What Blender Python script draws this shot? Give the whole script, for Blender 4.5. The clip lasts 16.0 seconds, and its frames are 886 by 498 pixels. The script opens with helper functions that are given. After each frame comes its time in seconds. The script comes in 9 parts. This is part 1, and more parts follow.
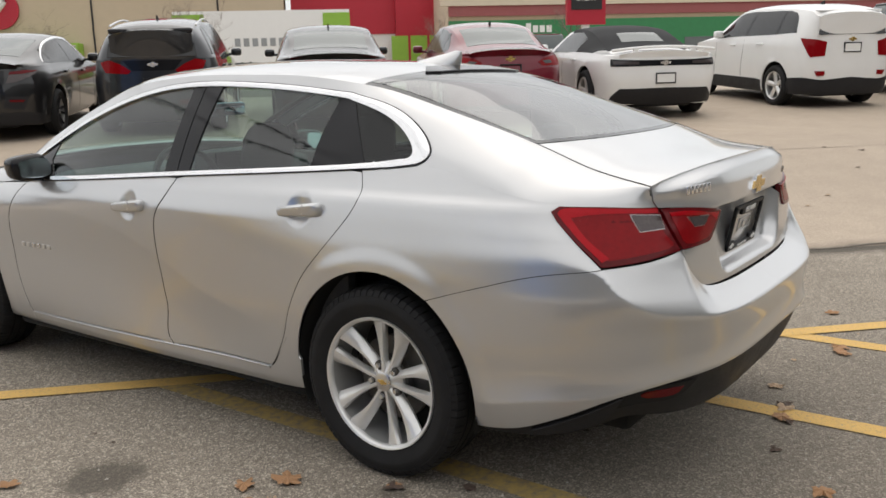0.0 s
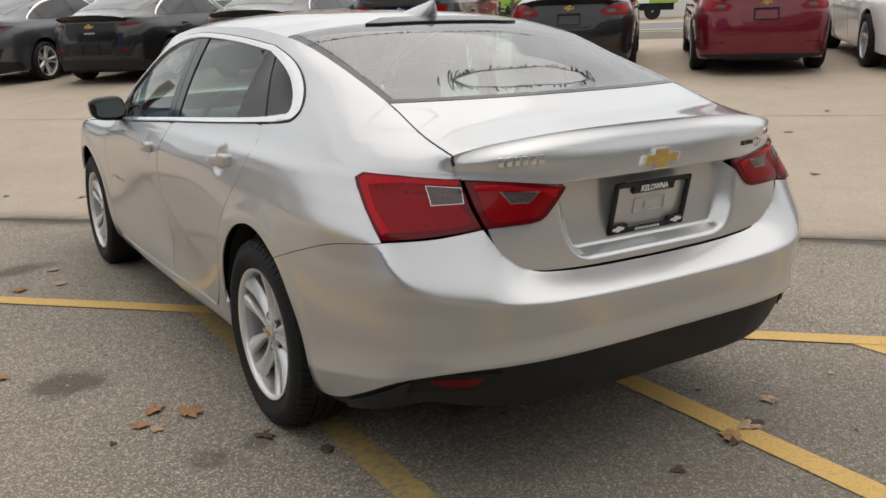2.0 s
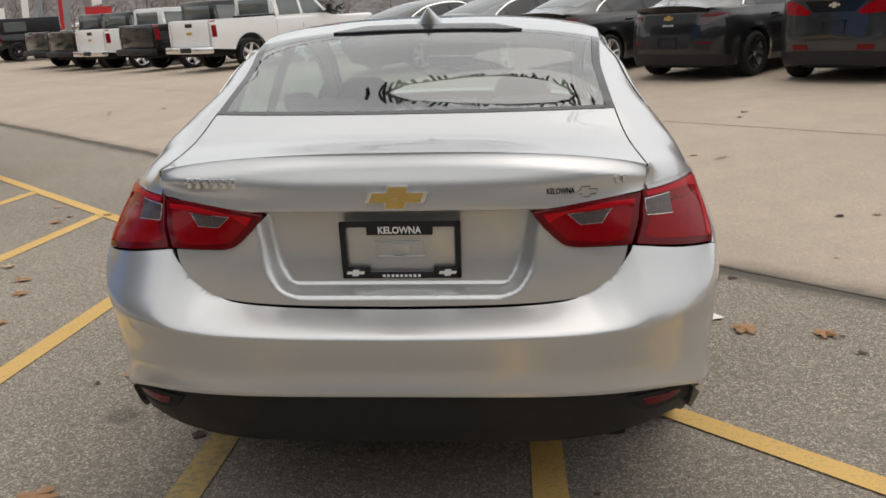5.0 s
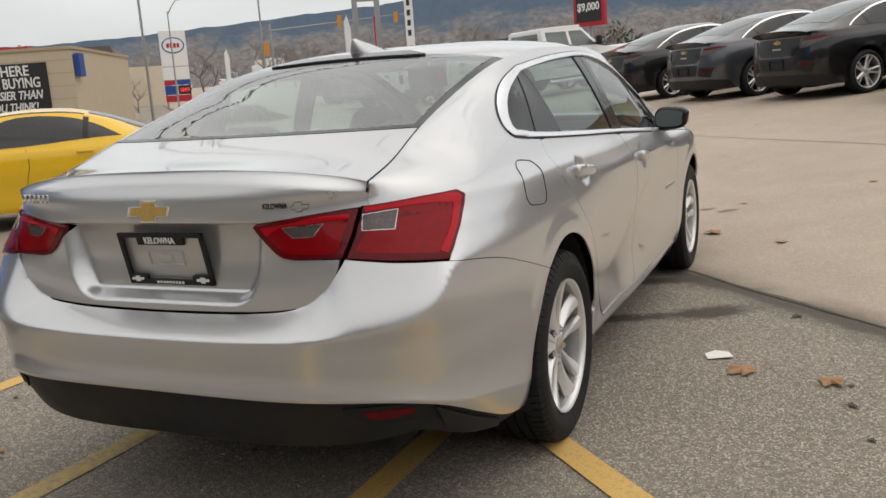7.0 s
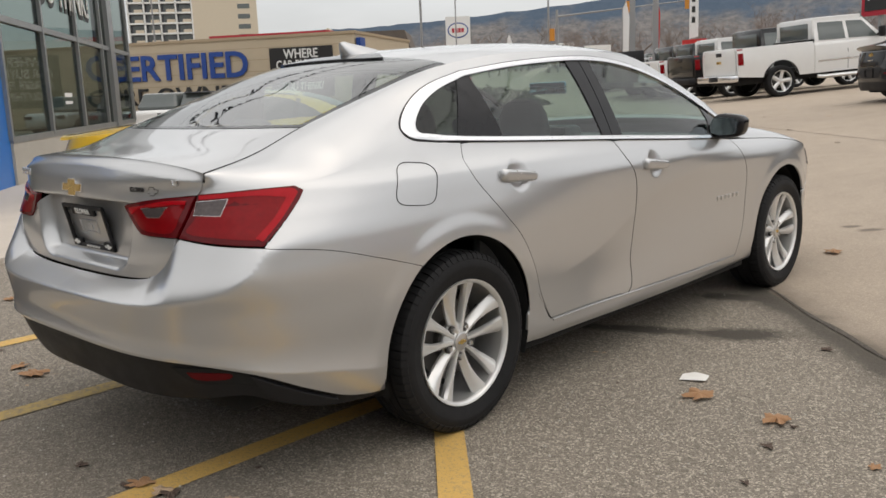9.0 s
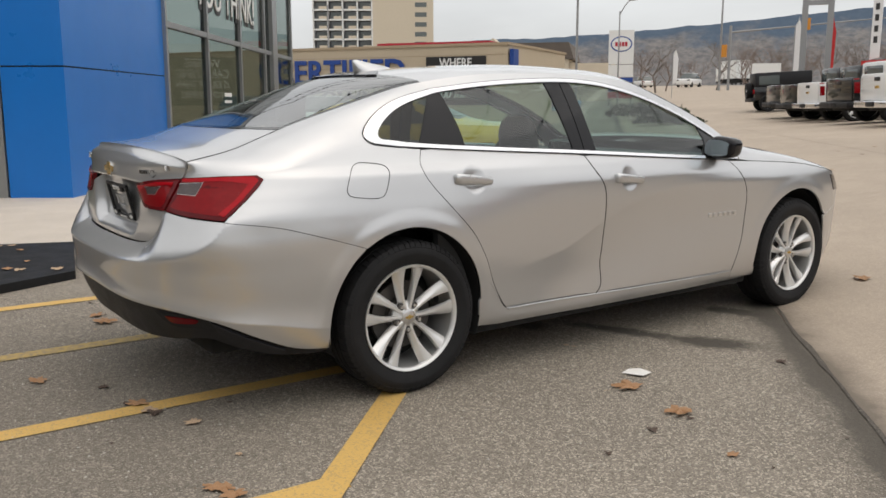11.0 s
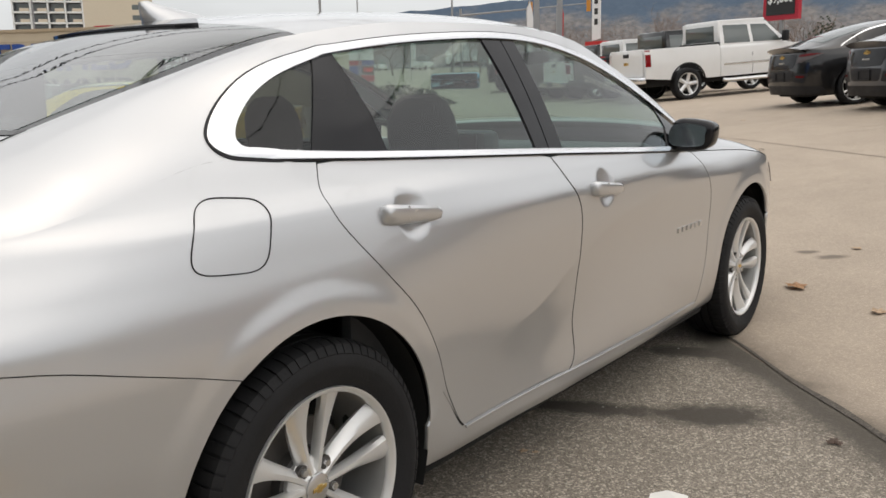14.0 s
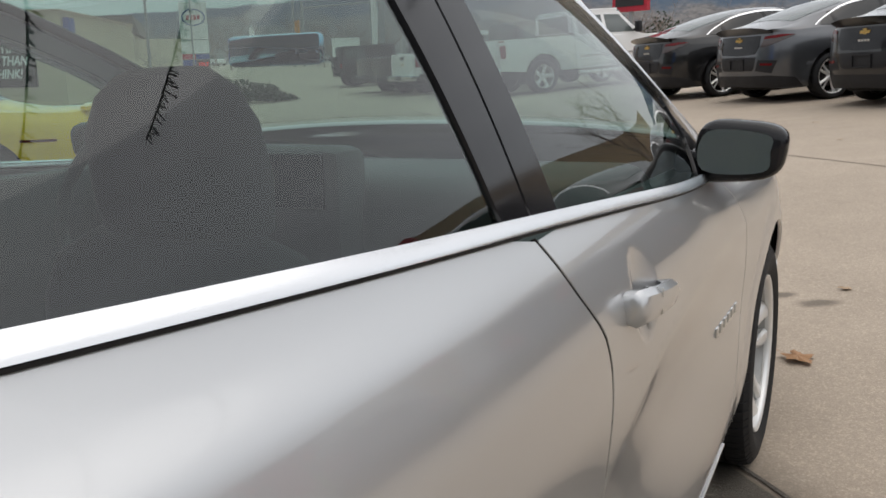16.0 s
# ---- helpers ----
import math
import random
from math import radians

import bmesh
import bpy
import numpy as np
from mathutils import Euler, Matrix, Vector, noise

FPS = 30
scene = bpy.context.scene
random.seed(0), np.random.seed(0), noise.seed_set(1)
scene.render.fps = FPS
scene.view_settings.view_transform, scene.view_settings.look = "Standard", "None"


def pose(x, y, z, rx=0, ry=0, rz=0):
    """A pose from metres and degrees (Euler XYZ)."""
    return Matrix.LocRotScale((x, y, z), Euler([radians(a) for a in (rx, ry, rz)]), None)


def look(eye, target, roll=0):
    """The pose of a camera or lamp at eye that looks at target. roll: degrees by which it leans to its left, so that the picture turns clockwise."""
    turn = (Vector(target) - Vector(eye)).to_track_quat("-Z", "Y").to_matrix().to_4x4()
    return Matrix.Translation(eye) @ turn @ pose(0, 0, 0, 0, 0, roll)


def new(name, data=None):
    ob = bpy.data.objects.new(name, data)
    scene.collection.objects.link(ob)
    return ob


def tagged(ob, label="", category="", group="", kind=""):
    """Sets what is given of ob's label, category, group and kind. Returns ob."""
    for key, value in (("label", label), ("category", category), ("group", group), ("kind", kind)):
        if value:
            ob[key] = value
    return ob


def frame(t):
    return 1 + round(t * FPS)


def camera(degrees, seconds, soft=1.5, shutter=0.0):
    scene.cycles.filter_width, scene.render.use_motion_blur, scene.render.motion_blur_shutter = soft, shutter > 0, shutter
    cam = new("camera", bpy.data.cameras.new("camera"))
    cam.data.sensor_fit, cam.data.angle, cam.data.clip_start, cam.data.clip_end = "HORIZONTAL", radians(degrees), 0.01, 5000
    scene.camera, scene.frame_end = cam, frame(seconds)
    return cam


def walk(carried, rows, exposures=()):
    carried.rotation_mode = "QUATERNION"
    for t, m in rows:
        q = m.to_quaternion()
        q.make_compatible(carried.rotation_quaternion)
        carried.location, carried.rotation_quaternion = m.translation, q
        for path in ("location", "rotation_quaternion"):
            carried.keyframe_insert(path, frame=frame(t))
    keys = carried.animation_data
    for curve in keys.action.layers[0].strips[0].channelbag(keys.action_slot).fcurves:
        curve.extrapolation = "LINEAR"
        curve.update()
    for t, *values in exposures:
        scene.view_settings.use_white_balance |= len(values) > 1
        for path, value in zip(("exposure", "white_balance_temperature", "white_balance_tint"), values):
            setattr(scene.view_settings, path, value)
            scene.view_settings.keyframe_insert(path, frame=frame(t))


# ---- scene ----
# ---- camera ----
cam = camera(54.4, 16.0, soft=1.6)
PATH = [
    (0, (-3.017, -1.867, 1.359), (-1.436, -0.705, 0.973), -1.6),
    (0.5, (-2.745, -2.094, 1.34), (-1.296, -0.783, 0.913), -1.9),
    (1, (-2.467, -2.352, 1.343), (-1.18, -0.895, 0.871), -1.4),
    (1.5, (-2.179, -2.62, 1.359), (-1.037, -1.051, 0.874), -0.9),
    (2, (-1.839, -2.794, 1.352), (-0.825, -1.141, 0.864), -1.6),
    (2.5, (-1.476, -2.959, 1.369), (-0.604, -1.228, 0.874), -1.3),
    (3, (-1.115, -3.076, 1.388), (-0.379, -1.288, 0.876), -1.2),
    (5.5, (0.643, -3.094, 1.326), (0.304, -1.175, 0.873), -1.7),
    (6, (1.007, -3.007, 1.271), (0.508, -1.115, 0.854), -2.4),
    (6.5, (1.398, -2.928, 1.263), (0.721, -1.087, 0.874), -3.5),
    (7, (1.785, -2.816, 1.258), (0.944, -1.039, 0.892), -4.1),
    (7.5, (2.133, -2.664, 1.272), (1.124, -0.975, 0.911), -4.3),
    (8, (2.47, -2.554, 1.277), (1.299, -0.975, 0.909), -4.1),
    (8.5, (2.698, -2.384, 1.251), (1.424, -0.887, 0.881), -3.3),
    (11, (3.955, -1.976, 1.252), (2.342, -0.841, 0.92), -0.1),
    (11.5, (3.932, -1.96, 1.245), (2.322, -0.823, 0.903), -0.4),
    (12, (3.727, -1.983, 1.237), (2.156, -0.795, 0.886), -1.3),
    (12.5, (3.402, -1.942, 1.218), (1.921, -0.647, 0.855), -1.6),
    (13, (3.002, -1.763, 1.211), (1.59, -0.392, 0.852), -0.8),
    (13.5, (2.592, -1.539, 1.217), (1.279, -0.073, 0.856), -0.8),
    (14, (2.218, -1.247, 1.22), (1.017, 0.308, 0.848), -1.3),
    (14.5, (1.878, -0.909, 1.213), (0.759, 0.696, 0.801), -1.2),
    (15, (1.574, -0.549, 1.21), (0.511, 1.09, 0.781), -1.5),
    (15.5, (1.367, -0.172, 1.203), (0.368, 1.51, 0.797), -2.6),
    (16, (1.197, 0.204, 1.172), (0.289, 1.939, 0.782), -1.5),
]
walk(cam, [(t, look(eye, target, roll)) for t, eye, target, roll in PATH], exposures=[
    (0, 0.38, 6600, 10), (1.5, 0.30, 6620, 10), (5.5, 0.24, 6640, 10), (8.5, 0.22, 6640, 10), (11, 0.24, 6580, 10), (12.5, 0.38, 6660, 10), (13.5, 0.38, 6660, 10),
    (14.0, 0.29, 6580, 10), (14.5, 0.01, 6520, 10), (15, 0.14, 6470, 10), (15.5, 0.18, 6420, 10), (16, 0.19, 6370, 10)])

# ---- light: an overcast winter sky ----
SUN_AZ, SUN_EL = 60.0, 72.0
world = bpy.data.worlds.new("overcast_sky")
scene.world = world
world.use_nodes = True
wn, wl = world.node_tree.nodes, world.node_tree.links
wn.clear()
w_out = wn.new("ShaderNodeOutputWorld")
w_bg = wn.new("ShaderNodeBackground")
w_sky = wn.new("ShaderNodeTexSky")
w_sky.sky_type = "NISHITA"
w_sky.sun_disc = False
w_sky.sun_elevation = radians(SUN_EL)
w_sky.sun_rotation = radians(SUN_AZ)
w_sky.dust_density = 4.0
w_co = wn.new("ShaderNodeTexCoord")
w_sep = wn.new("ShaderNodeSeparateXYZ")
wl.new(w_co.outputs["Generated"], w_sep.inputs[0])
w_ramp = wn.new("ShaderNodeValToRGB")
w_ramp.color_ramp.elements[0].position, w_ramp.color_ramp.elements[0].color = 0.0, (0.64, 0.655, 0.67, 1)
w_ramp.color_ramp.elements[1].position, w_ramp.color_ramp.elements[1].color = 0.45, (0.96, 0.95, 0.925, 1)
wl.new(w_sep.outputs["Z"], w_ramp.inputs[0])
w_noise = wn.new("ShaderNodeTexNoise")
w_noise.inputs["Scale"].default_value = 2.6
w_noise.inputs["Detail"].default_value = 5.0
w_map = wn.new("ShaderNodeMapping")
w_map.inputs["Scale"].default_value = (1.0, 1.0, 3.5)
wl.new(w_co.outputs["Generated"], w_map.inputs[0])
wl.new(w_map.outputs[0], w_noise.inputs["Vector"])
w_cl = wn.new("ShaderNodeMapRange")
w_cl.inputs["From Min"].default_value, w_cl.inputs["From Max"].default_value = 0.3, 0.7
w_cl.inputs["To Min"].default_value, w_cl.inputs["To Max"].default_value = 0.84, 1.12
wl.new(w_noise.outputs[0], w_cl.inputs["Value"])
w_mul = wn.new("ShaderNodeVectorMath")
w_mul.operation = "SCALE"
wl.new(w_ramp.outputs[0], w_mul.inputs[0])
wl.new(w_cl.outputs[0], w_mul.inputs["Scale"])
w_s2 = wn.new("ShaderNodeVectorMath")
w_s2.operation = "SCALE"
w_s2.inputs["Scale"].default_value = 0.03
wl.new(w_sky.outputs[0], w_s2.inputs[0])
w_add = wn.new("ShaderNodeVectorMath")
wl.new(w_mul.outputs[0], w_add.inputs[0])
wl.new(w_s2.outputs[0], w_add.inputs[1])
wl.new(w_add.outputs[0], w_bg.inputs[0])
w_bg.inputs[1].default_value = 0.86
wl.new(w_bg.outputs[0], w_out.inputs[0])
sun_data = bpy.data.lights.new("sun", "SUN")
sun_data.energy, sun_data.angle, sun_data.color = 0.5, radians(85), (1.0, 0.96, 0.9)
sun = new("sun", sun_data)
sun.matrix_world = look((math.sin(radians(SUN_AZ)) * 50, math.cos(radians(SUN_AZ)) * 50, 50 * math.tan(radians(SUN_EL))), (0, 0, 0))

# ---- materials ----
MATS = {}


class Nodes:
    """A small builder for node materials."""

    def __init__(self, name):
        self.mat = bpy.data.materials.new(name)
        self.mat.use_nodes = True
        self.t = self.mat.node_tree
        self.t.nodes.clear()
        self.out = self.t.nodes.new("ShaderNodeOutputMaterial")
        self.bs = self.add("ShaderNodeBsdfPrincipled")
        self.link(self.bs.outputs[0], self.out.inputs[0])
        self.co = self.add("ShaderNodeTexCoord").outputs["Object"]

    def add(self, kind):
        return self.t.nodes.new(kind)

    def link(self, a, b):
        self.t.links.new(a, b)

    def noise(self, scale, detail=4.0, rough=0.55, co=None):
        n = self.add("ShaderNodeTexNoise")
        n.inputs["Scale"].default_value, n.inputs["Detail"].default_value, n.inputs["Roughness"].default_value = scale, detail, rough
        self.link(co or self.co, n.inputs["Vector"])
        return n.outputs[0]

    def ramp(self, fac, *stops):
        r = self.add("ShaderNodeValToRGB")
        e = r.color_ramp.elements
        while len(e) < len(stops):
            e.new(0.5)
        for el, (p, c) in zip(e, stops):
            el.position = p
            el.color = (*c, 1) if isinstance(c, tuple) else (c, c, c, 1)
        self.link(fac, r.inputs[0])
        return r.outputs[0]

    def mix(self, fac, a, b, how="MIX"):
        m = self.add("ShaderNodeMix")
        m.data_type, m.blend_type = "RGBA", how
        for sock, v in ((m.inputs[0], fac), (m.inputs[6], a), (m.inputs[7], b)):
            if isinstance(v, (int, float)):
                sock.default_value = v
            elif isinstance(v, tuple):
                sock.default_value = (*v, 1)
            else:
                self.link(v, sock)
        return m.outputs[2]

    def scaled(self, value, k):
        m = self.add("ShaderNodeMath")
        m.operation = "MULTIPLY"
        m.inputs[1].default_value = k
        self.link(value, m.inputs[0])
        return m.outputs[0]

    def bump(self, height, strength, distance):
        b = self.add("ShaderNodeBump")
        b.inputs["Strength"].default_value, b.inputs["Distance"].default_value = strength, distance
        self.link(height, b.inputs["Height"])
        self.link(b.outputs[0], self.bs.inputs["Normal"])
        return b

    def set(self, **kw):
        names = {"color": "Base Color", "rough": "Roughness", "metal": "Metallic", "coat": "Coat Weight", "coat_rough": "Coat Roughness", "ior": "IOR", "spec": "Specular IOR Level"}
        for k, v in kw.items():
            s = self.bs.inputs[names[k]]
            if isinstance(v, tuple):
                s.default_value = (*v, 1)
            elif isinstance(v, (int, float)):
                s.default_value = v
            else:
                self.link(v, s)
        return self


def paint(name, color, metal=0.0, rough=0.35, dirt=0.12):
    """Car paint under clear coat, with a thin film of road dust."""
    n = Nodes(name)
    d = n.noise(3.0, 6.0)
    dusty = n.ramp(d, (0.35, 0.0), (0.75, dirt))
    n.set(color=n.mix(dusty, color, (0.30, 0.27, 0.24)), metal=metal, coat=1.0, spec=0.12)
    n.set(rough=n.ramp(n.noise(2.0, 3.0), (0.3, max(0.02, rough - 0.006)), (0.7, rough + 0.012)))
    n.set(coat_rough=n.ramp(d, (0.35, 0.018), (0.8, 0.04)))
    return n.mat


def simple(name, color, rough=0.5, metal=0.0, var=0.12, scale=14.0, bump=0.0, spec=0.5):
    n = Nodes(name)
    a = n.noise(scale, 6.0)
    lo = tuple(max(0.0, c * (1 - var)) for c in color)
    hi = tuple(min(1.0, c * (1 + var)) for c in color)
    n.set(color=n.mix(a, lo, hi), metal=metal, spec=spec)
    n.set(rough=n.ramp(n.noise(scale * 0.3, 5.0), (0.3, max(0.03, rough - 0.06)), (0.7, min(1.0, rough + 0.08))))
    if bump:
        n.bump(n.noise(scale * 8, 3.0), bump, 0.004)
    return n.mat


def glass(name, tint, coat=0.06, rise=5.0):
    """A pane: tinted see-through with a mirror film that grows at grazing angles."""
    n = Nodes(name)
    n.t.nodes.remove(n.bs)
    tr, gl, mx, fr = n.add("ShaderNodeBsdfTransparent"), n.add("ShaderNodeBsdfGlossy"), n.add("ShaderNodeMixShader"), n.add("ShaderNodeLayerWeight")
    tr.inputs[0].default_value = (*tint, 1)
    gl.inputs["Roughness"].default_value = 0.015
    fr.inputs[0].default_value = 0.5
    pw = n.add("ShaderNodeMath")
    pw.operation = "POWER"
    pw.inputs[1].default_value = rise
    n.link(fr.outputs["Facing"], pw.inputs[0])
    m = n.add("ShaderNodeMath")
    m.operation, m.use_clamp = "MULTIPLY_ADD", True
    m.inputs[1].default_value, m.inputs[2].default_value = 1.0 - coat, coat
    n.link(pw.outputs[0], m.inputs[0])
    n.link(m.outputs[0], mx.inputs[0])
    n.link(tr.outputs[0], mx.inputs[1])
    n.link(gl.outputs[0], mx.inputs[2])
    n.link(mx.outputs[0], n.out.inputs[0])
    return n.mat


def ground_mat(name, base, spread, speck, stain, rough, bump, spots=(), gutter=0.0):
    """Mineral ground: aggregate specks, worn patches, dark stains and placed darker ellipses."""
    n = Nodes(name)
    g = n.add("ShaderNodeNewGeometry").outputs["Position"]
    big = n.noise(0.35, 6.0, 0.6, g)
    mid = n.noise(3.0, 6.0, 0.6, g)
    fine = n.noise(165.0, 4.0, 0.7, g)
    mott = n.noise(42.0, 4.0, 0.6, g)
    v = n.add("ShaderNodeTexVoronoi")
    v.inputs["Scale"].default_value = 150.0
    n.link(g, v.inputs["Vector"])
    lo = tuple(c * (1 - spread) for c in base)
    hi = tuple(c * (1 + spread) for c in base)
    c1 = n.mix(n.ramp(big, (0.3, 0.0), (0.7, 1.0)), lo, hi)
    c1 = n.mix(n.ramp(mid, (0.35, 0.0), (0.8, 0.35)), c1, tuple(c * 0.72 for c in base))
    grain = n.ramp(fine, (0.34, 1.0 - speck), (0.52, 1.0), (0.70, 1.0 + speck))
    c1 = n.mix(1.0, c1, grain, "MULTIPLY")
    c1 = n.mix(1.0, c1, n.ramp(mott, (0.32, 1.0 - 0.45 * speck), (0.68, 1.0 + 0.35 * speck)), "MULTIPLY")
    stones = n.ramp(v.outputs["Color"], (0.70, 0.0), (0.78, speck))
    c1 = n.mix(stones, c1, tuple(min(1, c * 2.2) for c in base))
    st = n.ramp(n.noise(0.9, 5.0, 0.7, g), (0.60, 0.0), (0.78, stain))
    c1 = n.mix(st, c1, tuple(c * 0.45 for c in base))
    ragged = n.noise(14.0, 5.0, 0.65, g)
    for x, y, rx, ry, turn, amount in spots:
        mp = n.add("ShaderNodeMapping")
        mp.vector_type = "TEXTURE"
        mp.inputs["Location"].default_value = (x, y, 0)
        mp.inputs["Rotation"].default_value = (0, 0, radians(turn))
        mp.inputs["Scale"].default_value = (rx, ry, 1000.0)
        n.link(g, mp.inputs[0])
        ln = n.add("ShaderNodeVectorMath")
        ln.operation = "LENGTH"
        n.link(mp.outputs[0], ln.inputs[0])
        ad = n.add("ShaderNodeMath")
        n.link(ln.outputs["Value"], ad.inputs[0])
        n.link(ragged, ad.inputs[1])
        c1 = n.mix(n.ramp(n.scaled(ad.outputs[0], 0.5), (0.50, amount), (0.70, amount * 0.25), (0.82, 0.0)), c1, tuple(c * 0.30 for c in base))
    if gutter:
        dp = n.add("ShaderNodeVectorMath")
        dp.operation = "DOT_PRODUCT"
        n.link(g, dp.inputs[0])
        dp.inputs[1].default_value = (math.sqrt(0.5), math.sqrt(0.5), 0)
        off = n.add("ShaderNodeMath")
        off.operation = "MULTIPLY_ADD"
        n.link(n.noise(2.6, 6.0, 0.65, g), off.inputs[0])
        off.inputs[1].default_value, off.inputs[2].default_value = 0.26, -0.13 + 0.045 - GUTTER
        su = n.add("ShaderNodeMath")
        n.link(dp.outputs["Value"], su.inputs[0])
        n.link(off.outputs[0], su.inputs[1])
        ab = n.add("ShaderNodeMath")
        ab.operation = "ABSOLUTE"
        n.link(su.outputs[0], ab.inputs[0])
        c1 = n.mix(n.ramp(ab.outputs[0], (0.0, gutter), (0.06, gutter * 0.92), (0.11, gutter * 0.45), (0.24, 0.0)), c1, tuple(c * 0.32 for c in base))
    n.set(color=c1, rough=n.ramp(mid, (0.2, rough - 0.08), (0.8, min(1, rough + 0.06))), spec=0.3)
    h = n.mix(0.5, fine, v.outputs["Distance"])
    n.bump(h, bump, 0.006)
    return n.mat


GUTTER = 2.52
# Dark stains, plus one broad ellipse that darkens asphalt round the car's rear.
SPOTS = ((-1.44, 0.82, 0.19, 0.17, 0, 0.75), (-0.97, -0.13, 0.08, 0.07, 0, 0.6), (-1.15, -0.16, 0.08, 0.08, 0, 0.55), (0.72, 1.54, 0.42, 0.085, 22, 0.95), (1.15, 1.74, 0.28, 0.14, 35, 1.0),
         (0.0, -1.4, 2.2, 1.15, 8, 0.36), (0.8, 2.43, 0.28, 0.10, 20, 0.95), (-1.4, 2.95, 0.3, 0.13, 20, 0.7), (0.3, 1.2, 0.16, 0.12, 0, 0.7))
LANE_SPOTS = ((0.95, 4.25, 0.10, 0.06, 10, 0.8), (0.78, 4.36, 0.08, 0.05, 0, 0.8), (3.2, 2.2, 0.12, 0.07, 0, 0.7), (2.2, 4.6, 0.10, 0.05, 40, 0.7), (4.6, 2.4, 0.3, 0.2, 0, 0.35))


def build_materials():
    m = MATS
    m["silver"] = paint("silver_paint", (0.565, 0.57, 0.577), 0.72, 0.295, 0.03)
    m["black_paint"] = paint("black_paint", (0.010, 0.010, 0.011), 0.1, 0.3, 0.03)
    m["grey_paint"] = paint("grey_paint", (0.085, 0.09, 0.10), 0.6, 0.3, 0.04)
    m["coal_paint"] = paint("dark_grey_paint", (0.03, 0.032, 0.036), 0.5, 0.3, 0.04)
    m["red_paint"] = paint("red_paint", (0.15, 0.006, 0.018), 0.35, 0.3, 0.03)
    m["white_paint"] = paint("white_paint", (0.78, 0.78, 0.77), 0.0, 0.4, 0.06)
    m["yellow_paint"] = paint("yellow_paint", (0.83, 0.50, 0.015), 0.0, 0.35, 0.04)
    m["chrome"] = simple("chrome", (0.82, 0.82, 0.83), 0.20, 1.0, 0.03, 6.0)
    m["satin"] = simple("satin_silver_trim", (0.7, 0.7, 0.7), 0.3, 1.0, 0.04)
    m["gold"] = simple("gold_enamel", (0.66, 0.47, 0.17), 0.25, 0.85, 0.15)
    m["plastic"] = simple("black_plastic", (0.015, 0.015, 0.017), 0.5, 0.0, 0.2, 30.0, 0.12, 0.3)
    m["gloss_black"] = simple("gloss_black_trim", (0.012, 0.012, 0.014), 0.08, 0.0, 0.1, 14.0, 0.0, 0.3)
    m["void"] = simple("dark_cavity", (0.01, 0.01, 0.01), 0.9, 0.0, 0.2)
    m["rubber"] = simple("tyre_rubber", (0.013, 0.013, 0.014), 0.72, 0.0, 0.3, 20.0, 0.2, 0.3)
    m["alloy"] = simple("wheel_alloy", (0.76, 0.76, 0.75), 0.34, 0.55, 0.05, 30.0)
    m["disc"] = simple("brake_disc", (0.12, 0.115, 0.11), 0.5, 0.8, 0.2)
    m["barrel"] = simple("wheel_barrel", (0.50, 0.50, 0.49), 0.4, 0.6, 0.12)
    m["glass"] = glass("tinted_side_glass", (0.56, 0.73, 0.68), 0.10, 4.6)
    m["rear_glass"] = glass("green_rear_glass", (0.66, 0.78, 0.74), 0.13, 3.0)
    m["dark_glass"] = glass("dark_privacy_glass", (0.16, 0.17, 0.17), 0.05)
    m["frit"] = simple("black_glass_border", (0.014, 0.015, 0.016), 0.10, 0.0, 0.1)
    m["mirror"] = simple("mirror_glass", (0.62, 0.68, 0.72), 0.02, 1.0, 0.0)
    m["blue_mirror"] = simple("blue_dipping_mirror", (0.34, 0.52, 0.70), 0.03, 1.0, 0.0)
    n = Nodes("red_lamp_lens")
    rib = n.noise(60.0, 2.0)
    n.set(color=n.mix(rib, (0.17, 0.001, 0.003), (0.25, 0.002, 0.005)), rough=0.3, coat=0.3, coat_rough=0.01, spec=0.05)
    m["red_lens"] = n.mat
    n = Nodes("bright_red_light_guide")
    n.set(color=n.mix(n.noise(50.0), (0.34, 0.002, 0.007), (0.46, 0.004, 0.012)), rough=0.3, coat=0.3, coat_rough=0.01, spec=0.05)
    m["bright_red"] = n.mat
    n = Nodes("deep_red_lamp_lens")
    n.set(color=n.mix(n.noise(40.0), (0.085, 0.001, 0.003), (0.13, 0.002, 0.005)), rough=0.25, coat=0.3, coat_rough=0.01, spec=0.1)
    m["deep_red"] = n.mat
    m["clear_lens"] = simple("clear_lamp_lens", (0.075, 0.06, 0.06), 0.12, 0.1, 0.6, 110.0)
    m["cloth"] = simple("charcoal_seat_cloth", (0.026, 0.027, 0.029), 0.9, 0.0, 0.08, 3.0, 0.0)
    m["headlining"] = simple("pale_grey_headlining", (0.42, 0.42, 0.41), 0.9, 0.0, 0.05, 20.0)
    m["dash"] = simple("grey_dash_plastic", (0.05, 0.052, 0.055), 0.6, 0.0, 0.08, 3.0, 0.0)
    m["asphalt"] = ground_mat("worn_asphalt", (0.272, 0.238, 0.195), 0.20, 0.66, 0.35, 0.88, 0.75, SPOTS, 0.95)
    m["concrete"] = ground_mat("tan_concrete_lane", (0.415, 0.343, 0.270), 0.10, 0.16, 0.22, 0.8, 0.22, LANE_SPOTS, 0.9)
    m["walkway"] = ground_mat("pale_concrete_walk", (0.60, 0.53, 0.45), 0.08, 0.1, 0.15, 0.8, 0.12)
    m["road"] = ground_mat("distant_road", (0.22, 0.21, 0.20), 0.10, 0.2, 0.2, 0.85, 0.2)
    n = Nodes("worn_yellow_paint")
    g = n.add("ShaderNodeNewGeometry").outputs["Position"]
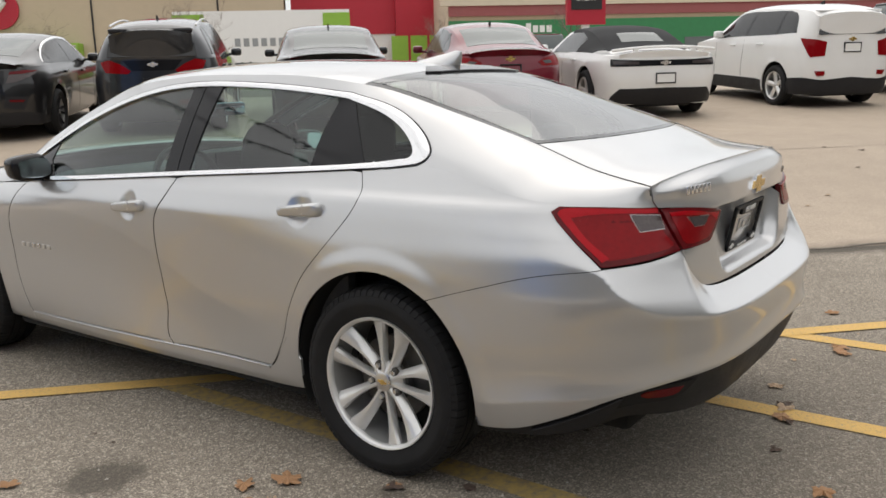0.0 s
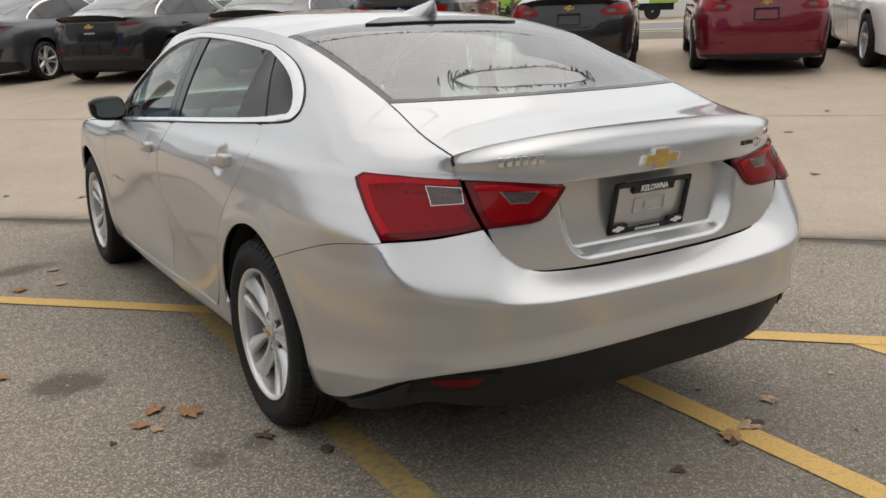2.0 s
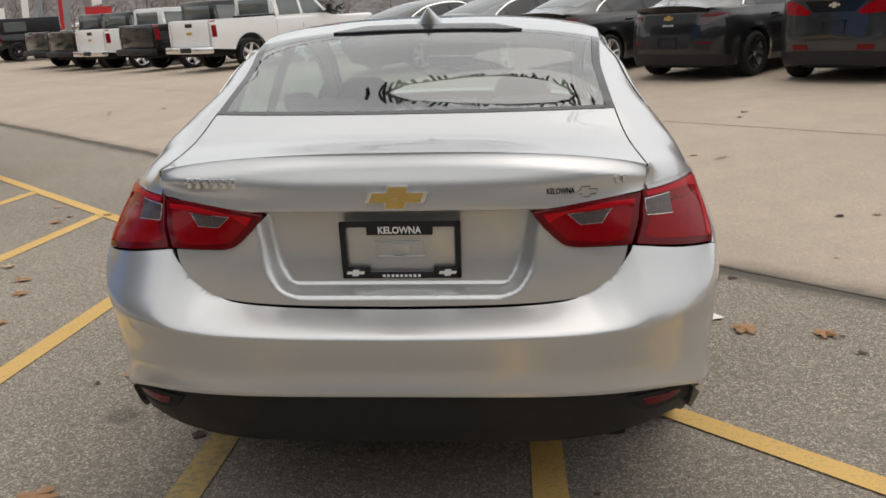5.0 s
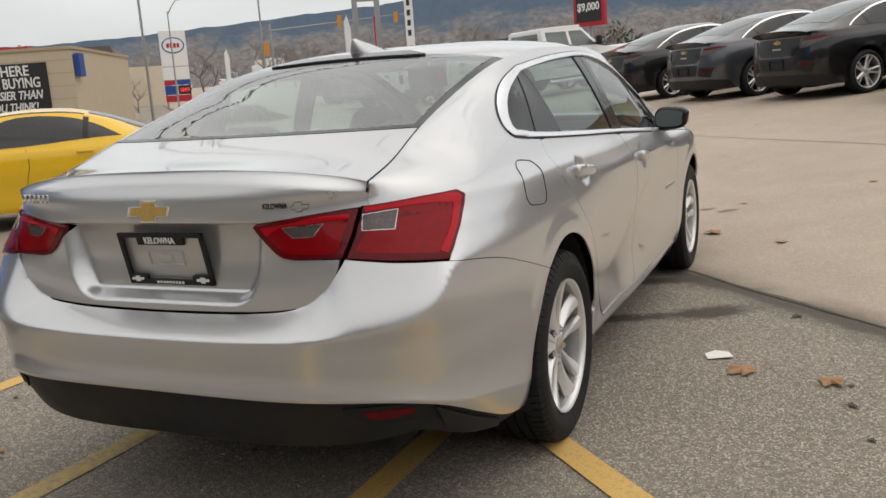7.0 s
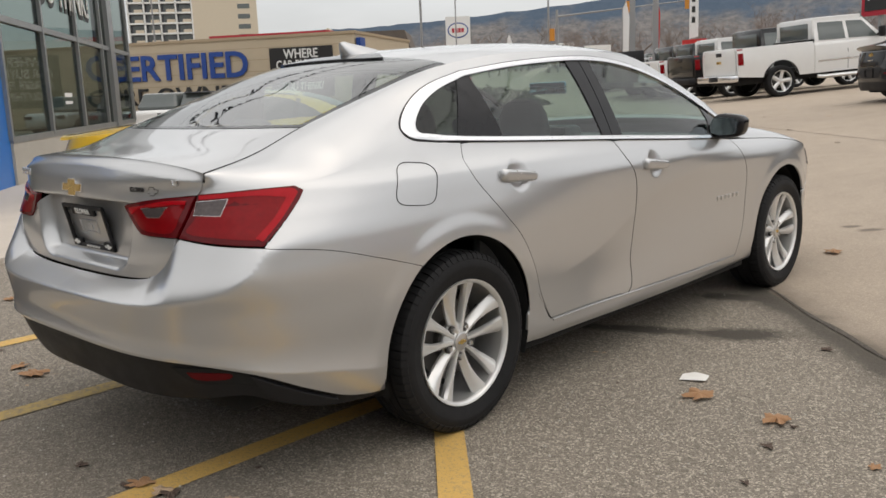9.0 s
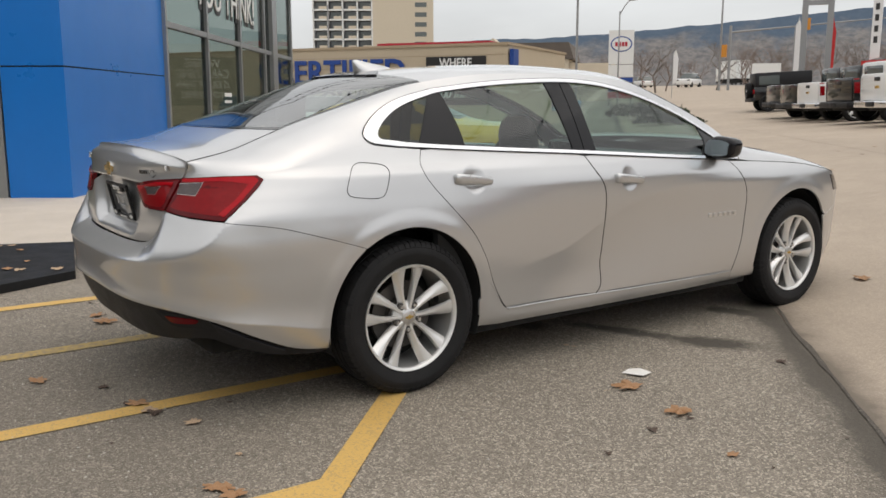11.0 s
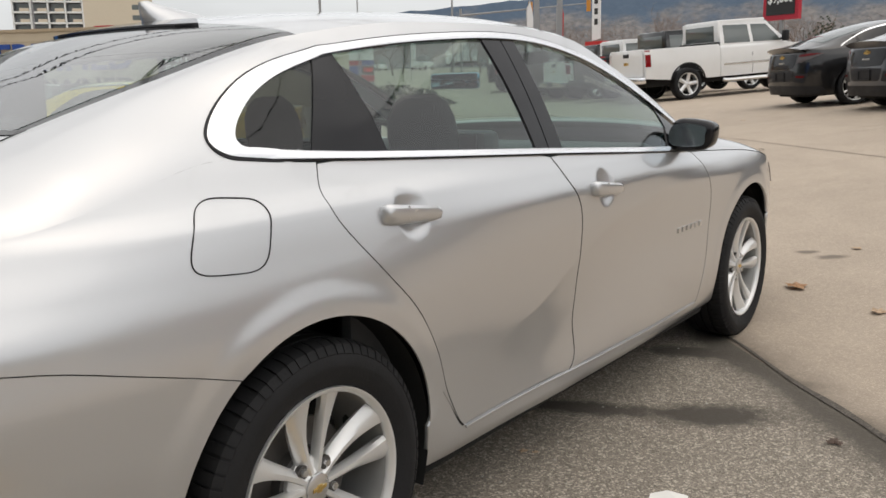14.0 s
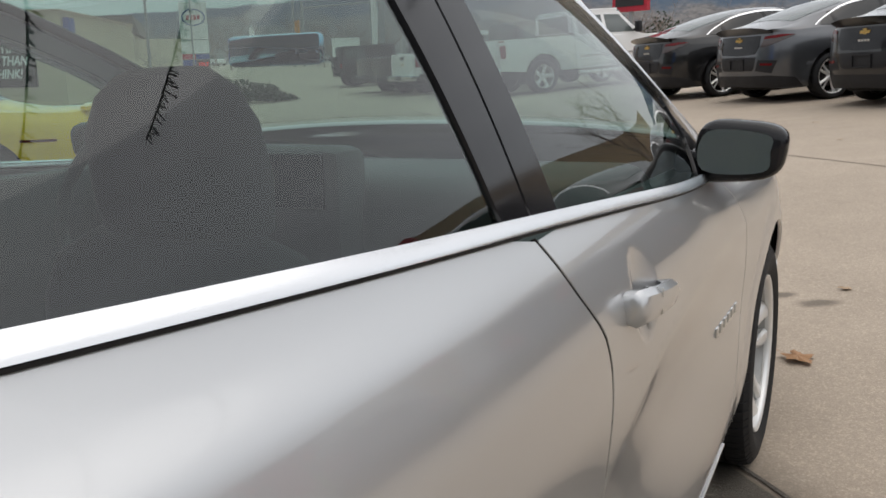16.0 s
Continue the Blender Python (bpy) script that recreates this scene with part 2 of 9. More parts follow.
    wear = n.ramp(n.noise(90.0, 6.0, 0.75, g), (0.50, 0.0), (0.70, 0.7))
    n.set(color=n.mix(wear, n.mix(n.noise(2.0, 4.0, 0.5, g), (0.60, 0.37, 0.095), (0.68, 0.44, 0.14)), (0.19, 0.165, 0.14)), rough=0.75)
    n.bump(n.noise(120.0, 3.0, 0.6, g), 0.4, 0.004)
    m["line"] = n.mat
    # Dimmer yellow with more asphalt showing, for the line at x = -0.70.
    n = Nodes("dull_yellow_paint")
    g = n.add("ShaderNodeNewGeometry").outputs["Position"]
    wear = n.ramp(n.noise(30.0, 6.0, 0.7, g), (0.44, 0.1), (0.64, 0.8))
    n.set(color=n.mix(wear, (0.46, 0.32, 0.10), (0.18, 0.155, 0.13)), rough=0.8)
    m["line_dull"] = n.mat
    m["leaf"] = simple("dry_leaf", (0.36, 0.20, 0.10), 0.8, 0.0, 0.35, 40.0, 0.3)
    m["leaf_pale"] = simple("pale_dry_leaf", (0.46, 0.33, 0.22), 0.85, 0.0, 0.3, 40.0, 0.3)
    m["leaf_dark"] = simple("dark_dry_leaf", (0.09, 0.06, 0.045), 0.85, 0.0, 0.35, 40.0, 0.3)
    m["paper"] = simple("paper_scrap", (0.78, 0.76, 0.72), 0.8, 0.0, 0.05)
    m["crack"] = ground_mat("dark_gutter_seam", (0.10, 0.087, 0.073), 0.25, 0.4, 0.3, 0.85, 0.5)
    m["concrete_dark"] = ground_mat("stained_concrete", (0.16, 0.135, 0.11), 0.2, 0.2, 0.3, 0.85, 0.3)
    m["silver_far"] = paint("silver_traffic_paint", (0.5, 0.5, 0.5), 0.6, 0.35, 0.08)
    m["blue"] = simple("blue_metal_panel", (0.008, 0.17, 0.58), 0.32, 0.1, 0.05, 3.0)
    m["alu"] = simple("grey_aluminium_frame", (0.32, 0.33, 0.33), 0.4, 0.7, 0.06)
    m["shop_glass"] = glass("shopfront_glass", (0.50, 0.56, 0.54), 0.03, 9.0)
    m["tan_wall"] = simple("tan_stucco_wall", (0.52, 0.43, 0.31), 0.9, 0.0, 0.06, 2.0, 0.1)
    m["tan_dark"] = simple("brown_tan_stucco", (0.40, 0.31, 0.21), 0.9, 0.0, 0.06, 2.0, 0.1)
    m["cream"] = simple("cream_wall", (0.62, 0.54, 0.42), 0.9, 0.0, 0.06, 2.0, 0.1)
    m["white_wall"] = simple("white_sign_face", (0.78, 0.78, 0.76), 0.5, 0.0, 0.03, 3.0)
    m["red_sign"] = simple("red_sign_face", (0.42, 0.012, 0.03), 0.5, 0.0, 0.06, 3.0)
    m["blue_sign"] = simple("blue_sign_letters", (0.01, 0.055, 0.27), 0.5, 0.0, 0.06, 3.0)
    m["black_sign"] = simple("black_sign_face", (0.016, 0.015, 0.015), 0.5, 0.0, 0.1, 3.0)
    m["green_sign"] = simple("green_sign_face", (0.03, 0.20, 0.07), 0.5, 0.0, 0.1, 3.0)
    m["lime"] = simple("lime_green_panel", (0.25, 0.45, 0.05), 0.5, 0.0, 0.1, 3.0)
    m["pole"] = simple("grey_steel_pole", (0.30, 0.30, 0.30), 0.5, 0.5, 0.1)
    m["roofing"] = simple("brown_shingle_roof", (0.12, 0.10, 0.085), 0.9, 0.0, 0.2, 2.0, 0.2)
    m["bark"] = simple("grey_brown_bark", (0.16, 0.13, 0.11), 0.9, 0.0, 0.3, 20.0, 0.3)
    m["twig"] = simple("bare_brown_twigs", (0.20, 0.15, 0.125), 0.9, 0.0, 0.3, 3.0)
    m["hedge"] = simple("dark_green_leaves", (0.03, 0.05, 0.022), 0.8, 0.0, 0.4, 8.0, 0.2)
    m["grass"] = simple("winter_grass", (0.13, 0.13, 0.055), 0.95, 0.0, 0.3, 6.0, 0.3)
    m["kerb"] = ground_mat("kerb_concrete", (0.46, 0.43, 0.38), 0.08, 0.1, 0.2, 0.85, 0.15)
    n = Nodes("far_hillside")
    g = n.add("ShaderNodeNewGeometry").outputs["Position"]
    un = n.add("ShaderNodeVectorMath")
    un.operation = "NORMALIZE"
    n.link(g, un.inputs[0])
    mp = n.add("ShaderNodeMapping")
    mp.inputs["Scale"].default_value = (1.0, 1.0, 2.2)
    n.link(un.outputs[0], mp.inputs[0])
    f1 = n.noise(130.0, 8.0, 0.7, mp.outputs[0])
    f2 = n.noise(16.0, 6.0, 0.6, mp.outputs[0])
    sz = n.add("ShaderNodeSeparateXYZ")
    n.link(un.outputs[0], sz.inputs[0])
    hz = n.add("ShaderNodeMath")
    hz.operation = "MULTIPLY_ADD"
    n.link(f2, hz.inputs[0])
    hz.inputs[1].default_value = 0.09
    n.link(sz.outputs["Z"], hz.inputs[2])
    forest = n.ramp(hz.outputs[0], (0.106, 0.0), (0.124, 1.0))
    # Distance haze is mixed into both the slope and the forest colours.
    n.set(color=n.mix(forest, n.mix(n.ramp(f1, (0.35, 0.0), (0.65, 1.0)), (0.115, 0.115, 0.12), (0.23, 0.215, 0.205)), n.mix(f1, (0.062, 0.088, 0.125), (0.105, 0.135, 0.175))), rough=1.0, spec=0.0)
    m["hill"] = n.mat
    m["orange"] = simple("orange_signal_housing", (0.55, 0.22, 0.02), 0.5, 0.0, 0.1)
    m["red_cloth"] = simple("red_fabric", (0.45, 0.02, 0.02), 0.8, 0.0, 0.1)
    m["white_cloth"] = simple("white_fabric", (0.75, 0.75, 0.75), 0.8, 0.0, 0.1)


build_materials()

# ---- mesh tools ----
def spl(*pairs):
    """A smooth curve through (u, value) pairs, flat past its ends (monotone cubic)."""
    xs = [p[0] for p in pairs]
    ys = [p[1] for p in pairs]
    n = len(xs)
    d = [(ys[i + 1] - ys[i]) / (xs[i + 1] - xs[i]) for i in range(n - 1)]
    m = [d[0]] + [0.0 if d[i - 1] * d[i] <= 0 else 2 * d[i - 1] * d[i] / (d[i - 1] + d[i]) for i in range(1, n - 1)] + [d[-1]]

    def f(u):
        if u <= xs[0]:
            return ys[0]
        if u >= xs[-1]:
            return ys[-1]
        k = 0
        while u > xs[k + 1]:
            k += 1
        h = xs[k + 1] - xs[k]
        s = (u - xs[k]) / h
        s2, s3 = s * s, s * s * s
        return (2 * s3 - 3 * s2 + 1) * ys[k] + (s3 - 2 * s2 + s) * h * m[k] + (3 * s2 - 2 * s3) * ys[k + 1] + (s3 - s2) * h * m[k + 1]

    return f


def smooth(a, b, u):
    s = min(1.0, max(0.0, (u - a) / (b - a)))
    return s * s * (3 - 2 * s)


def mesh_object(name, verts, faces, material, parent=None, normals=None, shade=True, label=""):
    me = bpy.data.meshes.new(name)
    me.from_pydata([tuple(v) for v in verts], [], faces)
    me.validate()
    if material is not None:
        for mt in material if isinstance(material, (list, tuple)) else [material]:
            me.materials.append(mt)
    if shade:
        me.shade_smooth()
    me.update()
    if normals is not None and len(normals) == len(me.vertices):
        me.normals_split_custom_set_from_vertices([tuple(n) for n in normals])
    ob = new(name, me)
    if parent is not None:
        ob.parent = parent
    if label:
        ob["label"] = label
    return ob


def part(name, bm, material, parent, label="", flat=False):
    """Links a bmesh as one mesh object under a thing or a part."""
    me = bpy.data.meshes.new(name)
    bm.normal_update()
    bm.to_mesh(me)
    bm.free()
    me.materials.append(material)
    if not flat:
        me.shade_smooth()
        me.set_sharp_from_angle(angle=radians(38))
    ob = new(name, me)
    if parent is not None:
        ob.parent = parent
    if label:
        ob["label"] = label
    return ob


def thing(name, m=None, label="", category="", group="", kind=""):
    ob = new(name)
    ob.empty_display_size = 0.2
    if m is not None:
        ob.matrix_basis = m
    return tagged(ob, label, category, group, kind)


def box(bm, x0, y0, z0, x1, y1, z1, bevel=0.0, m=None, seg=2):
    r = bmesh.ops.create_cube(bm, size=1.0, matrix=Matrix.Translation(((x0 + x1) / 2, (y0 + y1) / 2, (z0 + z1) / 2)) @ Matrix.Diagonal((x1 - x0, y1 - y0, z1 - z0, 1)))
    vs = r["verts"]
    if bevel > 0:
        es = list({e for v in vs for e in v.link_edges})
        q = bmesh.ops.bevel(bm, geom=es, offset=bevel, segments=seg, affect="EDGES", profile=0.5)
        vs = list({v for f in q["faces"] for v in f.verts} | {v for v in vs if v.is_valid})
    if m is not None:
        bmesh.ops.transform(bm, matrix=m, verts=vs)
    return vs


def tube(bm, points, radius, sides=8, caps=True):
    """A round bar along points; radius is a number or one per point."""
    rings = []
    n = len(points)
    pts = [Vector(p) for p in points]
    up = Vector((0, 0, 1))
    for i, p in enumerate(pts):
        d = (pts[min(n - 1, i + 1)] - pts[max(0, i - 1)]).normalized()
        a = d.cross(up if abs(d.z) < 0.95 else Vector((1, 0, 0))).normalized()
        b = d.cross(a)
        r = radius[i] if isinstance(radius, (list, tuple)) else radius
        rings.append([bm.verts.new(p + (a * math.cos(2 * math.pi * k / sides) + b * math.sin(2 * math.pi * k / sides)) * r) for k in range(sides)])
    for i in range(n - 1):
        for k in range(sides):
            bm.faces.new((rings[i][k], rings[i][(k + 1) % sides], rings[i + 1][(k + 1) % sides], rings[i + 1][k]))
    if caps:
        bm.faces.new(rings[0])
        bm.faces.new(rings[-1][::-1])


def lathe(bm, profile, steps=48, axis="x", closed=False):
    """Turns (along, radius) pairs round the axis."""
    rings = []
    for a, r in profile:
        ring = []
        for k in range(steps):
            c, s = math.cos(2 * math.pi * k / steps) * r, math.sin(2 * math.pi * k / steps) * r
            ring.append(bm.verts.new((a, c, s) if axis == "x" else (c, a, s) if axis == "y" else (c, s, a)))
        rings.append(ring)
    if closed:
        rings.append(rings[0])
    for i in range(len(rings) - 1):
        for k in range(steps):
            bm.faces.new((rings[i][k], rings[i][(k + 1) % steps], rings[i + 1][(k + 1) % steps], rings[i + 1][k]))
    return rings


def prism(bm, outline, depth, m=None):
    """A flat plate: outline (x, z) pairs counter-clockwise seen from -y, from y = 0 to y = depth."""
    a = [bm.verts.new((x, 0, z)) for x, z in outline]
    b = [bm.verts.new((x, depth, z)) for x, z in outline]
    n = len(a)
    bm.faces.new(a)
    bm.faces.new(b[::-1])
    for i in range(n):
        bm.faces.new((a[(i + 1) % n], a[i], b[i], b[(i + 1) % n]))
    if m is not None:
        bmesh.ops.transform(bm, matrix=m, verts=a + b)
    return a + b


def curve2(points, steps=6, closed=True, sharp=()):
    """Catmull-Rom through 2D points; indices in sharp keep their corner."""
    n = len(points)
    out = []
    for i in range(n if closed else n - 1):
        p1, p2 = points[i], points[(i + 1) % n]
        p0 = points[i - 1] if (closed or i > 0) else p1
        p3 = points[(i + 2) % n] if (closed or i + 2 < n) else p2
        if i in sharp:
            p0 = p1
        if (i + 1) % n in sharp:
            p3 = p2
        for k in range(steps):
            t = k / steps
            out.append(tuple(0.5 * (2 * p1[c] + (p2[c] - p0[c]) * t + (2 * p0[c] - 5 * p1[c] + 4 * p2[c] - p3[c]) * t * t + (3 * p1[c] - p0[c] - 3 * p2[c] + p3[c]) * t ** 3) for c in (0, 1)))
    if not closed:
        out.append(tuple(points[-1]))
    return out


def area2(poly):
    return 0.5 * sum(poly[i - 1][0] * poly[i][1] - poly[i][0] * poly[i - 1][1] for i in range(len(poly)))


def inset2(poly, g):
    """Moves an outline inwards by g."""
    s = 1.0 if area2(poly) > 0 else -1.0
    pts = [p for i, p in enumerate(poly) if math.hypot(p[0] - poly[i - 1][0], p[1] - poly[i - 1][1]) > 1e-5]
    out = []
    n = len(pts)
    for i in range(n):
        a, b, c = pts[i - 1], pts[i], pts[(i + 1) % n]
        d1 = Vector((b[0] - a[0], b[1] - a[1])).normalized()
        d2 = Vector((c[0] - b[0], c[1] - b[1])).normalized()
        n1, n2 = Vector((-d1.y, d1.x)), Vector((-d2.y, d2.x))
        h = n1 + n2
        if h.length < 1e-6:
            h = n1
        h = h.normalized() * (g / max(0.35, h.normalized().dot(n1)))
        out.append((b[0] + s * h.x, b[1] + s * h.y))
    return out


def clip_half(poly, axis, value, keep_less):
    out = []
    n = len(poly)
    for i in range(n):
        a, b = poly[i - 1], poly[i]
        ia = a[axis] <= value if keep_less else a[axis] >= value
        ib = b[axis] <= value if keep_less else b[axis] >= value
        if ia != ib:
            t = (value - a[axis]) / (b[axis] - a[axis])
            q = [a[0] + (b[0] - a[0]) * t, a[1] + (b[1] - a[1]) * t]
            q[axis] = value
            out.append(tuple(q))
        if ib:
            out.append(b)
    return out


def skin(name, poly, func, cell, material, parent, lift=0.0, flange=0.012, mirror=False, label=""):
    """A sheet of bodywork: the 2D outline poly laid on the surface func(u, v), in cells of that size, with a turned-in rim."""
    if area2(poly) < 0:
        poly = poly[::-1]
    cu, cv = cell if isinstance(cell, tuple) else (cell, cell)
    u0, u1 = min(p[0] for p in poly), max(p[0] for p in poly)
    v0, v1 = min(p[1] for p in poly), max(p[1] for p in poly)
    nu, nv = max(1, math.ceil((u1 - u0) / cu)), max(1, math.ceil((v1 - v0) / cv))
    ids, uv, faces = {}, [], []

    def vid(p):
        k = (round(p[0] * 2e4), round(p[1] * 2e4))
        if k not in ids:
            ids[k] = len(uv)
            uv.append(p)
        return ids[k]

    for i in range(nu):
        a, b = u0 + (u1 - u0) * i / nu, u0 + (u1 - u0) * (i + 1) / nu
        col = clip_half(clip_half(poly, 0, a, False), 0, b, True)
        if len(col) < 3:
            continue
        for j in range(nv):
            c, d = v0 + (v1 - v0) * j / nv, v0 + (v1 - v0) * (j + 1) / nv
            q = clip_half(clip_half(col, 1, c, False), 1, d, True)
            if len(q) < 3:
                continue
            f = []
            for p in q:
                k = vid(p)
                if k not in f:
                    f.append(k)
            if len(f) >= 3:
                faces.append(f)
    sx = -1.0 if mirror else 1.0
    e = 0.004
    verts, normals = [], []
    for u, v in uv:
        p = Vector(func(u, v))
        t1 = Vector(func(u + e, v)) - Vector(func(u - e, v))
        t2 = Vector(func(u, v + e)) - Vector(func(u, v - e))
        nrm = t1.cross(t2)
        nrm = nrm.normalized() if nrm.length > 1e-12 else Vector((0, 0, 1))
        verts.append(p + nrm * lift)
        normals.append(nrm)
    count = {}
    for f in faces:
        for i in range(len(f)):
            k = (f[i - 1], f[i])
            count[k] = count.get(k, 0) + 1
    rim = [k for k in count if (k[1], k[0]) not in count]
    if flange > 0:
        dup = {}

        def edge_vert(i, deep):
            if (i, deep) not in dup:
                dup[(i, deep)] = len(verts)
                verts.append(verts[i] - normals[i] * (flange if deep else 0.0))
                normals.append(normals[i])
            return dup[(i, deep)]

        side = {}
        for a, b in rim:
            d = (verts[b] - verts[a])
            o = d.cross(normals[a])
            for i in (a, b):
                side[i] = side.get(i, Vector((0, 0, 0))) + o
            faces.append([edge_vert(b, False), edge_vert(a, False), edge_vert(a, True), edge_vert(b, True)])
        for (i, deep), k in dup.items():
            if side[i].length > 1e-12:
                normals[k] = (side[i].normalized() * 0.8 + normals[i] * (0.5 if not deep else 0.0)).normalized()
    if mirror:
        verts = [Vector((-v.x, v.y, v.z)) for v in verts]
        normals = [Vector((-n.x, n.y, n.z)) for n in normals]
        faces = [f[::-1] for f in faces]
    return mesh_object(name, verts, faces, material, parent, normals, True, label)


def ribbon(name, a, b, func, material, parent, lift, flange=0.006, mirror=False, label="", closed=False, tilt=0.0):
    """A trim strip between two matched 2D lines on the surface func, lifted off it, slightly crowned, with turned-down edges."""
    n = len(a)
    verts, normals, faces = [], [], []
    e = 0.004
    rows = [(0.0, -flange), (0.0, lift), (0.25, lift * 1.35), (0.75, lift * 1.35), (1.0, lift), (1.0, -flange)]
    for (pa, pb) in zip(a, b):
        for w, h in rows:
            u, v = pa[0] + (pb[0] - pa[0]) * w, pa[1] + (pb[1] - pa[1]) * w
            t1 = Vector(func(u + e, v)) - Vector(func(u - e, v))
            t2 = Vector(func(u, v + e)) - Vector(func(u, v - e))
            nrm = t1.cross(t2).normalized()
            verts.append(Vector(func(u, v)) + nrm * (h + (tilt * (1 - w) * smooth(0.0, 0.10, len(verts) / (6.0 * n)) if h > 0 else 0.0)))
    k = len(rows)
    for i in range(n if closed else n - 1):
        j = (i + 1) % n
        for r in range(k - 1):
            faces.append((i * k + r, i * k + r + 1, j * k + r + 1, j * k + r))
    if not closed:
        faces.append(tuple(range(k))[::-1])
        faces.append(tuple((n - 1) * k + r for r in range(k)))
    if mirror:
        verts = [Vector((-v.x, v.y, v.z)) for v in verts]
        faces = [f[::-1] for f in faces]
    ob = mesh_object(name, verts, faces, material, parent, None, True, label)
    bm = bmesh.new()
    bm.from_mesh(ob.data)
    bmesh.ops.recalc_face_normals(bm, faces=bm.faces)
    bm.to_mesh(ob.data)
    bm.free()
    ob.data.set_sharp_from_angle(angle=radians(40))
    return ob


def letters(text, size, depth, material, parent, m, name="lettering", bold=0.0, shear=0.0, squeeze=1.0, label=""):
    """Raised letters from the built-in font, standing in the local xz plane, read from -y, turned into a mesh."""
    c = bpy.data.curves.new(name, "FONT")
    c.body, c.size, c.extrude, c.offset, c.shear = text, size, depth, bold, shear
    c.align_x, c.align_y = "CENTER", "CENTER"
    c.resolution_u = 3
    tmp = bpy.data.objects.new(name, c)
    scene.collection.objects.link(tmp)
    deps = bpy.context.evaluated_depsgraph_get()
    me = bpy.data.meshes.new_from_object(tmp.evaluated_get(deps))
    bpy.data.objects.remove(tmp)
    bpy.data.curves.remove(c)
    me.transform(Matrix.Diagonal((squeeze, 1, 1, 1)))
    me.transform(pose(0, 0, 0, 90, 0, 0))
    me.materials.clear()
    me.materials.append(material)
    ob = new(name, me)
    ob.parent = parent
    ob.matrix_basis = m
    if label:
        ob["label"] = label
    return ob


# ---- ground: flat stall strip, a gutter, a lane that rises to the parked row ----
rise = spl((GUTTER, 0.0), (GUTTER + 0.6, 0.075), (5.5, 0.37), (8.4, 0.625), (9.95, 0.735), (12.6, 0.91), (14.4, 1.01), (16.2, 1.09), (30.0, 1.3), (90.0, 2.4), (300.0, 5.0))
away = spl((18.0, 0.0), (30.0, 0.10), (44.0, 0.7), (120.0, 3.0), (400.0, 8.0))


def height(x, y):
    s = (x + y) / math.sqrt(2)
    q = (y - x) / math.sqrt(2)
    h = rise(s) if s > GUTTER else 0.0
    return h * (1 - 0.45 * smooth(16, 40, q)) + away(q)


def lot(s, q):
    """World place on the ground from the distances across (s) and along (q) the gutter."""
    x, y = (s - q) / math.sqrt(2), (s + q) / math.sqrt(2)
    return Vector((x, y, height(x, y)))


def ground_sheet(name, ss, qs, material, lift=0.0, label=""):
    verts = [lot(s, q) + Vector((0, 0, lift)) for s in ss for q in qs]
    n = len(qs)
    faces = [(i * n + j, (i + 1) * n + j, (i + 1) * n + j + 1, i * n + j + 1)[::-1] for i in range(len(ss) - 1) for j in range(n - 1)]
    return tagged(mesh_object(name, verts, faces, material), label, "ground", "", "structure")


def steps(*stops):
    out = []
    for (a, b, d) in stops:
        n = max(1, round((b - a) / d))
        out += [a + (b - a) * i / n for i in range(n)]
    return out + [stops[-1][1]]


QS = steps((-900, -100, 100), (-100, -20, 10), (-20, 30, 1.0), (30, 120, 6), (120, 1500, 120))
ground_sheet("ground", steps((-900, -60, 100), (-60, -12, 6), (-12, GUTTER, 0.8)), QS, MATS["asphalt"], 0.0, "worn grey asphalt with fine stones, stains and one broad darker area")
ground_sheet("road", steps((GUTTER, 9, 0.4), (9, 16, 0.8), (16, 60, 4), (60, 1500, 120)), QS, MATS["concrete"], 0.0, "tan concrete lane rising from the gutter")


def strip(name, a, b, w, material, lift=0.004, label="", kind="structure", cat="marking"):
    """A painted line from a to b, in steps, laid on the ground."""
    a, b = Vector((*a, 0)), Vector((*b, 0))
    d = (b - a).normalized()
    n = Vector((-d.y, d.x, 0)) * (w / 2)
    k = max(1, round((b - a).length / 0.4))
    verts = []
    for i in range(k + 1):
        c = a.lerp(b, i / k)
        j = 0.006 * math.sin(i * 5.1)
        for p in (c + n * (1 + j), c - n * (1 - j)):
            verts.append((p.x, p.y, height(p.x, p.y) + lift))
    faces = [(2 * i, 2 * i + 1, 2 * i + 3, 2 * i + 2) for i in range(k)]
    ob = mesh_object(name, verts, faces, material)
    return tagged(ob, label, cat, "", kind)


LINE = "worn yellow parking line on asphalt"
for x, y0 in ((-0.70, 1.46), (0.43, 0.36), (1.53, -0.68), (-1.86, 2.62), (-3.06, 3.78), (-4.27, 4.95), (2.70, -1.85)):
    strip("painted_line", (x, y0), (x - 0.02, -6.0 if x > -2.2 else -0.2 if x > -2 else 0.6), 0.11, MATS["line_dull" if x == -0.70 else "line"], 0.004, LINE)
strip("painted_line", (-5.6, 6.28), (2.9, -2.06), 0.11, MATS["line"], 0.006, LINE)

# ---- wheels ----
WHEELS = {}


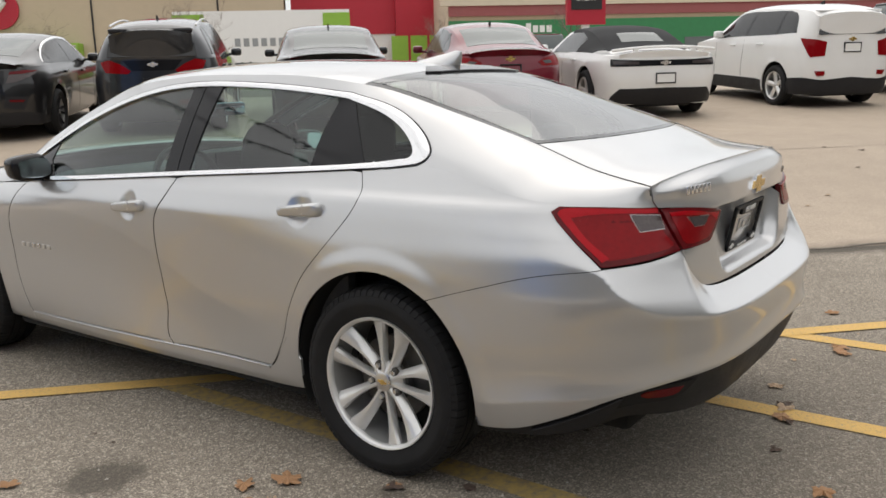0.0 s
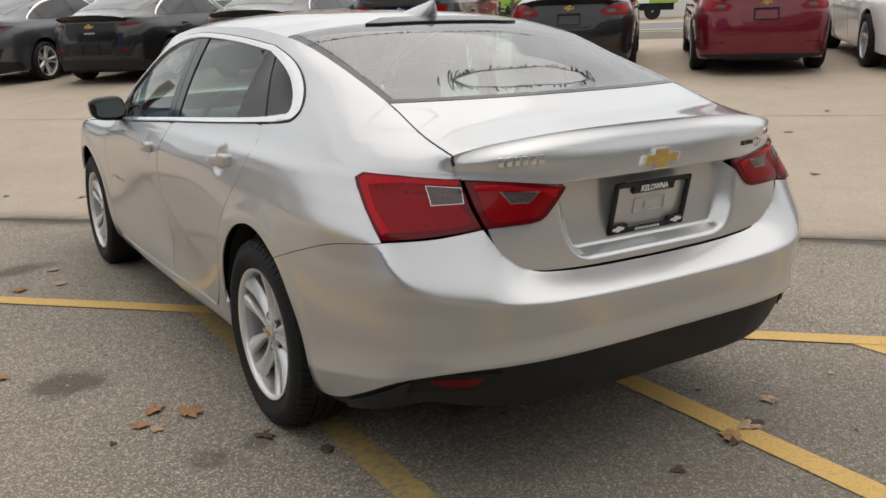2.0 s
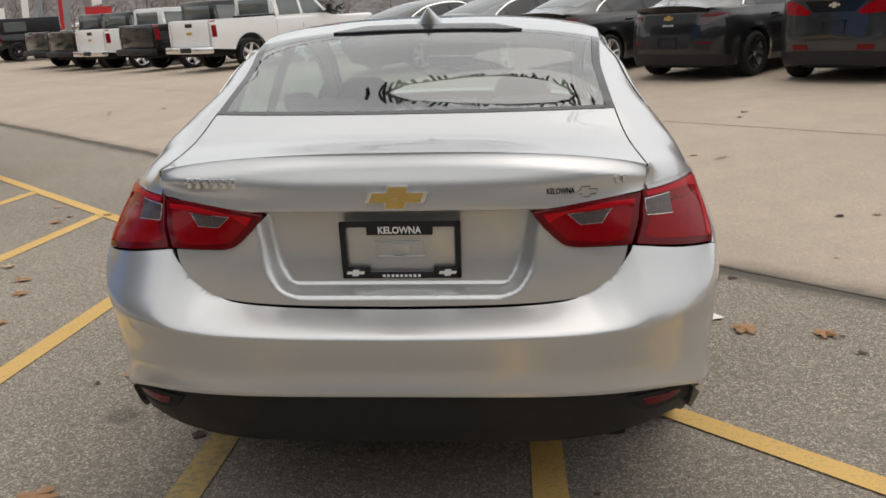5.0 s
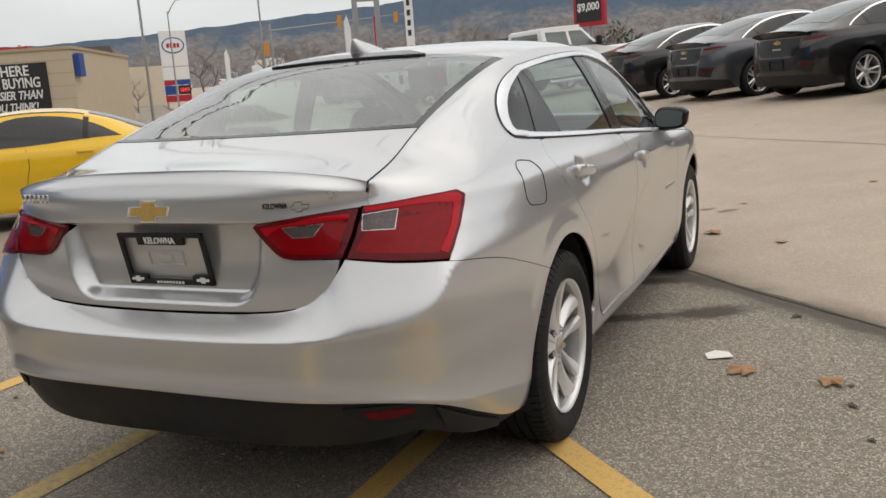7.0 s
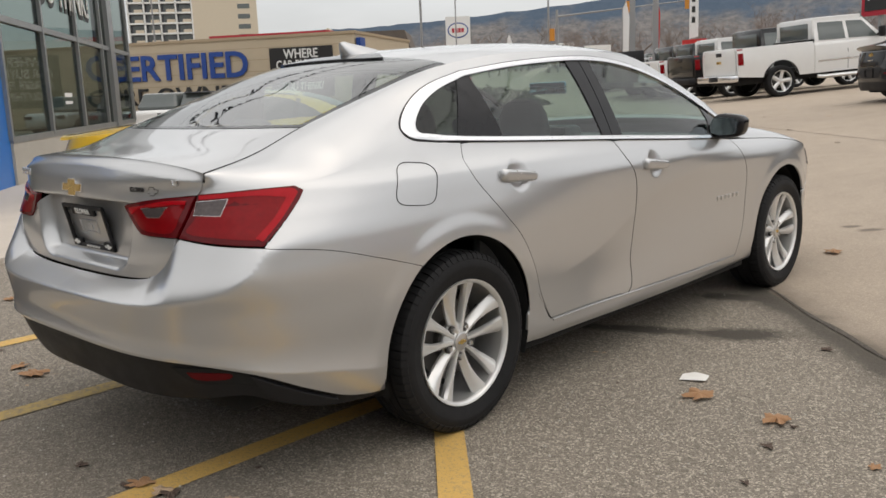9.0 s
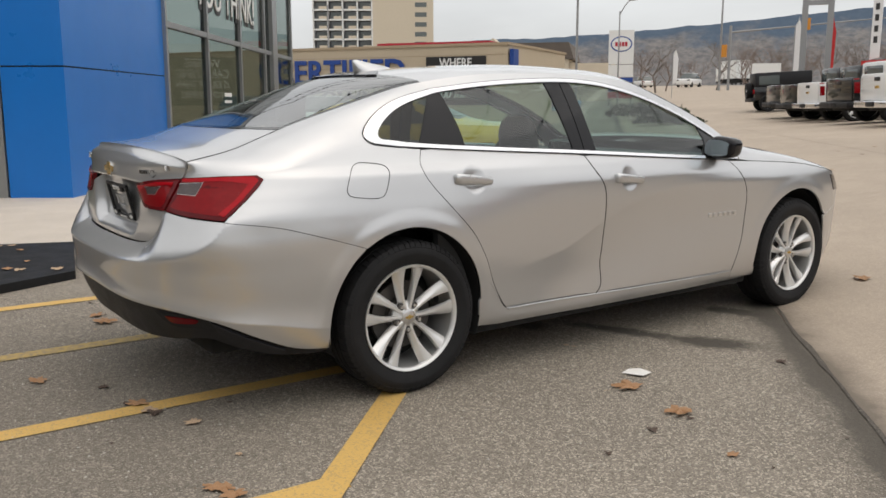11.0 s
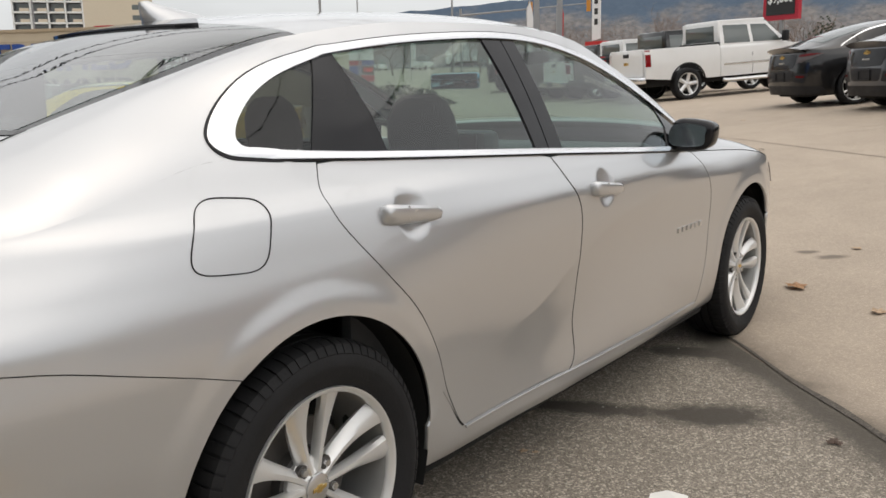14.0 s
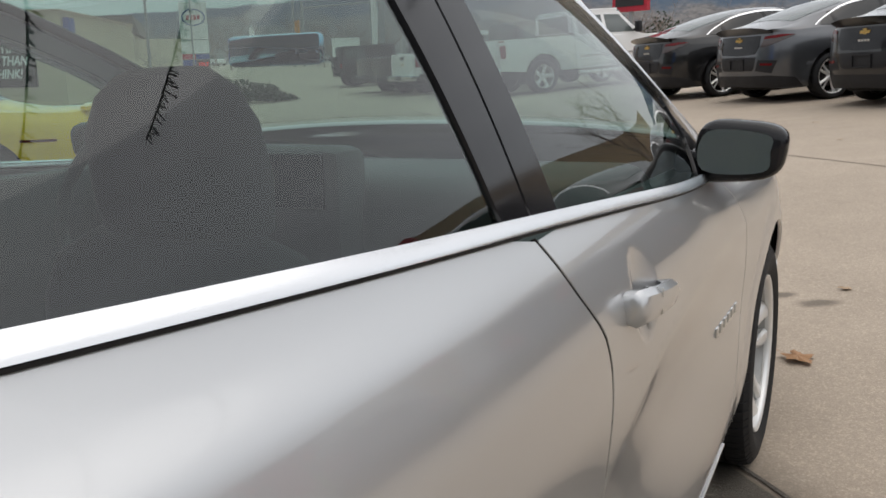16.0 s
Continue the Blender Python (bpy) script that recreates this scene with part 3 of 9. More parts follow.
def tyre_profile(r, rim, w):
    h = w / 2
    return [(-h * 0.80, rim - 0.008), (-h * 0.98, rim + 0.02), (-h * 1.04, (r + rim) / 2), (-h * 0.98, r - 0.030), (-h * 0.86, r - 0.010), (-h * 0.70, r - 0.002),
            (-h * 0.40, r), (-h * 0.39, r - 0.008), (-h * 0.33, r - 0.008), (-h * 0.32, r), (-h * 0.04, r), (-h * 0.03, r - 0.008), (h * 0.03, r - 0.008), (h * 0.04, r),
            (h * 0.32, r), (h * 0.33, r - 0.008), (h * 0.39, r - 0.008), (h * 0.40, r), (h * 0.70, r - 0.002), (h * 0.86, r - 0.010), (h * 0.98, r - 0.030),
            (h * 1.04, (r + rim) / 2), (h * 1.03, (r + rim) / 2 - 0.004), (h * 0.98, rim + 0.02), (h * 0.80, rim - 0.008)]


def spoke(bm, angle, bend, r0, r1, w0, w1, x0, x1, side=1, thick=0.030):
    """One spoke: rounded bar from the hub to the rim, in a wheel whose face looks to +x."""
    rings = []
    for k in range(7):
        s = k / 6
        r = r0 + (r1 - r0) * s
        a = angle + bend * s
        w = w0 + (w1 - w0) * s - 0.010 * math.sin(math.pi * s)
        xf = x0 + (x1 - x0) * s - 0.010 * math.sin(math.pi * s)
        c = Vector((0, math.cos(a), math.sin(a)))
        t = Vector((0, -math.sin(a), math.cos(a)))
        ring = []
        for dx, dt in ((-thick, -0.40), (-0.012, -0.5), (-0.001, -0.36), (0.0, 0.06), (-0.008, 0.44), (-0.024, 0.74), (-thick - 0.006, 0.62)):
            ring.append(bm.verts.new(c * r + t * (w * dt * side) + Vector((xf + dx, 0, 0))))
        rings.append(ring)
    n = len(rings[0])
    for i in range(6):
        for k in range(n):
            bm.faces.new((rings[i][k], rings[i][(k + 1) % n], rings[i + 1][(k + 1) % n], rings[i + 1][k]))
    bm.faces.new(rings[0])
    bm.faces.new(rings[-1][::-1])


def make_wheel(key, r=0.338, rim=0.232, w=0.225, pairs=5, split=0.30, spread=0.125, sw=(0.030, 0.050), face=0.072, material="alloy", detail=True, turn=0.0):
    """A road wheel with its face to +x, kept as a thing of its own to copy from."""
    bm = bmesh.new()
    steps = 72 if detail else 36
    rings = lathe(bm, tyre_profile(r, rim, w), steps)
    if detail:
        for k in range(0, steps, 2):
            for i in (4, 5, 6, 17, 18, 19):
                v = rings[i][k]
                c = Vector((v.co.x, v.co.y, v.co.z))
                f = (r - 0.009) / max(1e-6, math.hypot(c.y, c.z)) if i in (5, 6, 17, 18) else 1.0
                if i in (5, 18):
                    v.co = Vector((c.x, c.y * f, c.z * f))
    tyre_bm = bm
    tread = bmesh.new()
    if detail:
        h = w / 2
        prof = [(h * 0.46, r - 0.002), (h * 0.46, r + 0.0014), (h * 0.70, r + 0.0006), (h * 0.88, r - 0.0072), (h * 0.985, r - 0.026), (h * 0.965, r - 0.030)]
        for side in (-1, 1):
            for k in range(72):
                a0 = 2 * math.pi * (k + 0.3 * (side > 0)) / 72
                a1 = a0 + 2 * math.pi / 72 * (0.80 + 0.08 * math.sin(2.4 * k))
                rows = [[tread.verts.new((side * x, q * math.cos(a + 0.022 * (x / h)), q * math.sin(a + 0.022 * (x / h)))) for x, q in prof] for a in (a0, a1)]
                for i in range(len(prof) - 1):
                    tread.faces.new((rows[0][i], rows[0][i + 1], rows[1][i + 1], rows[1][i]))
                tread.faces.new(rows[0])
                tread.faces.new(rows[1][::-1])
    rb = bmesh.new()
    lip = w * 0.47
    lathe(rb, [(lip - 0.012, rim - 0.011), (lip - 0.004, rim - 0.007), (lip, rim - 0.001), (lip + 0.001, rim + 0.003), (lip - 0.008, rim + 0.004), (lip - 0.020, rim + 0.002), (lip - 0.022, rim - 0.010)], steps, closed=True)
    for i in range(pairs):
        a = 2 * math.pi * i / pairs + turn
        for s in (-1, 1):
            spoke(rb, a + s * split, -s * spread, 0.034, rim - 0.003, sw[0], sw[1], face, lip - 0.010, s)
    lathe(rb, [(0.03, 0.02), (0.03, 0.068), (face - 0.026, 0.068), (face - 0.018, 0.062), (face - 0.012, 0.046), (face - 0.002, 0.034), (face, 0.0005)], 30)
    brl = bmesh.new()
    lathe(brl, [(lip - 0.018, rim - 0.006), (0.0, rim - 0.016), (-lip, rim - 0.004)], steps)
    hub = bmesh.new()
    lathe(hub, [(face, 0.034), (face + 0.004, 0.034), (face + 0.007, 0.028), (face + 0.008, 0.0005)], 24)
    nut_set = []
    for i in range(5 if detail else 0):
        nuts = bmesh.new()
        a = 2 * math.pi * (i + 0.5) / 5 + turn
        m = Matrix.Translation((face - 0.005, 0.058 * math.cos(a), 0.058 * math.sin(a))) @ pose(0, 0, 0, 0, 90, 0)
        bmesh.ops.create_cone(nuts, cap_ends=True, segments=6, radius1=0.0105, radius2=0.0085, depth=0.020, matrix=m)
        nut_set.append(("wheel_nut", nuts, "satin"))
        # A raised dark disc stands in for the shade of each nut recess.
        shade_disc = bmesh.new()
        bmesh.ops.create_cone(shade_disc, cap_ends=True, segments=14, radius1=0.0165, radius2=0.0165, depth=0.012, matrix=Matrix.Translation((face - 0.0105, 0.058 * math.cos(a), 0.058 * math.sin(a))) @ pose(0, 0, 0, 0, 90, 0))
        nut_set.append(("nut_pocket", shade_disc, "disc"))
    if detail:
        cap = bmesh.new()
        o = [(-1.0, -0.2), (-0.36, -0.2), (-0.38, -0.42), (0.28, -0.42), (0.32, -0.2), (0.86, -0.2), (1.0, 0.2), (0.36, 0.2), (0.38, 0.42), (-0.28, 0.42), (-0.32, 0.2), (-0.86, 0.2)]
        prism(cap, [(x * 0.021, z * 0.021) for x, z in o], 0.003, Matrix.Translation((face + 0.0105, 0, 0)) @ pose(0, 0, 0, 0, 0, 90))
        nut_set.append(("cap_emblem", cap, "gold"))
    disc = bmesh.new()
    lathe(disc, [(-0.01, 0.02), (-0.01, 0.150), (0.012, 0.150), (0.012, 0.085), (0.035, 0.08), (0.035, 0.0005)], 36)
    back = bmesh.new()
    lathe(back, [(-lip + 0.02, rim - 0.008), (-lip + 0.025, 0.0005)], 36)
    WHEELS[key] = [(k, b, m) for k, b, m in (("tyre", tyre_bm, "rubber"), ("rim", rb, material), ("hub_cap", hub, "satin"), ("brake_disc", disc, "disc"), ("barrel", brl, "barrel"), ("backing", back, "void"))] + nut_set + ([("tread", tread, "rubber")] if detail else [])
    done = []
    for k, b, m in WHEELS[key]:
        bmesh.ops.recalc_face_normals(b, faces=b.faces)
        me = bpy.data.meshes.new(k)
        b.to_mesh(me)
        b.free()
        me.materials.append(MATS[m])
        me.shade_smooth()
        me.set_sharp_from_angle(angle=radians(35))
        done.append((k, me))
    WHEELS[key] = done


def put_wheel(key, parent, x, y, z, side, spin=0.0, scale=1.0):
    """Hangs a wheel under a vehicle; side +1 is its right flank."""
    first = None
    m = pose(x, y, z, 0, 0, 0 if side > 0 else 180) @ pose(0, 0, 0, spin, 0, 0) @ Matrix.Diagonal((scale, scale, scale, 1))
    for k, me in WHEELS[key]:
        if first is None:
            first = new("wheel", me)
            first.parent = parent
            first.matrix_basis = m
        else:
            ob = new(k, me)
            ob.parent = first
            if k == "tread":
                ob["kind"] = "stuff"
    return first


# ---- the silver saloon ----
WB = 2.829
HANDLES = ((0.352, 0.924), (1.325, 0.882))
m_wr = spl((0.16, 0.78), (0.24, 0.862), (0.30, 0.884), (0.45, 0.905), (0.60, 0.917), (0.70, 0.917), (0.80, 0.904), (0.88, 0.885), (0.94, 0.869), (0.963, 0.861), (1.0, 0.828), (1.076, 0.786), (1.15, 0.74))
m_wm = spl((0.16, 0.80), (0.22, 0.866), (0.27, 0.893), (0.31, 0.893), (0.40, 0.892), (0.55, 0.899), (0.68, 0.908), (0.80, 0.918), (0.87, 0.916), (0.95, 0.888), (1.01, 0.854), (1.08, 0.818))
m_wf = spl((0.16, 0.78), (0.25, 0.868), (0.35, 0.893), (0.55, 0.912), (0.70, 0.918), (0.80, 0.912), (0.87, 0.89), (0.93, 0.84), (1.0, 0.76))
m_span_t = spl((0.66, 0.99), (0.75, 0.985), (0.84, 0.977), (0.93, 0.984), (0.945, 0.991), (1.0, 0.988), (1.045, 0.975), (1.075, 0.965), (1.1, 0.94))
m_n = spl((0.2, 3.4), (0.43, 3.75), (0.6, 3.9), (0.75, 4.7), (0.815, 5.0), (0.88, 4.3), (0.965, 3.5), (1.03, 4.0), (1.06, 4.2))
m_bulge = spl((0.16, 0.90), (0.22, 0.94), (0.28, 1.00), (0.34, 1.035), (0.42, 1.062), (0.50, 1.076), (0.56, 1.082), (0.62, 1.088), (0.66, 1.090), (0.75, 1.06), (0.85, 1.0))
m_shelf = spl((0.60, 0.83), (0.76, 0.800), (0.80, 0.745), (0.86, 0.695), (0.94, 0.668), (1.05, 0.652), (1.3, 0.642), (1.58, 0.640))
m_ledge = spl((0.40, 0.352), (0.449, 0.359), (0.63, 0.397), (0.75, 0.418), (0.92, 0.466), (1.05, 0.484), (1.3, 0.492), (1.571, 0.494))
m_top_b = spl((0.60, 0.83), (0.77, 0.815), (0.90, 0.826), (1.0, 0.84), (1.06, 0.76), (1.12, 0.715), (1.25, 0.698), (1.58, 0.69))
m_crease = spl((0.3, 0.40), (0.5, 0.46), (0.9, 0.557), (1.16, 0.675), (1.49, 0.783), (1.95, 0.828), (2.28, 0.825), (2.6, 0.81))
m_zb = spl((-1.57, 0.99), (-0.95, 0.985), (-0.66, 0.990), (-0.45, 1.03), (-0.3, 1.068), (-0.19, 1.081), (0.0, 1.066), (0.09, 1.059), (1.1, 0.999), (2.0, 0.942), (2.35, 0.925), (2.83, 0.895), (3.3, 0.83), (3.83, 0.75), (4.4, 0.71))
m_xr = spl((-0.933, 0.643), (-0.45, 0.608), (-0.148, 0.604), (0.2, 0.632), (0.6, 0.662), (1.04, 0.678), (1.45, 0.675), (1.8, 0.69), (2.15, 0.72), (2.4, 0.745), (2.83, 0.75), (3.3, 0.67), (3.83, 0.46), (4.4, 0.2))
m_yr = spl((-0.933, -0.867), (-0.45, -0.465), (-0.148, -0.148), (0.2, 0.2), (2.83, 2.83), (3.3, 3.26), (3.83, 3.58), (4.4, 3.68))
m_zr = spl((-0.933, 1.032), (-0.7, 1.072), (-0.45, 1.148), (-0.148, 1.247), (0.2, 1.345), (0.6, 1.392), (1.04, 1.402), (1.45, 1.376), (1.8, 1.272), (2.15, 1.13), (2.4, 1.01), (2.83, 0.945), (3.3, 0.865), (3.83, 0.755), (4.4, 0.715))
m_zc = spl((-0.933, 1.085), (-0.7, 1.098), (-0.45, 1.148), (-0.148, 1.268), (0.2, 1.392), (0.5, 1.441), (1.0, 1.463), (1.4, 1.452), (1.8, 1.36), (2.15, 1.2), (2.4, 1.045), (2.83, 0.975), (3.3, 0.895), (3.83, 0.775), (4.4, 0.715))
m_shift = spl((-0.933, 0.09), (-0.45, 0.095), (0.2, 0.045), (0.6, 0.0), (1.2, 0.0), (1.5, -0.07), (2.4, -0.13), (3.3, -0.12), (4.4, -0.08))


ARC, RZ = 0.386, 0.352
ARCH_Y = (-0.010, WB)


def m_flare(y, z):
    """The wings stand out in a flat band round the wheel openings, which ends in a soft ridge."""
    f = 0.0
    for c in ARCH_Y:
        d = math.hypot(y - c, z - RZ) - ARC
        if -0.1 < d < 0.12 and z > 0.2:
            f += 0.0052 * smooth(0.085, 0.030, d) * smooth(0.24, 0.42, z)
    return f


def m_width(y, z):
    r = smooth(0.05, 0.95, y)
    f = smooth(1.6, 2.5, y)
    w = m_wr(z) * (1 - r) + (m_wm(z) * (1 - f) + m_wf(z) * f) * r
    # the flank turns under below the rising crease
    d = m_crease(y) - z
    if 0.2 < y < 2.8 and d > -0.02:
        k = smooth(0.35, 0.9, y) * (1 - smooth(2.3, 2.8, y))
        e = 0.5 * (d + math.sqrt(d * d + 0.00007))
        w -= k * 0.017 * (1 - math.exp(-e / 0.12)) * (1 - smooth(0.16, 0.46, d))
    return w


def m_low(p, z, trunk=False):
    """Flank and bumpers: p runs along the flank in metres and round the ends as an angle."""
    if 0 <= p <= WB:
        return (m_width(p, z) + m_flare(p, z), p, z)
    if p < 0:
        a = min(-p, 1.5707)
        st = m_span_t(z)
        sb = m_bulge(z)
        if trunk:
            sp = st
        else:
            top, lo = m_top_b(a), m_shelf(a)
            t = (z - lo) / max(0.03, top - lo)
            t = min(1.0, 0.5 * (t + math.sqrt(t * t + 0.003)))
            k = smooth(0.62, 0.84, a)
            shelf = sb + (st - sb) * t
            plain = sb + (st - sb) * smooth(0.62, 0.80, z)
            sp = shelf * k + plain * (1 - k)
        w, n = m_width(0.0, z), m_n(z)
        r = ((math.cos(a) / w) ** n + (math.sin(a) / sp) ** n) ** (-1 / n)
        x, y = r * math.cos(a), -r * math.sin(a)
        x += m_flare(y, z) * math.cos(a)
        if not trunk and z < 0.70:
            # a ledge along the lower bumper: it kicks out to a crisp edge, then drops
            side = smooth(1.0, 0.6, a)
            h = 0.065 + 0.050 * side
            t = min(1.0, max(0.0, (m_ledge(a) + h - z) / h))
            o = (0.012 + 0.011 * side) * t * t - 0.08 * max(0.0, m_ledge(a) - z)
            o *= smooth(0.37, 0.50, a)
            x += o * math.cos(a)
            y -= o * math.sin(a)
        return (x, y, z)
    a = min(p - WB, 1.5707)
    w, n = m_width(WB, z), 2.5
    sp = 1.0 - 0.10 * smooth(0.66, 0.85, z) - 0.06 * smooth(0.4, 0.2, z)
    r = ((math.cos(a) / w) ** n + (math.sin(a) / sp) ** n) ** (-1 / n)
    x, y = r * math.cos(a), WB + r * math.sin(a)
    return (x + m_flare(y, z) * math.cos(a), y, z)


def m_rail(p):
    return Vector((m_xr(p), m_yr(p), m_zr(p)))


def m_up(p, t):
    """From the belt (t = 0) up to the roof rail (t = 1)."""
    b = Vector(m_low(p, m_zb(p)))
    r = m_rail(p)
    q = b.lerp(r, t)
    bulge = 0.014
    q = q + Vector((0.75, 0, 0.65)).normalized() * (4 * t * (1 - t) * bulge)
    k = smooth(0.30, 0.0, p)
    if k > 0:
        d = (r - b).length
        t0 = (b - Vector(m_low(p, m_zb(p) - 0.02))).normalized() * d * 1.15
        t1 = Vector((-1.0, 0.0, 0.18)).normalized() * d * 0.9
        t2, t3 = t * t, t * t * t
        h = b * (2 * t3 - 3 * t2 + 1) + t0 * (t3 - 2 * t2 + t) + r * (3 * t2 - 2 * t3) + t1 * (t3 - t2)
        q = q.lerp(h, k)
    return q


def m_top(p, s):
    """Across the top from the rail (s = 0) to the middle (s = 1) and past it."""
    k = 1 - s
    a = abs(k)
    x = m_xr(p) * k
    crown = (max(0.0, 1 - a ** 2.5)) ** 0.80
    z = m_zr(p) + (m_zc(p) - m_zr(p)) * crown
    y = m_yr(p) - m_shift(p) * (1 - a ** 2.4)
    return (x, y, z)


def arch(c, r, z0, a0, a1, n=22):
    return [(c + r * math.cos(radians(a0 + (a1 - a0) * i / n)), z0 + r * math.sin(radians(a0 + (a1 - a0) * i / n))) for i in range(n + 1)]


def build_saloon():
    car = thing("silver_saloon", pose(0.012, 0, 0, 0, 0, 0.35), "silver four-door saloon with red tail lamps and chrome window trim", "car")
    silver = MATS["silver"]
    # doors are dished behind their handles
    def m_door(p, z):
        x, y, zz = m_low(p, z)
        for hy, hz in HANDLES:
            r = math.hypot((p - hy + 0.005) / 0.064, (z - hz + 0.004) / 0.066)
            if r < 1:
                x -= 0.016 * (1 - r * r) ** 1.4
        return (x, y, zz)

    rear_cut = [(0.113, 1.0565), (0.086, 0.985), (0.102, 0.93), (0.162, 0.855), (0.235, 0.775), (0.330, 0.670), (0.400, 0.550), (0.445, 0.44), (0.505, 0.34), (0.535, 0.308)]
    b_cut = [(1.045, 1.001), (1.085, 0.93), (1.135, 0.855), (1.150, 0.79), (1.158, 0.65), (1.160, 0.54), (1.154, 0.46), (1.162, 0.37), (1.150, 0.325), (1.118, 0.296)]
    f_cut = [(2.20, 0.932), (2.275, 0.83), (2.315, 0.72), (2.30, 0.50), (2.25, 0.33), (2.235, 0.292)]
    rear_cut = curve2(rear_cut, 4, False)
    b_cut = curve2(b_cut, 4, False)
    f_cut = curve2(f_cut, 4, False)
    belt = lambda a, b, n=14: [(a + (b - a) * i / n, m_zb(a + (b - a) * i / n) + (0.007 if a > 0 and b < 2.3 else 0.0)) for i in range(n + 1)]
    sill_top = lambda a, b, n=10: [(a + (b - a) * i / n, 0.308 - 0.014 * smooth(0.5, 2.2, a + (b - a) * i / n)) for i in range(n + 1)]
    back = lambda y, z: -math.atan2(-y, m_width(0, z)) if y < 0 else y
    arc_r = [(back(u, v), v) for u, v in arch(ARCH_Y[0], ARC, RZ, 180 + 16, -18, 40)]
    arc_f = arch(WB, ARC, RZ, 180 + 18, -18, 40)
    for mir in (False, True):
        side = "left" if mir else "right"
        K = dict(mirror=mir)
        # rear door, front door
        poly = rear_cut[::-1] + belt(rear_cut[0][0], b_cut[0][0])[1:-1] + b_cut + sill_top(b_cut[-1][0], rear_cut[-1][0])[1:-1]
        d1 = skin("rear_door", inset2(poly, 0.0036), m_door, (0.0088, 0.0088), silver, car, **K)
        poly = b_cut[::-1] + belt(b_cut[0][0], f_cut[0][0])[1:-1] + f_cut + sill_top(f_cut[-1][0], b_cut[-1][0])[1:-1]
        d2 = skin("front_door", inset2(poly, 0.0036), m_door, (0.0088, 0.0088), silver, car, **K)
        # front wing
        nose = [(3.55, 0.80), (3.50, 0.70), (3.40, 0.60), (WB + 0.36, 0.55)]
        poly = f_cut[::-1] + belt(f_cut[0][0], 3.55)[1:-1] + nose + [q for q in arc_f[::-1] if q[1] > 0.55 or q[0] < WB] + [(f_cut[-1][0], 0.24)]
        skin("front_wing", inset2(poly, 0.0036), m_low, (0.018, 0.018), silver, car, **K)
        poly = [(3.55, 0.795), (4.40, 0.755), (4.40, 0.22), (WB + 0.42, 0.24)] + [q for q in arc_f[::-1] if q[1] < 0.55 and q[0] > WB] + nose[::-1][:-1]
        skin("front_bumper", inset2(poly, 0.0015), m_low, (0.05, 0.05), silver, car, **K)
        # sill
        poly = [(0.365, 0.236)] + [(0.378, 0.27), (0.368, 0.36), (0.392, 0.40), (0.43, 0.44), (0.47, 0.40), (0.505, 0.34)] + sill_top(0.535, 2.235) + [(2.46, 0.29), (2.475, 0.24)] + [(2.3, 0.226), (1.2, 0.226), (0.5, 0.226)]
        skin("sill_panel", inset2(poly, 0.0018), m_low, (0.06, 0.02), silver, car, lift=-0.002, **K)
        edge = sill_top(0.545, 2.225, 30)
        ribbon("sill_edge", [(u, v - 0.011) for u, v in edge], [(u, v - 0.003) for u, v in edge], m_low, silver, car, 0.004, 0.004, mirror=mir)
        # rear quarter: from the seam above the arch up to the belt, back to the lamp
        seam = [(-0.249, 0.669), (-0.45, 0.735), (-0.60, 0.782), (-0.768, 0.812)]
        light_edge = [(-0.768, 0.812), (-0.715, 0.88), (-0.672, 0.94), (-0.662, 0.966), (-0.69, 0.978), (-0.80, 0.976), (-0.933, 0.969)]
        arc_hi = [q for q in arc_r if q[1] > 0.669 or q[0] > 0]
        poly = [(-0.249, 0.669)] + curve2(seam, 4, False)[1:] + light_edge[1:] + [(-0.940, 0.985)] + belt(-0.940, rear_cut[0][0], 24) + rear_cut[1:-3] + [(0.43, 0.44), (0.392, 0.40)] + [q for q in arc_hi[::-1] if q[1] > 0.37][0:]
        skin("rear_quarter", poly, m_low, (0.014, 0.0125), silver, car, flange=0.006, **K)
        # sail panel: belt to rail, round the window opening and over to the boot cut
        dlo_rear = [(0.09, 1.066), (0.02, 1.072), (-0.08, 1.081), (-0.149, 1.089), (-0.184, 1.103), (-0.172, 1.120), (-0.098, 1.158), (0.02, 1.217), (0.14, 1.268), (0.26, 1.311)]
        dlo_rear = curve2(dlo_rear, 4, False)
        T = lambda q: (q[0], (q[1] - m_zb(q[0])) / (m_zr(q[0]) - m_zb(q[0])))
        top_line = [(0.26, 1.313), (0.6, 1.352), (1.04, 1.371), (1.40, 1.335), (1.8, 1.222), (2.12, 1.075), (2.27, 0.985), (2.31, 0.933)]
        top_line = curve2(top_line, 5, False)
        poly = [(-0.940, 0.0)] + [(-0.940 + 1.02 * i / 24, 0.0) for i in range(1, 24)] + [T(q) for q in dlo_rear] + [T(q) for q in top_line[1:]]
        poly += [(2.42, 0.0), (2.42, 1.0)] + [(2.42 - (2.42 + 0.933) * i / 40, 1.0) for i in range(1, 41)]
        skin("roof_side", poly, m_up, (0.035, 0.10), silver, car, flange=0.02, **K)
        # chrome round the side windows
        low_out = [(-0.07 + 2.35 * i / 40, m_zb(-0.07 + 2.35 * i / 40) + 0.0045) for i in range(41)]
        low_in = [(u, v + 0.0155) for u, v in low_out]
        ribbon("belt_chrome", [T(q) for q in low_out], [T(q) for q in low_in], m_up, MATS["chrome"], car, 0.004, mirror=mir, label="polished chrome window strip", tilt=0.006)
        ribbon("belt_seal", [T((u, v - 0.0028)) for u, v in low_out], [T((u, v + 0.001)) for u, v in low_out], m_up, MATS["plastic"], car, 0.0022, 0.004, mirror=mir, label="thin black window seal")
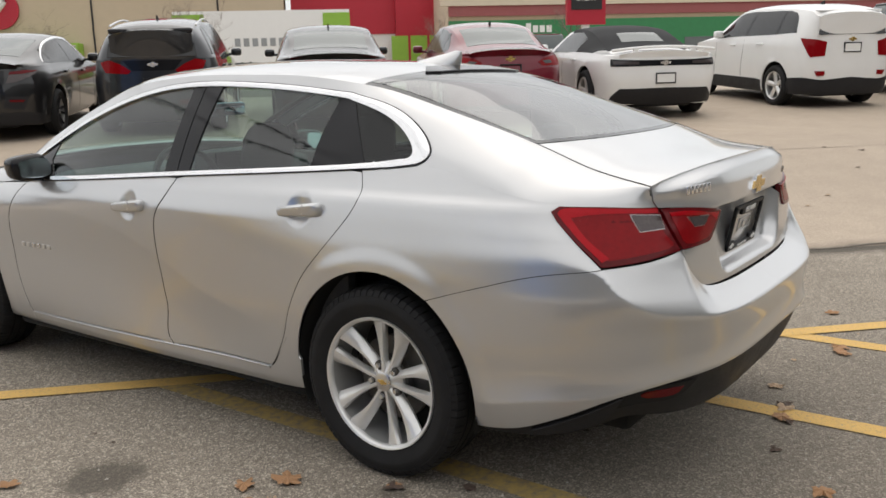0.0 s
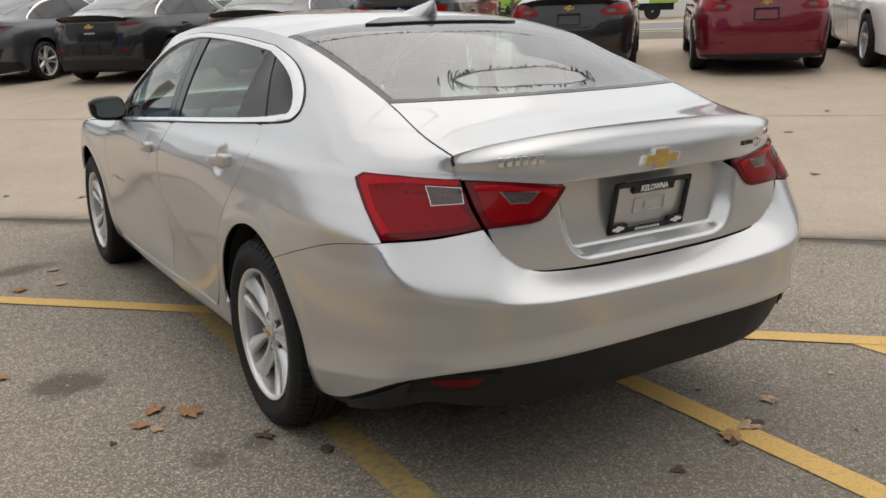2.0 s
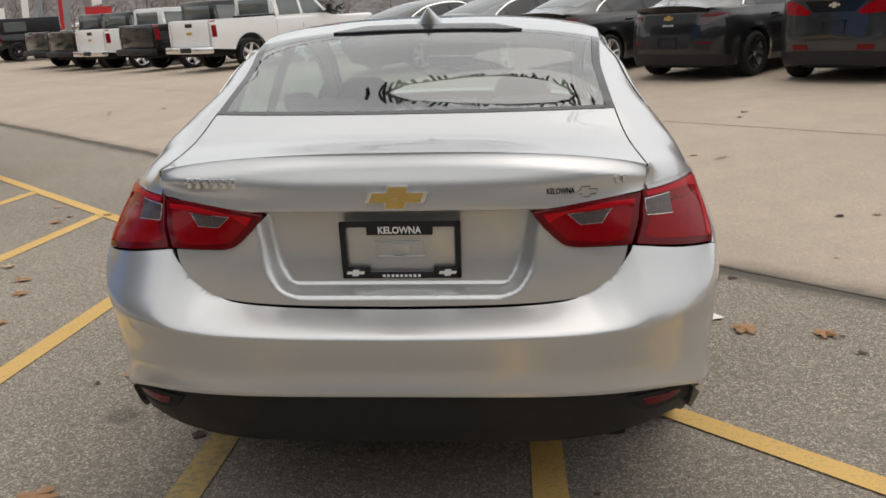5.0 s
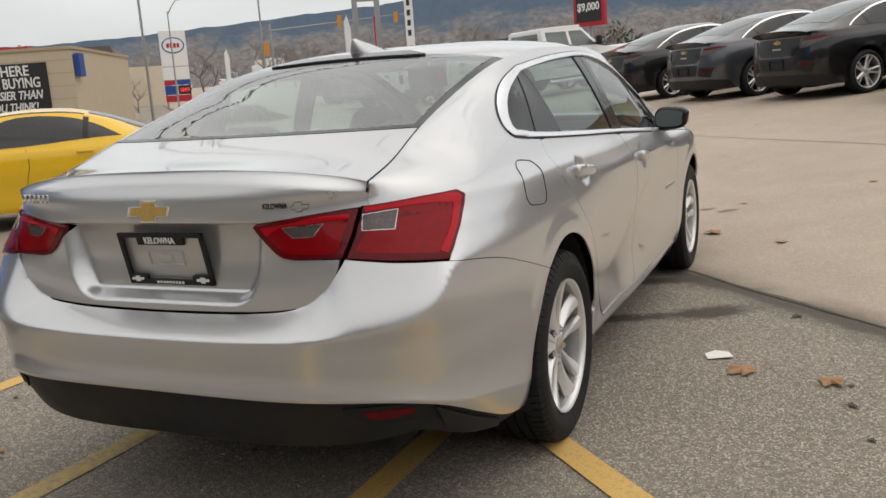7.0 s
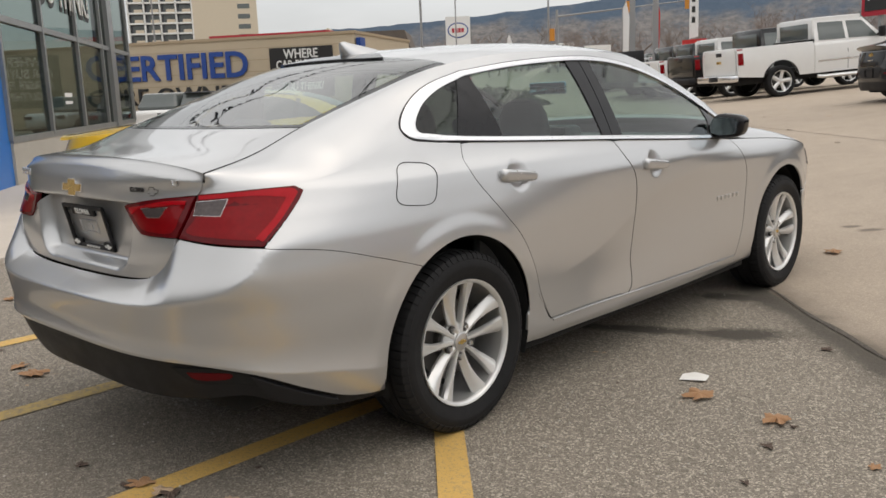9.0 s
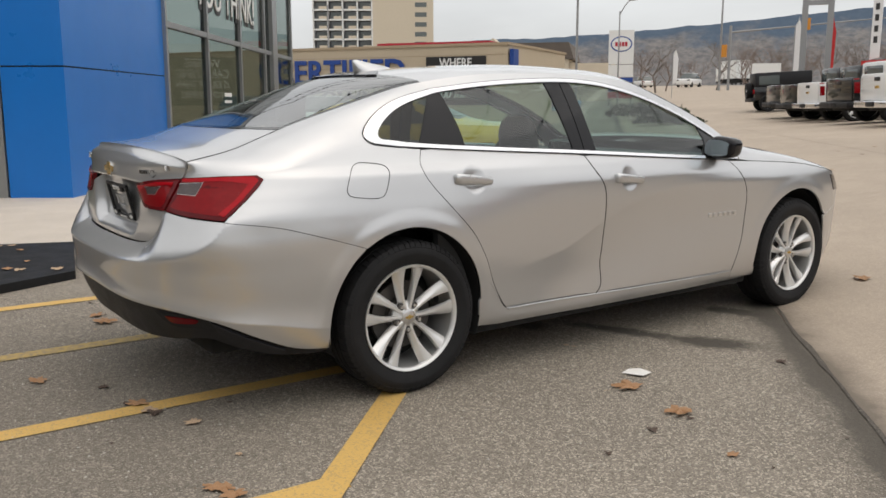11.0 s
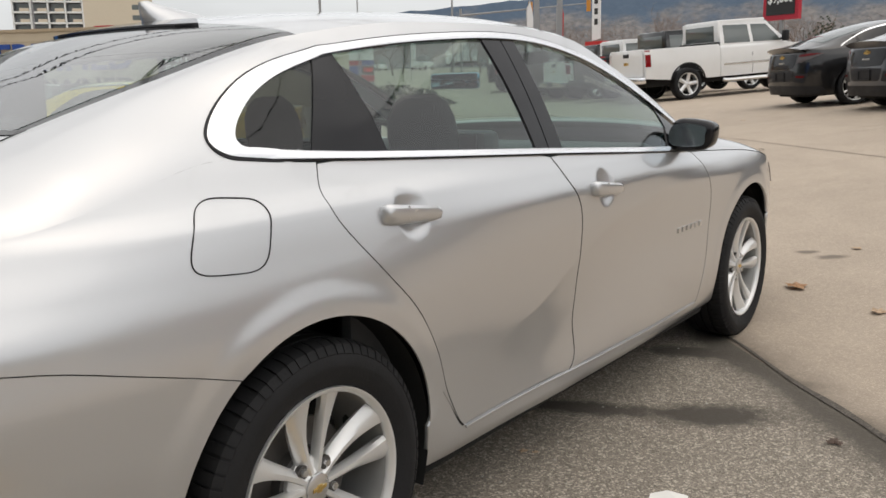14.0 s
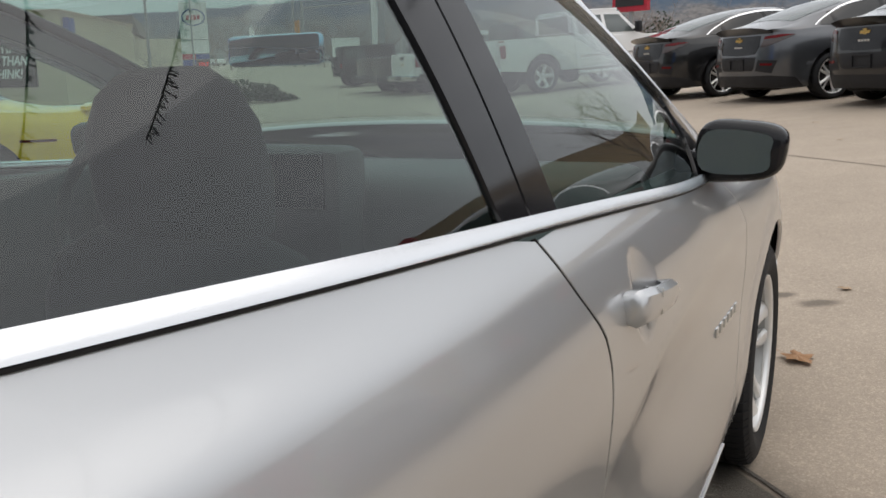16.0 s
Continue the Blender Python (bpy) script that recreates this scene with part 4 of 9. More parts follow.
        rear_o = curve2([(0.02, 1.069), (-0.08, 1.078), (-0.150, 1.086), (-0.188, 1.101), (-0.175, 1.121), (-0.10, 1.162), (0.02, 1.221), (0.14, 1.271), (0.26, 1.313)], 4, False)
        rear_i = curve2([(0.02, 1.085), (-0.045, 1.091), (-0.085, 1.094), (-0.104, 1.104), (-0.090, 1.122), (-0.040, 1.152), (0.05, 1.200), (0.155, 1.248), (0.265, 1.292)], 4, False)
        up_out, up_in = list(rear_o), list(rear_i)
        for i in range(1, len(top_line) - 4):
            (u, v), a, b = top_line[i], top_line[i - 1], top_line[i + 1]
            t = Vector((b[0] - a[0], b[1] - a[1])).normalized()
            w = 0.019
            up_out.append((u, v))
            up_in.append((u + t.y * w, v - t.x * w))
        ribbon("roof_chrome", [T(q) for q in up_out], [T(q) for q in up_in], m_up, MATS["chrome"], car, 0.005, mirror=mir, label="polished chrome window strip")
        # black seal outside the chrome
        edge = up_out[::-1]
        rim = []
        for i in range(len(edge)):
            a, b = edge[max(0, i - 1)], edge[min(len(edge) - 1, i + 1)]
            t = Vector((b[0] - a[0], b[1] - a[1])).normalized()
            rim.append((edge[i][0] + t.y * 0.0042, edge[i][1] - t.x * 0.0042))
        ribbon("window_seal", [T(q) for q in edge], [T(q) for q in rim], m_up, MATS["plastic"], car, 0.0022, 0.004, mirror=mir, label="thin black window seal")
        # window blackout, pillars and panes
        lowb = lambda u: m_zb(u) + 0.018
        upb = spl(*[(q[0], q[1]) for q in sorted(up_in[20:])][::2])
        c_lo, c_hi = 0.125, 0.245
        pane = [(c_lo - 0.012, lowb(c_lo)), (c_hi - 0.012, upb(c_hi - 0.012) + 0.004)] + [q for q in rear_i[::-1] if q[0] < 0.22][:-1] + [(-0.02, lowb(-0.02)), (0.05, lowb(0.05))]
        skin("quarter_window", [T(q) for q in pane], m_up, 0.05, MATS["dark_glass"], car, lift=-0.006, flange=0.0, label="dark fixed quarter window", **K)
        pil_c = [(c_lo - 0.010, lowb(c_lo)), (0.355, lowb(0.355)), (0.345, 1.13), (0.30, upb(0.30) + 0.004), (c_hi - 0.010, upb(c_hi) + 0.004)]
        skin("window_pillar", [T(q) for q in pil_c], m_up, 0.05, MATS["gloss_black"], car, lift=-0.003, flange=0.008, **K)
        b_lo, b_hi = (0.985, 1.135), (0.905, 1.075)
        b1 = [(b_lo[0], lowb(b_lo[0])), (1.053, lowb(1.053)), (1.0, upb(1.0) + 0.004), (b_hi[0], upb(b_hi[0]) + 0.004)]
        b2 = [(1.059, lowb(1.059)), (b_lo[1], lowb(b_lo[1])), (b_hi[1], upb(b_hi[1]) + 0.004), (1.006, upb(1.006) + 0.004)]
        for q4 in (b1, b2):
            skin("window_pillar", [T(q) for q in q4], m_up, 0.05, MATS["gloss_black"], car, lift=-0.002, flange=0.01, **K)
        rear_pane = [(0.355, lowb(0.355))] + [(u, lowb(u)) for u in (0.5, 0.7, 0.9)] + [(b_lo[0], lowb(b_lo[0])), (b_hi[0], upb(b_hi[0]) + 0.004)] + [(u, upb(u) + 0.004) for u in (0.8, 0.6, 0.45, 0.30)] + [(0.345, 1.13)]
        skin("rear_side_window", [T(q) for q in rear_pane], m_up, 0.06, MATS["glass"], car, lift=-0.006, flange=0.0, label="tinted rear door window", **K)
        front_pane = [(b_lo[1], lowb(b_lo[1]))] + [(u, lowb(u)) for u in (1.3, 1.5, 1.7, 1.95)] + [(2.02, 1.03)] + [(u, upb(u) + 0.004) for u in (1.98, 1.85, 1.7, 1.55, 1.4, 1.2)] + [(b_hi[1], upb(b_hi[1]) + 0.004)]
        skin("front_side_window", [T(q) for q in front_pane], m_up, 0.06, MATS["glass"], car, lift=-0.006, flange=0.0, label="tinted front door window", **K)
        tri = [(1.955, lowb(1.955)), (2.2, lowb(2.2)), (2.14, upb(2.10) - 0.01), (2.0, upb(2.0) + 0.004), (2.02, 1.03)]
        skin("mirror_sail", [T(q) for q in tri], m_up, 0.05, MATS["gloss_black"], car, lift=-0.002, flange=0.006, **K)
        # rear bumper and its black valance
        silver_low = [(-0.421, 0.262), (-0.558, 0.285), (-0.68, 0.345), (-0.80, 0.415), (-0.92, 0.455), (-1.05, 0.472), (-1.3, 0.480), (-1.571, 0.482)]
        silver_low = curve2(silver_low, 4, False)
        cut = [(-1.571, 0.689), (-1.33, 0.693), (-1.18, 0.703), (-1.11, 0.724), (-1.06, 0.765), (-1.025, 0.815), (-1.008, 0.842)]
        cut = curve2(cut, 4, False)
        arc_lo = [q for q in arc_r if q[1] <= 0.669 and q[0] < 0]
        poly = silver_low + cut + [(-0.90, 0.826), (-0.768, 0.812)] + curve2(seam, 4, False)[::-1][1:] + arc_lo[::-1][0:]
        skin("rear_bumper", [(-1.5708 if q[0] < -1.56 else q[0], q[1]) for q in inset2(poly, 0.0024)], m_low, (0.011, 0.0065), silver, car, **K)
        val = lambda p, z: tuple(Vector(m_low(p, z)) * 0.988 + Vector((0, 0, z * 0.012)))
        black_low = [(-1.571, 0.325), (-1.2, 0.320), (-1.0, 0.330), (-0.86, 0.345), (-0.78, 0.31), (-0.66, 0.262), (-0.50, 0.246), (-0.421, 0.25)]
        skin("bumper_valance", silver_low + curve2(black_low, 4, False), val, (0.04, 0.03), MATS["plastic"], car, lift=-0.004, flange=0.03, label="black plastic lower bumper", **K)
        fog = curve2([(-1.00, 0.436), (-0.90, 0.434), (-0.876, 0.424), (-0.90, 0.412), (-0.975, 0.412)], 3, True, (0,))
        house = curve2([(-1.045, 0.450), (-0.90, 0.447), (-0.838, 0.428), (-0.80, 0.372), (-0.87, 0.392), (-0.985, 0.398)], 3, True, (0, 3))
        skin("reflector_housing", house, val, 0.03, MATS["void"], car, lift=0.001, flange=0.004, **K)
        skin("valance_strake", curve2([(-0.83, 0.423), (-0.72, 0.352), (-0.60, 0.286), (-0.60, 0.268), (-0.72, 0.300), (-0.80, 0.352)], 3, True, (0, 2, 3, 5)), val, 0.02, MATS["plastic"], car, lift=0.012, flange=0.016, **K)
        skin("bumper_reflector", fog, val, 0.03, MATS["deep_red"], car, lift=0.004, label="small red bumper reflector", **K)
        # tail lamp: outer half on the quarter, inner half on the boot lid
        outer = [(-0.770, 0.815)] + [(-0.713, 0.885), (-0.672, 0.940), (-0.660, 0.964), (-0.686, 0.9785), (-0.80, 0.9775), (-0.952, 0.9705)] + [(-0.975, 0.90), (-1.002, 0.842), (-0.90, 0.829)]
        lamp = skin("tail_lamp", inset2(outer, 0.0008), lambda p, z: m_low(p, z, True), 0.02, MATS["deep_red"], car, lift=0.007, flange=0.02, label="red outer tail lamp with a clear window", **K)
        inner = curve2([(-0.962, 0.966), (-1.05, 0.962), (-1.15, 0.949), (-1.225, 0.936), (-1.232, 0.928), (-1.20, 0.885), (-1.165, 0.850), (-1.13, 0.842), (-1.012, 0.842), (-0.985, 0.90)], 3, True, (0, 3, 8, 9))
        lamp2 = skin("tail_lamp", inset2(inner, 0.0012), lambda p, z: m_low(p, z, True), 0.02, MATS["deep_red"], car, lift=0.007, flange=0.02, label="red inner tail lamp with a clear window", **K)
        rear_f = lambda p, z: m_low(p, z, True)
        for lm, win, lf in ((lamp, [(-0.870, 0.951), (-0.955, 0.946), (-0.960, 0.908), (-0.885, 0.904)], 0.0085), (lamp2, [(-1.050, 0.934), (-1.150, 0.925), (-1.125, 0.900), (-1.075, 0.901)], 0.0085)):
            wv = curve2(win, 4, True, (0, 1, 2, 3))
            skin("lamp_bezel", inset2(wv, -0.0014), rear_f, 0.03, MATS["satin"], lm, lift=lf, flange=0.003, **K)
            skin("reversing_lens", wv, rear_f, 0.03, MATS["clear_lens"], lm, lift=lf + 0.0015, flange=0.002, label="clear lens", **K)
        skin("quarter_corner", [(-0.915, 0.972), (-1.03, 0.972), (-1.03, 1.02), (-0.915, 1.0)], rear_f, 0.02, silver, car, lift=-0.006, flange=0.0, **K)
        core_o = [(-0.788, 0.832), (-0.728, 0.890), (-0.692, 0.940), (-0.70, 0.955), (-0.80, 0.957), (-0.935, 0.951), (-0.957, 0.895), (-0.978, 0.858), (-0.90, 0.845)]
        core_i = [(-0.985, 0.952), (-1.05, 0.949), (-1.15, 0.937), (-1.205, 0.926), (-1.18, 0.888), (-1.155, 0.862), (-1.12, 0.856), (-1.03, 0.856), (-1.005, 0.90)]
        for lm, core in ((lamp, core_o), (lamp2, core_i)):
            skin("lamp_core", curve2(core, 3, True, (0, 2, 5, 8)), rear_f, 0.03, MATS["red_lens"], lm, lift=0.0080, flange=0.002, label="bright red inner lens", **K)
        guide = [(-0.950, 0.9655), (-0.80, 0.9715), (-0.700, 0.9715), (-0.678, 0.958), (-0.722, 0.890), (-0.772, 0.828), (-0.790, 0.838), (-0.742, 0.893), (-0.712, 0.946), (-0.80, 0.957), (-0.948, 0.953)]
        skin("light_guide", curve2(guide, 3, True, (0, 3, 5, 6, 8, 10)), rear_f, 0.02, MATS["bright_red"], lamp, lift=0.0096, flange=0.002, label="bright red light guide", **K)
        guide = [(-0.985, 0.951), (-1.05, 0.950), (-1.15, 0.938), (-1.210, 0.927), (-1.196, 0.905), (-1.15, 0.929), (-1.05, 0.940), (-0.990, 0.941)]
        skin("light_guide", curve2(guide, 3, True, (0, 3, 4, 7)), rear_f, 0.02, MATS["bright_red"], lamp2, lift=0.0094, flange=0.002, label="bright red light guide", **K)
        # dark joints round the doors
        for line in (rear_cut, b_cut, f_cut):
            ribbon("door_gap", [(u - 0.0042, v) for u, v in line], [(u + 0.0042, v) for u, v in line], m_low, MATS["void"], car, -0.0012, 0.004, mirror=mir, label="dark joint beside the door")
        # wheel houses
        for c in ARCH_Y:
            bm = bmesh.new()
            rings = []
            for x in ((0.885 if c < 1 else 0.845), 0.56):
                rings.append([bm.verts.new((x, c + (ARC + 0.006) * math.cos(radians(a)), RZ + (ARC + 0.006) * math.sin(radians(a)))) for a in range(-22, 203, 5)])
            for i in range(len(rings[0]) - 1):
                bm.faces.new((rings[0][i], rings[0][i + 1], rings[1][i + 1], rings[1][i]))
            bm.faces.new(rings[1])
            if mir:
                bmesh.ops.scale(bm, vec=(-1, 1, 1), verts=bm.verts)
            part("wheel_house", bm, MATS["void"], car)
        # added near-black sheet inside the body, to keep the panel joints dark
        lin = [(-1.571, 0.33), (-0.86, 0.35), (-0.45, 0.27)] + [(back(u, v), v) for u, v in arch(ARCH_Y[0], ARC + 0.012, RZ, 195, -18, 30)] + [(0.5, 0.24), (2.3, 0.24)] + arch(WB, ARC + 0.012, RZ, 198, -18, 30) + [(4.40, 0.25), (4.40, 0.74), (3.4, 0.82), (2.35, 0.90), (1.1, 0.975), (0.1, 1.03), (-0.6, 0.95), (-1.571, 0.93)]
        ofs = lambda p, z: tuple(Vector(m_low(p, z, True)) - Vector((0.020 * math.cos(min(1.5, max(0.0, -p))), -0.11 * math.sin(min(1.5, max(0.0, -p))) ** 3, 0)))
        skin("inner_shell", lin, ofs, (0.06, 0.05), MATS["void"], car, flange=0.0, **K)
        # door handles with their cups
        for hy, hz in HANDLES:
            tilt = 0.03
            bm = bmesh.new()
            rings = []
            ends = {0.0: (0.30, 0.55), 0.015: (0.70, 0.80), 0.05: (0.95, 0.96), 0.95: (0.95, 0.95), 0.985: (0.68, 0.78), 1.0: (0.28, 0.5)}
            along = (0.0, 0.015, 0.05, 0.15, 0.27, 0.39, 0.5, 0.61, 0.73, 0.85, 0.95, 0.985, 1.0)
            for s in along:
                k_out, k_w = ends.get(s, (1.0, 1.0))
                yy = hy - 0.115 + 0.20 * s
                zz = hz - tilt * 0.5 + tilt * (1 - s) * 0.6
                w = (0.0255 - 0.008 * s) * k_w
                out = (0.022 + 0.006 * math.sin(math.pi * s)) * k_out
                xb = m_low(yy, zz)[0]
                back_x = -0.004 if s < 0.16 or s > 0.84 else out - 0.018
                ring = [bm.verts.new((xb + dx, yy, zz + dz * w)) for dx, dz in ((back_x, -0.80), (out - 0.011 * k_out, -1.0), (out - 0.001, -0.72), (out + 0.004, 0.0), (out + 0.001, 0.68), (out - 0.009 * k_out, 1.0), (back_x, 0.84))]
                rings.append(ring)
            for i in range(12):
                for k in range(7):
                    bm.faces.new((rings[i][k], rings[i][(k + 1) % 7], rings[i + 1][(k + 1) % 7], rings[i + 1][k]))
            bm.faces.new(rings[0])
            bm.faces.new(rings[-1][::-1])
            bmesh.ops.recalc_face_normals(bm, faces=bm.faces)
            if mir:
                bmesh.ops.scale(bm, vec=(-1, 1, 1), verts=bm.verts)
                bmesh.ops.reverse_faces(bm, faces=bm.faces)
            hd = part("door_handle", bm, silver, d1 if hy < 1 else d2, "silver pull handle")
            bm = bmesh.new()
            yy, zz = hy - 0.045, hz + 0.002
            xb = m_low(yy, zz)[0] + 0.0262
            box(bm, xb - 0.02, yy - 0.0009, zz - 0.019, xb + 0.0046, yy + 0.0009, zz + 0.016)
            if hy < 1:
                bmesh.ops.create_cone(bm, cap_ends=True, segments=16, radius1=0.007, radius2=0.006, depth=0.014, matrix=Matrix.Translation((xb, yy + 0.022, zz + 0.001)) @ pose(0, 0, 0, 0, 90, 0) @ Matrix.Diagonal((0.7, 1.25, 1, 1)))
            if mir:
                bmesh.ops.scale(bm, vec=(-1, 1, 1), verts=bm.verts)
                bmesh.ops.reverse_faces(bm, faces=bm.faces)
            part("handle_seam", bm, MATS["satin"], hd)
        # front wing badge: plain raised bars
        bm = bmesh.new()
        for i in range(6):
            yy = 1.985 + i * 0.043
            xb = m_low(yy + 0.012, 0.635)[0]
            box(bm, xb - 0.002, yy, 0.624, xb + 0.004, yy + 0.026, 0.645, 0.002)
            box(bm, xb + 0.001, yy + 0.007, 0.629, xb + 0.0045, yy + 0.019, 0.640)
        if mir:
            bmesh.ops.scale(bm, vec=(-1, 1, 1), verts=bm.verts)
            bmesh.ops.reverse_faces(bm, faces=bm.faces)
        part("side_badge", bm, MATS["satin"], d2, "small raised metal badge")
        # mirror
        bm = bmesh.new()
        vs = bmesh.ops.create_uvsphere(bm, u_segments=24, v_segments=14, radius=1.0)["verts"]
        for v in vs:
            x, y, z = v.co
            q = lambda c, n: math.copysign(abs(c) ** n, c)
            x, z, yy = q(x, 0.55), q(z, 0.6), q(y, 0.75)
            if y < 0:
                yy = yy * 0.38
            v.co = Vector((0.922 + x * 0.092 + 0.008 * z, 2.048 + yy * 0.10 - 0.008 * x, 1.008 + z * 0.063 * (1 - 0.12 * x)))
        if mir:
            bmesh.ops.scale(bm, vec=(-1, 1, 1), verts=bm.verts)
            bmesh.ops.reverse_faces(bm, faces=bm.faces)
        mm = part("door_mirror", bm, MATS["gloss_black"], car, "black door mirror housing")
        bm = bmesh.new()
        out = curve2([(-0.074, -0.042), (0.060, -0.047), (0.076, 0.0), (0.068, 0.041), (-0.064, 0.049)], 5, True)
        prism(bm, [(0.86 * u, 0.84 * v) for u, v in out], 0.006, pose(0.920, 1.998, 1.010, -4, 0, 8))
        if mir:
            bmesh.ops.scale(bm, vec=(-1, 1, 1), verts=bm.verts)
            bmesh.ops.reverse_faces(bm, faces=bm.faces)
        part("mirror_glass", bm, MATS["mirror"], mm, "reflecting mirror glass", flat=True)
        bm = bmesh.new()
        box(bm, 0.79, 2.03, 0.962, 0.88, 2.09, 1.01, 0.012)
        if mir:
            bmesh.ops.scale(bm, vec=(-1, 1, 1), verts=bm.verts)
            bmesh.ops.reverse_faces(bm, faces=bm.faces)
        part("mirror_arm", bm, MATS["gloss_black"], mm)
        # roof ditch shadow line beside the rail, and headlamp
        hl = [(WB + 0.50, 0.70), (WB + 0.80, 0.68), (WB + 1.05, 0.655), (WB + 1.05, 0.70), (WB + 0.72, 0.78), (WB + 0.45, 0.80)]
        skin("headlamp", hl, m_low, 0.04, MATS["clear_lens"], car, lift=0.004, label="clear headlamp", **K)
        skin("wing_top", [(2.41, 0.0)] + [(2.41 + 1.6 * i / 16, 0.0) for i in range(1, 17)] + [(4.01 - 1.6 * i / 16, 1.0) for i in range(17)], m_up, (0.06, 0.12), silver, car, flange=0.0, **K)
    # fuel flap outline, on the right flank only
    power = lambda c: math.copysign(abs(c) ** 0.5, c)
    flap = []
    for i in range(64):
        a = 2 * math.pi * i / 64
        ca, sa = power(math.cos(a)), power(math.sin(a))
        flap.append((-0.212 + 0.102 * ca + 0.029 * sa, 0.940 - 0.0105 * ca + 0.070 * sa))
    f_in = inset2(flap, 0.0024)
    ribbon("fuel_flap_gap", flap, f_in, m_low, MATS["void"], car, 0.0016, 0.003, closed=True, label="thin dark seam round the fuel flap")
    # roof, panes and boot lid across the top
    skin("roof_panel", [(0.23, 0.0), (1.50, 0.0), (1.50, 2.0), (0.23, 2.0)], m_top, (0.05, 0.05), silver, car, flange=0.01)
    skin("rear_window", [(-0.45, 0.045), (0.22, 0.05), (0.22, 1.95), (-0.45, 1.955)], m_top, (0.05, 0.06), MATS["rear_glass"], car, flange=0.0, label="sloping green-tinted rear window")
    for s0, s1 in ((0.0, 0.045), (1.955, 2.0)):
        skin("window_border", [(-0.45, s0), (0.23, s0), (0.23, s1), (-0.45, s1)], m_top, (0.05, 0.05), MATS["frit"], car, lift=-0.001, flange=0.004, label="black border of the rear window")
    skin("window_border", [(-0.45, 0.0), (-0.425, 0.0), (-0.425, 2.0), (-0.45, 2.0)], m_top, (0.05, 0.05), MATS["frit"], car, lift=0.001, flange=0.004)
    skin("windscreen", [(1.50, 0.04), (2.40, 0.04), (2.40, 1.96), (1.50, 1.96)], m_top, (0.07, 0.08), MATS["rear_glass"], car, flange=0.0, label="clear windscreen")
    for s0, s1 in ((0.0, 0.045), (1.955, 2.0)):
        skin("windscreen_border", [(1.50, s0), (2.40, s0), (2.40, s1), (1.50, s1)], m_top, (0.07, 0.05), MATS["frit"], car, flange=0.004)
    skin("bonnet", [(2.40, 0.0), (3.9, 0.0), (3.9, 2.0), (2.40, 2.0)], m_top, (0.07, 0.08), silver, car)
    # boot lid: top sheet, and the rear face with its number plate recess
    skin("boot_lid", [(-0.933, 0.006), (-0.455, 0.006), (-0.455, 1.994), (-0.933, 1.994)], m_top, (0.03, 0.04), silver, car, flange=0.006)

    rec = spl((0.70, 0.25), (0.715, 0.285), (0.745, 0.325), (0.80, 0.352), (0.87, 0.365), (0.94, 0.376))

    def boot_rear(x, z):
        top = m_top(-0.933, 1 - abs(x) / 0.643 if abs(x) < 0.643 else 0.0)
        a = math.atan2(1.0, abs(x))
        for _ in range(3):
            a = math.atan2(-m_low(-a, z, True)[1], abs(x))
        y = m_low(-a, z, True)[1]
        zt = top[2]
        # blend into the lip
        k = smooth(0.035, 0.0, zt - z)
        y = y * (1 - k) + top[1] * k
        # recess
        inside = smooth(0.0, 0.050, rec(z) - abs(x)) * smooth(0.939, 0.934, z) * smooth(0.710, 0.746, z)
        y += 0.048 * inside
        return (x, y, z)

    xs = [-0.636 + 1.272 * i / 52 for i in range(53)]
    edge_top = [(x, m_top(-0.933, 1 - abs(x) / 0.643)[2]) for x in xs]
    lamp_side = [(0.637, 1.02), (0.633, 0.988), (0.623, 0.9695), (0.58, 0.9665), (0.48, 0.955), (0.345, 0.937), (0.338, 0.928), (0.375, 0.888), (0.418, 0.852), (0.45, 0.8405), (0.583, 0.8405)]
    low_edge = curve2([(0.583, 0.8405), (0.572, 0.80), (0.535, 0.748), (0.48, 0.718), (0.40, 0.704), (0.25, 0.696), (0.0, 0.692)], 4, False)
    half = lamp_side + low_edge[1:]
    poly = edge_top + half + [(-x, z) for x, z in half[::-1][1:]]
    lid = skin("boot_rear_panel", poly, boot_rear, (0.010, 0.0075), silver, car, flange=0.012)
    for s0 in (0.0, 2.0):
        k = -1 if s0 else 1
        n = 30
        la = [(-0.448 - 0.485 * i / n, s0) for i in range(n + 1)]
        ribbon("boot_gap", la, [(u, v + k * 0.0065) for u, v in la], m_top, MATS["void"], car, 0.0008, 0.004, label="dark joint beside the boot lid")
    # high brake lamp and roof fin
    skin("high_brake_lamp", [(0.20, 0.45), (0.275, 0.62), (0.275, 1.38), (0.20, 1.55), (0.185, 1.45), (0.185, 0.55)], m_top, 0.04, MATS["gloss_black"], car, lift=0.008, flange=0.012, label="gloss black strip above the rear window")
    bm = bmesh.new()
    rings = []
    for k in range(9):
        t = k / 8
        f, r = 0.262 + 0.225 * (1 - t) ** 1.15, 0.250 - 0.030 * t + 0.012 * t * t
        w = 0.046 * (1 - t) + 0.005
        ring = []
        for i in range(16):
            a = 2 * math.pi * i / 16
            y = (f + r) / 2 + (f - r) / 2 * math.cos(a)
            ring.append(bm.verts.new((w * math.sin(a) * (1 - 0.35 * math.cos(a)), y, m_top(y + 0.035, 1.0)[2] - 0.008 + 0.072 * t)))
        rings.append(ring)
    for i in range(8):
        for k in range(16):
            bm.faces.new((rings[i][k], rings[i][(k + 1) % 16], rings[i + 1][(k + 1) % 16], rings[i + 1][k]))
    bm.faces.new(rings[-1])
    bm.faces.new(rings[0][::-1])
    bmesh.ops.recalc_face_normals(bm, faces=bm.faces)
    part("roof_fin", bm, silver, car, "silver shark-fin aerial")
